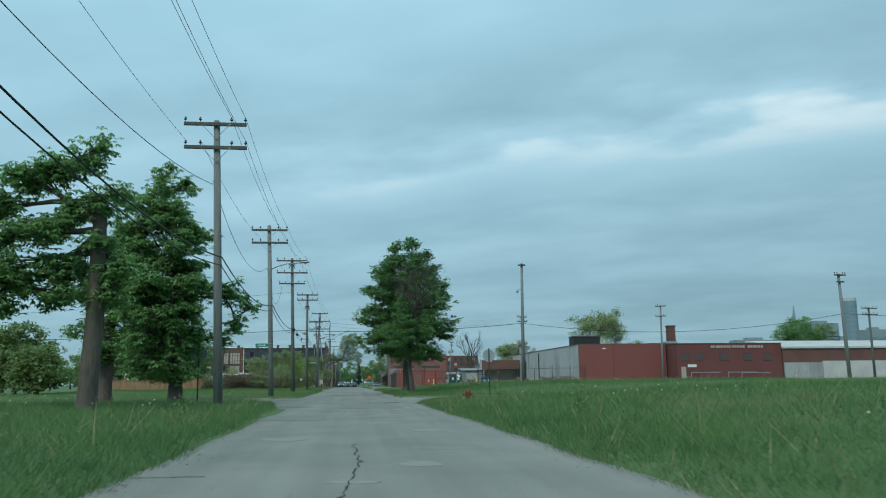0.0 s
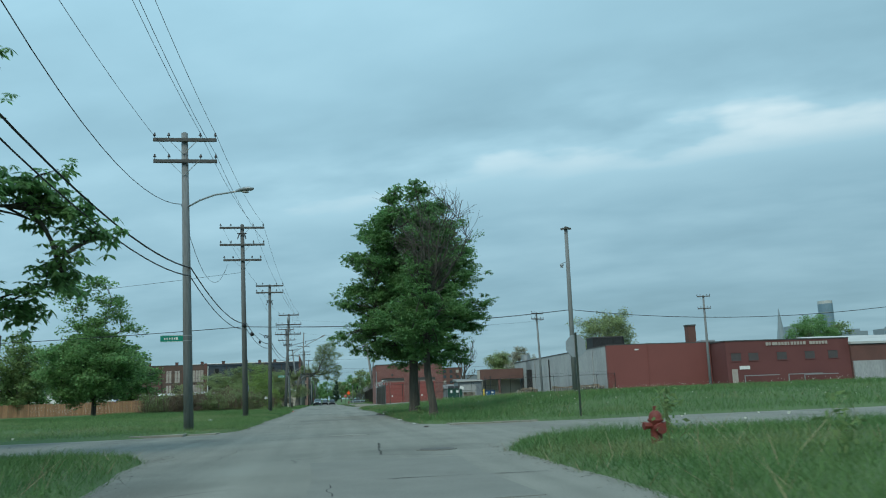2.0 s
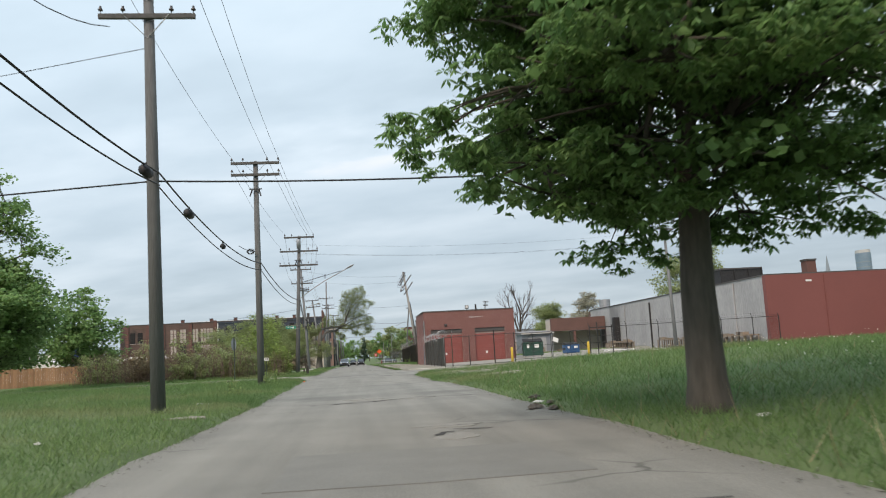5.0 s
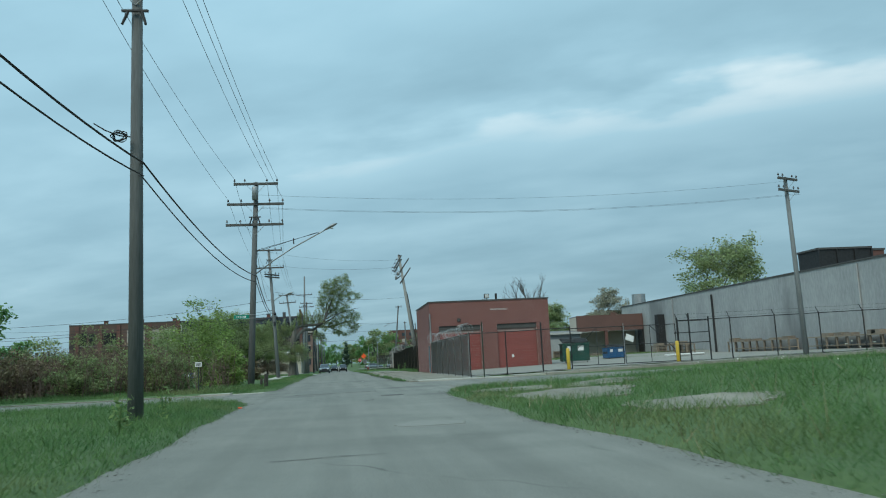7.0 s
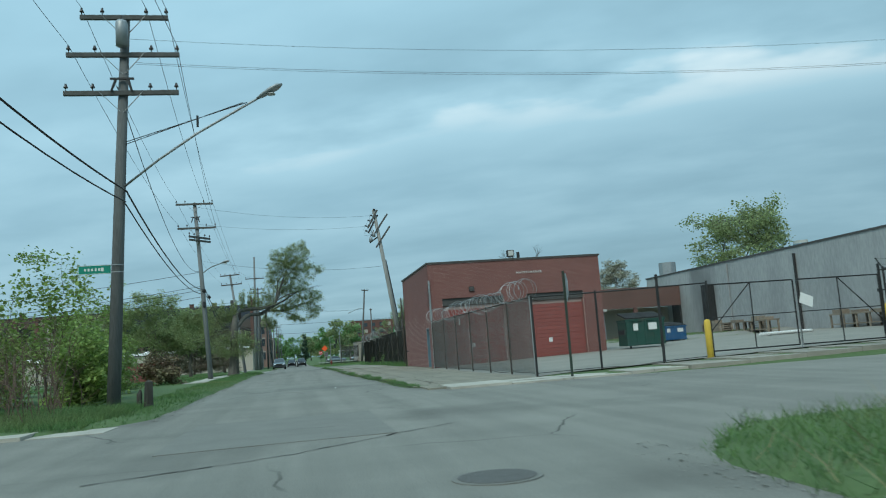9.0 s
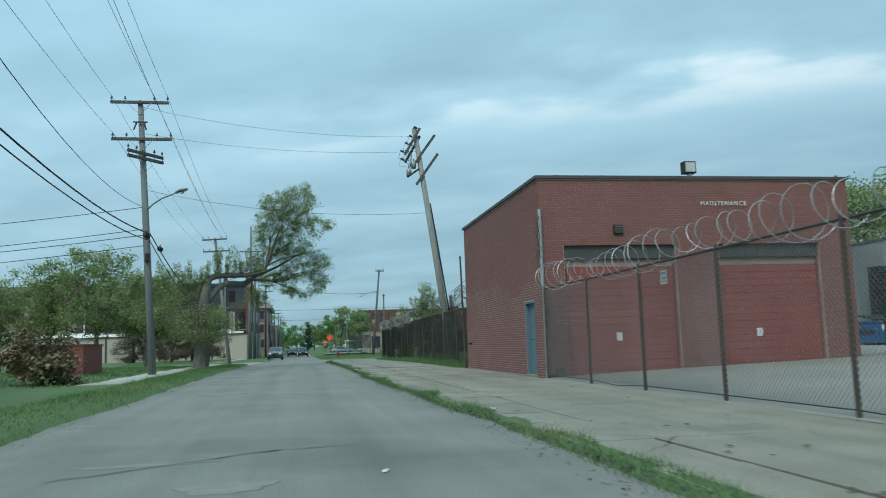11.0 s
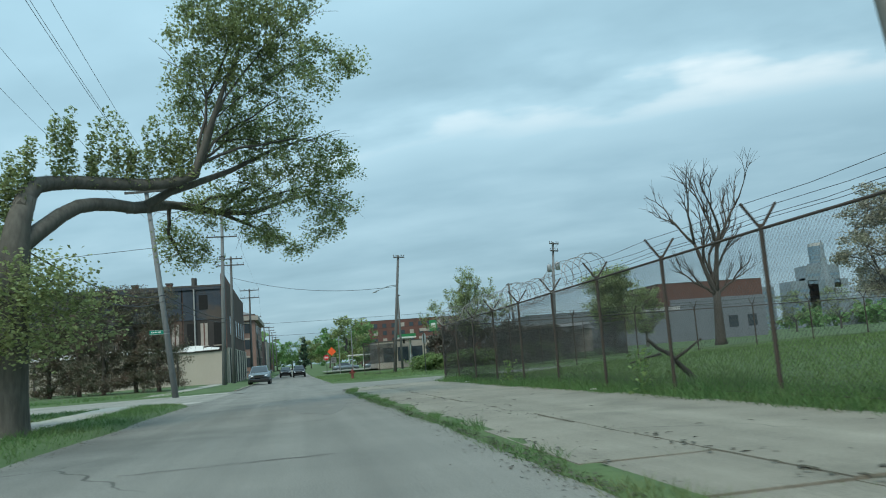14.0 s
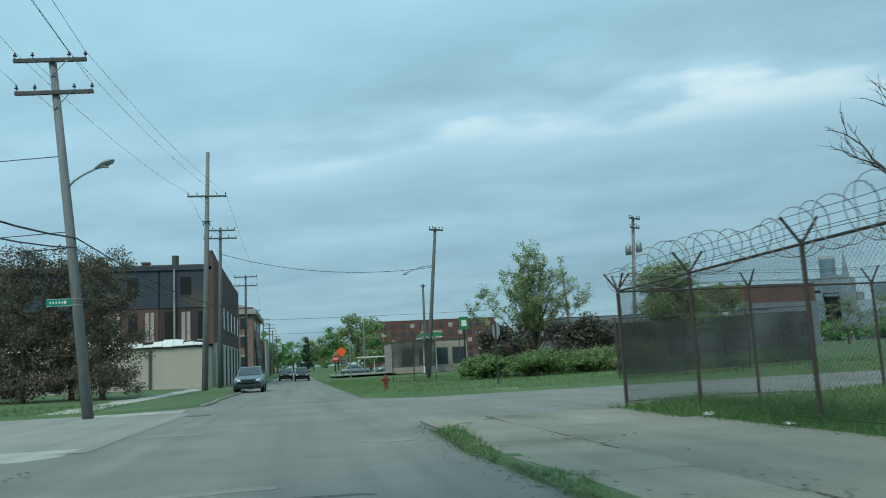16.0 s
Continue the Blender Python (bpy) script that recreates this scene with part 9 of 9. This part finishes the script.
# open-crowned tree on the far corner: a fan of boughs with small leaves at their ends
fan = thing("spring_tree", (16.0, 213, ground_z(16.0, 213)), "open spring tree with thin fanning boughs on the corner", "tree", "trees beyond the fences")
s, rf, tips = Shape(), random.Random(91), []
s.tube([(0, 0, -0.3), (0, 0, 0.5), (0.1, 0, 1.6)], [0.22, 0.17, 0.13], 10)
part("trunk", s, GREYBARK, fan, smooth=True)
s = Shape()
for k in range(34):
    a, lean = rf.uniform(0, 6.28), rf.uniform(0.1, 1.0)
    tip = Vector((4.5 * lean * math.cos(a), 3.4 * lean * math.sin(a), 8.0 - 3.8 * lean ** 1.5 + rf.uniform(-1.0, 0.5)))
    pts = limb(s, (0.1, 0, rf.uniform(0.9, 1.6)), tip, 0.05, 0.010, rf, 0.10, 7)
    for j in range(9):
        q = pts[rf.randint(2, 7)]
        e = q + Vector((rf.uniform(-0.8, 0.8), rf.uniform(-0.8, 0.8), rf.uniform(0.1, 1.0)))
        sub = limb(s, q, e, 0.014, 0.005, rf, 0.12, 4)
        tips += [tuple(v) for v in sub[1:]] + [tuple(e)]
part("branching", s, GREYBARK, fan, smooth=True)
rng_f = np.random.default_rng(92)
ends = np.array(tips)
soup("crown", leaf_cloud(ends, np.full(len(ends), 0.17), 15, 0.125, rng_f, 0.0, 1.0), 4, SPRING, fan)

# trees closing the street's end and the horizon
far_spots = [(12.8, 330, 12, 5, SPRING), (17, 345, 11, 5, CHESTNUT), (10, 372, 11.5, 5, CHESTNUT), (-6, 430, 9.5, 5, CHESTNUT), (6, 440, 11.5, 6, SPRING), (14, 430, 11, 5, SPRING), (-14, 450, 10, 5, CHESTNUT), (-1, 470, 11, 5, CHESTNUT), (20, 400, 11, 5, LIGHTLEAF), (-60, 230, 9, 5, CHESTNUT), (-66, 200, 9, 5, LIGHTLEAF), (-60, 160, 10, 5, LIGHTLEAF), (-55, 130, 9, 5, CHESTNUT), (-64, 110, 10, 5, LIGHTLEAF), (-50, 90, 8, 4, SPRING), (-58, 70, 9, 5, LIGHTLEAF)]
for i, (x, y, h, w, lf) in enumerate(far_spots):
    bl = [(w * 0.5 * math.cos(a), w * 0.5 * math.sin(a), h * f, w * 0.55 * (1 - 0.5 * f), w * 0.55, h * 0.18) for f in (0.3, 0.55, 0.8) for a in (0.2 + f * 2, 2.3 + f * 2, 4.4 + f * 2)]
    tree("distant_tree", (x, y, -0.4), (0, 0, h * 0.3), bl, "distant tree closing the view down the street", lf, 170, 17, 0.55, 300 + i, r=0.2, clump_r=0.7, group="distant trees", twigs=False)
tree("spruce_tree", (3.0, 400, -0.4), (0, 0, 6.0), [(0, 0, 1.2 + 1.05 * k, 2.1 - 0.22 * k, 2.1 - 0.22 * k, 0.75) for k in range(9)], "narrow dark spruce at the end of the street", SPRUCE, 240, 26, 0.3, 330, r=0.18, clump_r=0.35, droop=0.7, twigs=False)
rw = np.random.default_rng(90)
woods = []
for k in range(230):
    a = rw.uniform(-1.35, 1.35)
    d = rw.uniform(520, 900)
    x, y = d * math.sin(a), d * math.cos(a)
    if abs(x) < 8:
        continue
    h = rw.uniform(9, 17)
    n = 90
    q = rw.normal(0, 1, (n, 3)) * np.array([6, 4, h * 0.22]) + np.array([x, y, h * 0.55])
    woods.append(q)
woods = np.concatenate(woods)
soup("far_woods", leaf_cloud(woods, np.full(len(woods), 1.6), 2, 3.6, rw), 4, CHESTNUT, None, "distant line of trees on the horizon", "woods", "stuff")


# ---------------------------------------------------------------- skyline
# tower, church and blocks carry their haze in the base colour
tower = thing("office_tower", (1001, 1504, 0), "distant glass office tower with a curved bright top", "tower")
pts = [(13.0 * math.cos(a), 16 * math.sin(a), 0) for a in [2 * math.pi * i / 24 for i in range(24)]]
part("shaft", Shape().prism(pts, (0, 0, 140)), HAZEGLASS, tower)
part("crown", Shape().prism([(x * 1.02, y * 1.02, 140) for x, y, _ in pts], (0, 0, 13)), HAZEGLASS, tower, "blue band round the top")
part("cap", Shape().prism([(x * 0.98, y * 0.98, 153) for x, y, _ in pts], (0, 0, 6)), ROOFWHITE, tower)
for z in range(14, 140, 10):
    # floor bands in the paler haze blue
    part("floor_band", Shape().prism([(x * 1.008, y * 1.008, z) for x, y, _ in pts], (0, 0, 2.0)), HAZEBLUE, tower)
church = thing("church", (386, 660, 0), "distant stone church with a pointed spire, haze put into its colour", "church")
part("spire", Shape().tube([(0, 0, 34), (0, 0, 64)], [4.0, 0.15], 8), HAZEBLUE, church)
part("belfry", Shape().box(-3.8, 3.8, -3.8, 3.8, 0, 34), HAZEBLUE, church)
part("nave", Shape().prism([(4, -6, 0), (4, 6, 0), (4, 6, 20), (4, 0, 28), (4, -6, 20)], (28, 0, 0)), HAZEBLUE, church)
for x, w, h in ((566, 40, 66), (636, 24, 58), (690, 40, 60), (740, 30, 52), (480, 50, 46), (560, 70, 50)):
    b = thing("distant_tower", (x, 905, 0), "distant city block on the skyline, haze put into its colour", "building", "skyline blocks")
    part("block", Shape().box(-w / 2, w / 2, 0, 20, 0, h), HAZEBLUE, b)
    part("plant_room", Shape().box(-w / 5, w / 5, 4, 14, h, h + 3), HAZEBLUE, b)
    for z in range(6, int(h) - 4, 8):
        part("window_band", Shape().box(-w / 2 + 1, w / 2 - 1, -0.3, 0.0, z, z + 3), HAZEGLASS, b)


# ---------------------------------------------------------------- cars
def car(x, y, turn, paint, label, suv=False):
    g = road_z(y)
    t = thing("parked_car", (x, y, g), label, "car", turn=turn)
    W, L, H = (0.92, 4.7, 1.72) if suv else (0.90, 4.6, 1.58)
    # front is -y
    prof = [(-L / 2, 0.42, 0.66), (-L / 2 + 0.12, 0.30, 0.86), (-L / 2 + 0.5, 0.24, 0.98), (-L / 2 + 1.25, 0.22, 1.06), (0.2, 0.22, 1.08), (L / 2 - 0.5, 0.24, 1.08), (L / 2 - 0.1, 0.30, 1.02), (L / 2, 0.42, 0.80)]
    s = Shape()
    rows = []
    for yy, z0, z1 in prof:
        nose = 0.86 if abs(yy) > L / 2 - 0.05 else (0.95 if abs(yy) > L / 2 - 0.2 else 1.0)
        w = W * nose
        ring = [(-w * 0.9, yy, z0), (-w, yy, (z0 + z1) / 2 - 0.05), (-w * 0.985, yy, z1 - 0.12), (-w * 0.86, yy, z1), (w * 0.86, yy, z1), (w * 0.985, yy, z1 - 0.12), (w, yy, (z0 + z1) / 2 - 0.05), (w * 0.9, yy, z0)]
        rows.append(len(s.v))
        s.v += ring
    for a, b in zip(rows, rows[1:]):
        for j in range(8):
            s.f.append((a + j, a + (j + 1) % 8, b + (j + 1) % 8, b + j))
    s.f += [tuple(rows[0] + j for j in range(8)), tuple(rows[-1] + 7 - j for j in range(8))]
    part("body", s, paint, t, smooth=True)
    c0, c1 = -L / 2 + 1.25, L / 2 - (0.25 if suv else 0.6)
    r0, r1 = c0 + 0.75, c1 - (0.35 if suv else 0.7)
    wb, wt = W * 0.86, W * 0.68
    cab = Shape()
    cab.v = [(-wb, c0, 1.05), (wb, c0, 1.05), (wb, c1, 1.06), (-wb, c1, 1.06), (-wt, r0, H - 0.04), (wt, r0, H - 0.04), (wt, r1, H), (-wt, r1, H)]
    cab.f = [(0, 1, 5, 4), (1, 2, 6, 5), (2, 3, 7, 6), (3, 0, 4, 7), (4, 5, 6, 7)]
    cabin = part("cabin", cab, paint, t, bevel=0.04)

    def glass(name, ids, k=0.90, out=0.014):
        q = [Vector(cab.v[i]) for i in ids]
        m = sum(q, Vector()) / 4
        n = (q[1] - q[0]).cross(q[2] - q[0]).normalized()
        n = n if n.dot(m - Vector((0, 0.2, 1.2))) > 0 else -n
        part(name, Shape().prism([m + (v - m) * k + n * out for v in q], -n * 0.008), GLASS, cabin)
    glass("windscreen", (0, 1, 5, 4))
    glass("rear_window", (2, 3, 7, 6))
    glass("side_window", (1, 2, 6, 5), 0.86)
    glass("side_window", (3, 0, 4, 7), 0.86)
    for sx in (-1, 1):
        for yy in (-L / 2 + 0.88, L / 2 - 0.9):
            wheel = part("wheel", Shape().cyl((sx * (W - 0.21), yy, 0.33), (sx * (W + 0.005), yy, 0.33), 0.33, n=20), TYRE, t, "black tyre")
            part("rim", Shape().cyl((sx * (W - 0.02), yy, 0.33), (sx * (W + 0.015), yy, 0.33), 0.21, n=14), GALV, wheel)
        part("headlight", Shape().prism([(sx * W * 0.50, -L / 2 + 0.035, 0.72), (sx * W * 0.84, -L / 2 + 0.13, 0.72), (sx * W * 0.86, -L / 2 + 0.18, 0.86), (sx * W * 0.55, -L / 2 + 0.08, 0.82)], (0, -0.05, 0)), HEADLIGHT, t, "clear headlight")
        part("taillight", Shape().box(min(sx * W * 0.55, sx * W * 0.86), max(sx * W * 0.55, sx * W * 0.86), L / 2 - 0.06, L / 2 + 0.015, 0.78, 0.95), TAILLIGHT, t, "red tail light")
        part("mirror", Shape().box(min(sx * W * 0.95, sx * (W + 0.17)), max(sx * W * 0.95, sx * (W + 0.17)), c0 + 0.30, c0 + 0.42, 1.05, 1.20), paint, t)
    part("grille", Shape().prism([(-0.36, -L / 2 - 0.012, 0.60), (0.36, -L / 2 - 0.012, 0.60), (0.44, -L / 2 - 0.012, 0.80), (-0.44, -L / 2 - 0.012, 0.80)], (0, 0.05, 0)), DARKMETAL, t, "dark grille")
    part("grille_trim", Shape().box(-0.44, 0.44, -L / 2 - 0.03, -L / 2 - 0.012, 0.80, 0.83), CHROME, t)
    part("lower_intake", Shape().box(-0.7, 0.7, -L / 2 - 0.01, -L / 2 + 0.1, 0.34, 0.48), DARKMETAL, t)
    part("rear_bumper", Shape().box(-W * 0.85, W * 0.85, L / 2 - 0.1, L / 2 + 0.03, 0.38, 0.62), DARKMETAL if suv else paint, t)
    part("plate_bar", Shape().box(-0.16, 0.16, L / 2 + 0.016, L / 2 + 0.03, 0.66, 0.76), WHITE, t)


car(-2.75, 212.0, 0, SILVER, "grey-blue sedan-like crossover facing down the street")
car(0.75, 262, 0, BLACKPAINT, "black sport utility vehicle stopped far down the street", True)
car(-1.3, 270, 0, BLACKPAINT, "dark car stopped behind another far down the street")
for x, y, tr in ((9.0, 284, 90), (14.5, 283, 92), (19, 285, 88)):
    car(x, y, tr, SILVER, "pale car on the far avenue")


# ---------------------------------------------------------------- litter and small things
rl = random.Random(15)


def scrap(x, y, size, label, material=LITTER):
    g = max(ground_z(x, y), road_z(y)) + 0.01
    n = 9
    s = Shape()
    rings = [[(size * q * rl.uniform(0.7, 1.15) * math.cos(6.28 * i / n), size * 0.6 * q * rl.uniform(0.6, 1.2) * math.sin(6.28 * i / n), size * h * rl.uniform(0.2, 1.0)) for i in range(n)] for q, h in ((1.0, 0.05), (0.72, 0.30), (0.35, 0.34))]
    s.v = [p for ring in rings for p in ring] + [(0, 0, size * 0.12), (0, 0, -0.01)]
    s.f = [(j * n + i, j * n + (i + 1) % n, (j + 1) * n + (i + 1) % n, (j + 1) * n + i) for j in range(2) for i in range(n)]
    s.f += [(2 * n + i, 2 * n + (i + 1) % n, 3 * n) for i in range(n)] + [((i + 1) % n, i, 3 * n + 1) for i in range(n)]
    ob = part("litter", s, material, None, label, category="litter")
    ob.matrix_basis = pose(x, y, g, 0, 0, rl.uniform(0, 360))


for x, y, sz in ((2.92, 124.2, 0.16), (0.85, 119.3, 0.06), (2.9, 56.7, 0.13), (2.98, 51.7, 0.09), (3.15, 69.6, 0.14), (-4.4, 75.0, 0.2), (-6.0, 66.0, 0.25), (-4.6, 17.0, 0.09), (-3.5, 21.0, 0.08), (6.35, 157.5, 0.10), (6.25, 161, 0.09), (6.45, 165.5, 0.14), (2.4, 144.8, 0.12), (6.3, 169.8, 0.10), (5.8, 153, 0.07), (6.4, 172.0, 0.16), (-5.0, 66, 0.12), (4.6, 63.5, 0.18)):
    scrap(x, y, sz, "crumpled pale scrap of litter on the verge")
scrap(-3.2, 96.3, 0.11, "crumpled orange scrap of litter at the grassy corner", ORANGE)
for x, y, sz in ((2.8, 68.4, 0.24), (3.0, 67.9, 0.20), (2.65, 68.1, 0.13), (3.2, 68.8, 0.18), (3.2, 70.2, 0.22), (3.0, 48.2, 0.14), (4.9, 150.5, 0.12), (3.9, 147.2, 0.11), (4.4, 155.6, 0.12), (2.9, 160.8, 0.18), (5.0, 143.5, 0.13), (3.7, 138.5, 0.10), (4.5, 134, 0.09)):
    scrap(x, y, sz, "dark clump of dead weeds on the pavement", BARK)
log = thing("broken_branch", (7.4, 156.6, 0.1), "broken dead branch leaning in the weeds by the fence", "branch")
s = Shape()
limb(s, (0.9, 0.3, 0.0), (-0.35, -0.4, 0.85), 0.07, 0.03, rl, 0.1, 5)
limb(s, (0.3, 0, 0.35), (0.75, -0.5, 0.8), 0.04, 0.015, rl, 0.1, 4)
limb(s, (0.0, -0.2, 0.55), (-0.5, 0.2, 0.4), 0.03, 0.012, rl, 0.1, 4)
part("wood", s, BARK, log)

# ---------------------------------------------------------------- bricks of the workshop
BR_L, BR_H, GAP = 0.215, 0.0675, 0.004


def brick_mesh(name, axis, length, bed=0.011):
    """bed: the height of the joint under it, wide where the paint has gone from the mortar."""
    s = Shape()
    l, h, d = length - GAP, BR_H - bed, 0.0025
    c = 0.0015
    if axis == "x":
        outer = [(-d, c, c), (-d, l - c, c), (-d, l - c, h - c), (-d, c, h - c)]
        inner = [(0, 0, 0), (0, l, 0), (0, l, h), (0, 0, h)]
    else:
        outer = [(c, -d, c), (l - c, -d, c), (l - c, -d, h - c), (c, -d, h - c)]
        inner = [(0, 0, 0), (l, 0, 0), (l, 0, h), (0, 0, h)]
    s.v = outer + inner
    s.f = [(0, 1, 2, 3), (4, 5, 1, 0), (5, 6, 2, 1), (6, 7, 3, 2), (7, 4, 0, 3)]
    if axis == "x":
        s.f = [tuple(reversed(q)) for q in s.f]
    return s


full_x = brick_mesh("brick", "x", BR_L).mesh("brick", BRICKRED)
rest = {"x": Shape(), "y": Shape()}
rng_k = random.Random(17)
count = 0
for axis, a0, a1, pos, holes in (("x", WY0, WY1, WX0 + 0.012, [DOOR]), ("y", WX0, WX1, WY0 + 0.012, GAR)):
    for row in range(int((WH - 0.05) / BR_H)):
        z = row * BR_H + 0.005
        u = a0 - (BR_L / 2 if row % 2 else 0)
        while u < a1 - 0.02:
            u0, u1 = max(u, a0), min(u + BR_L, a1)
            u += BR_L
            segs = [(u0, u1)]
            for h0, h1, top in holes:
                if z < top - 0.01:
                    segs = [q for a, b in segs for q in ((a, min(b, h0)), (max(a, h1), b)) if q[1] - q[0] > 0.03]
            for a, b in segs:
                if axis == "x" and b - a > BR_L - 0.001 and count < 300 and 133.8 < a < 138.6 and 0.85 < z < 1.85:
                    ob = part("brick", full_x, BRICKRED, side_wall)
                    ob.location = (pos - rng_k.uniform(0, 0.002), a + GAP / 2, z)
                    count += 1
                    continue
                q = brick_mesh("brick", axis, b - a, 0.011 if axis == "x" and z < 2.5 + 0.6 * wobble(a * 0.5, 3) else 0.0035)
                sh = rest[axis]
                k = len(sh.v)
                j = rng_k.uniform(0, 0.002)
                sh.v += [(pos + x - j, a + GAP / 2 + y, z + zz) if axis == "x" else (a + GAP / 2 + x, pos + y - j, z + zz) for x, y, zz in q.v]
                sh.f += [tuple(k + i for i in f) for f in q.f]
part("bricks", rest["x"], BRICKJOIN, side_wall, kind="stuff")
part("bricks", rest["y"], BRICKJOIN, front_wall, kind="stuff")
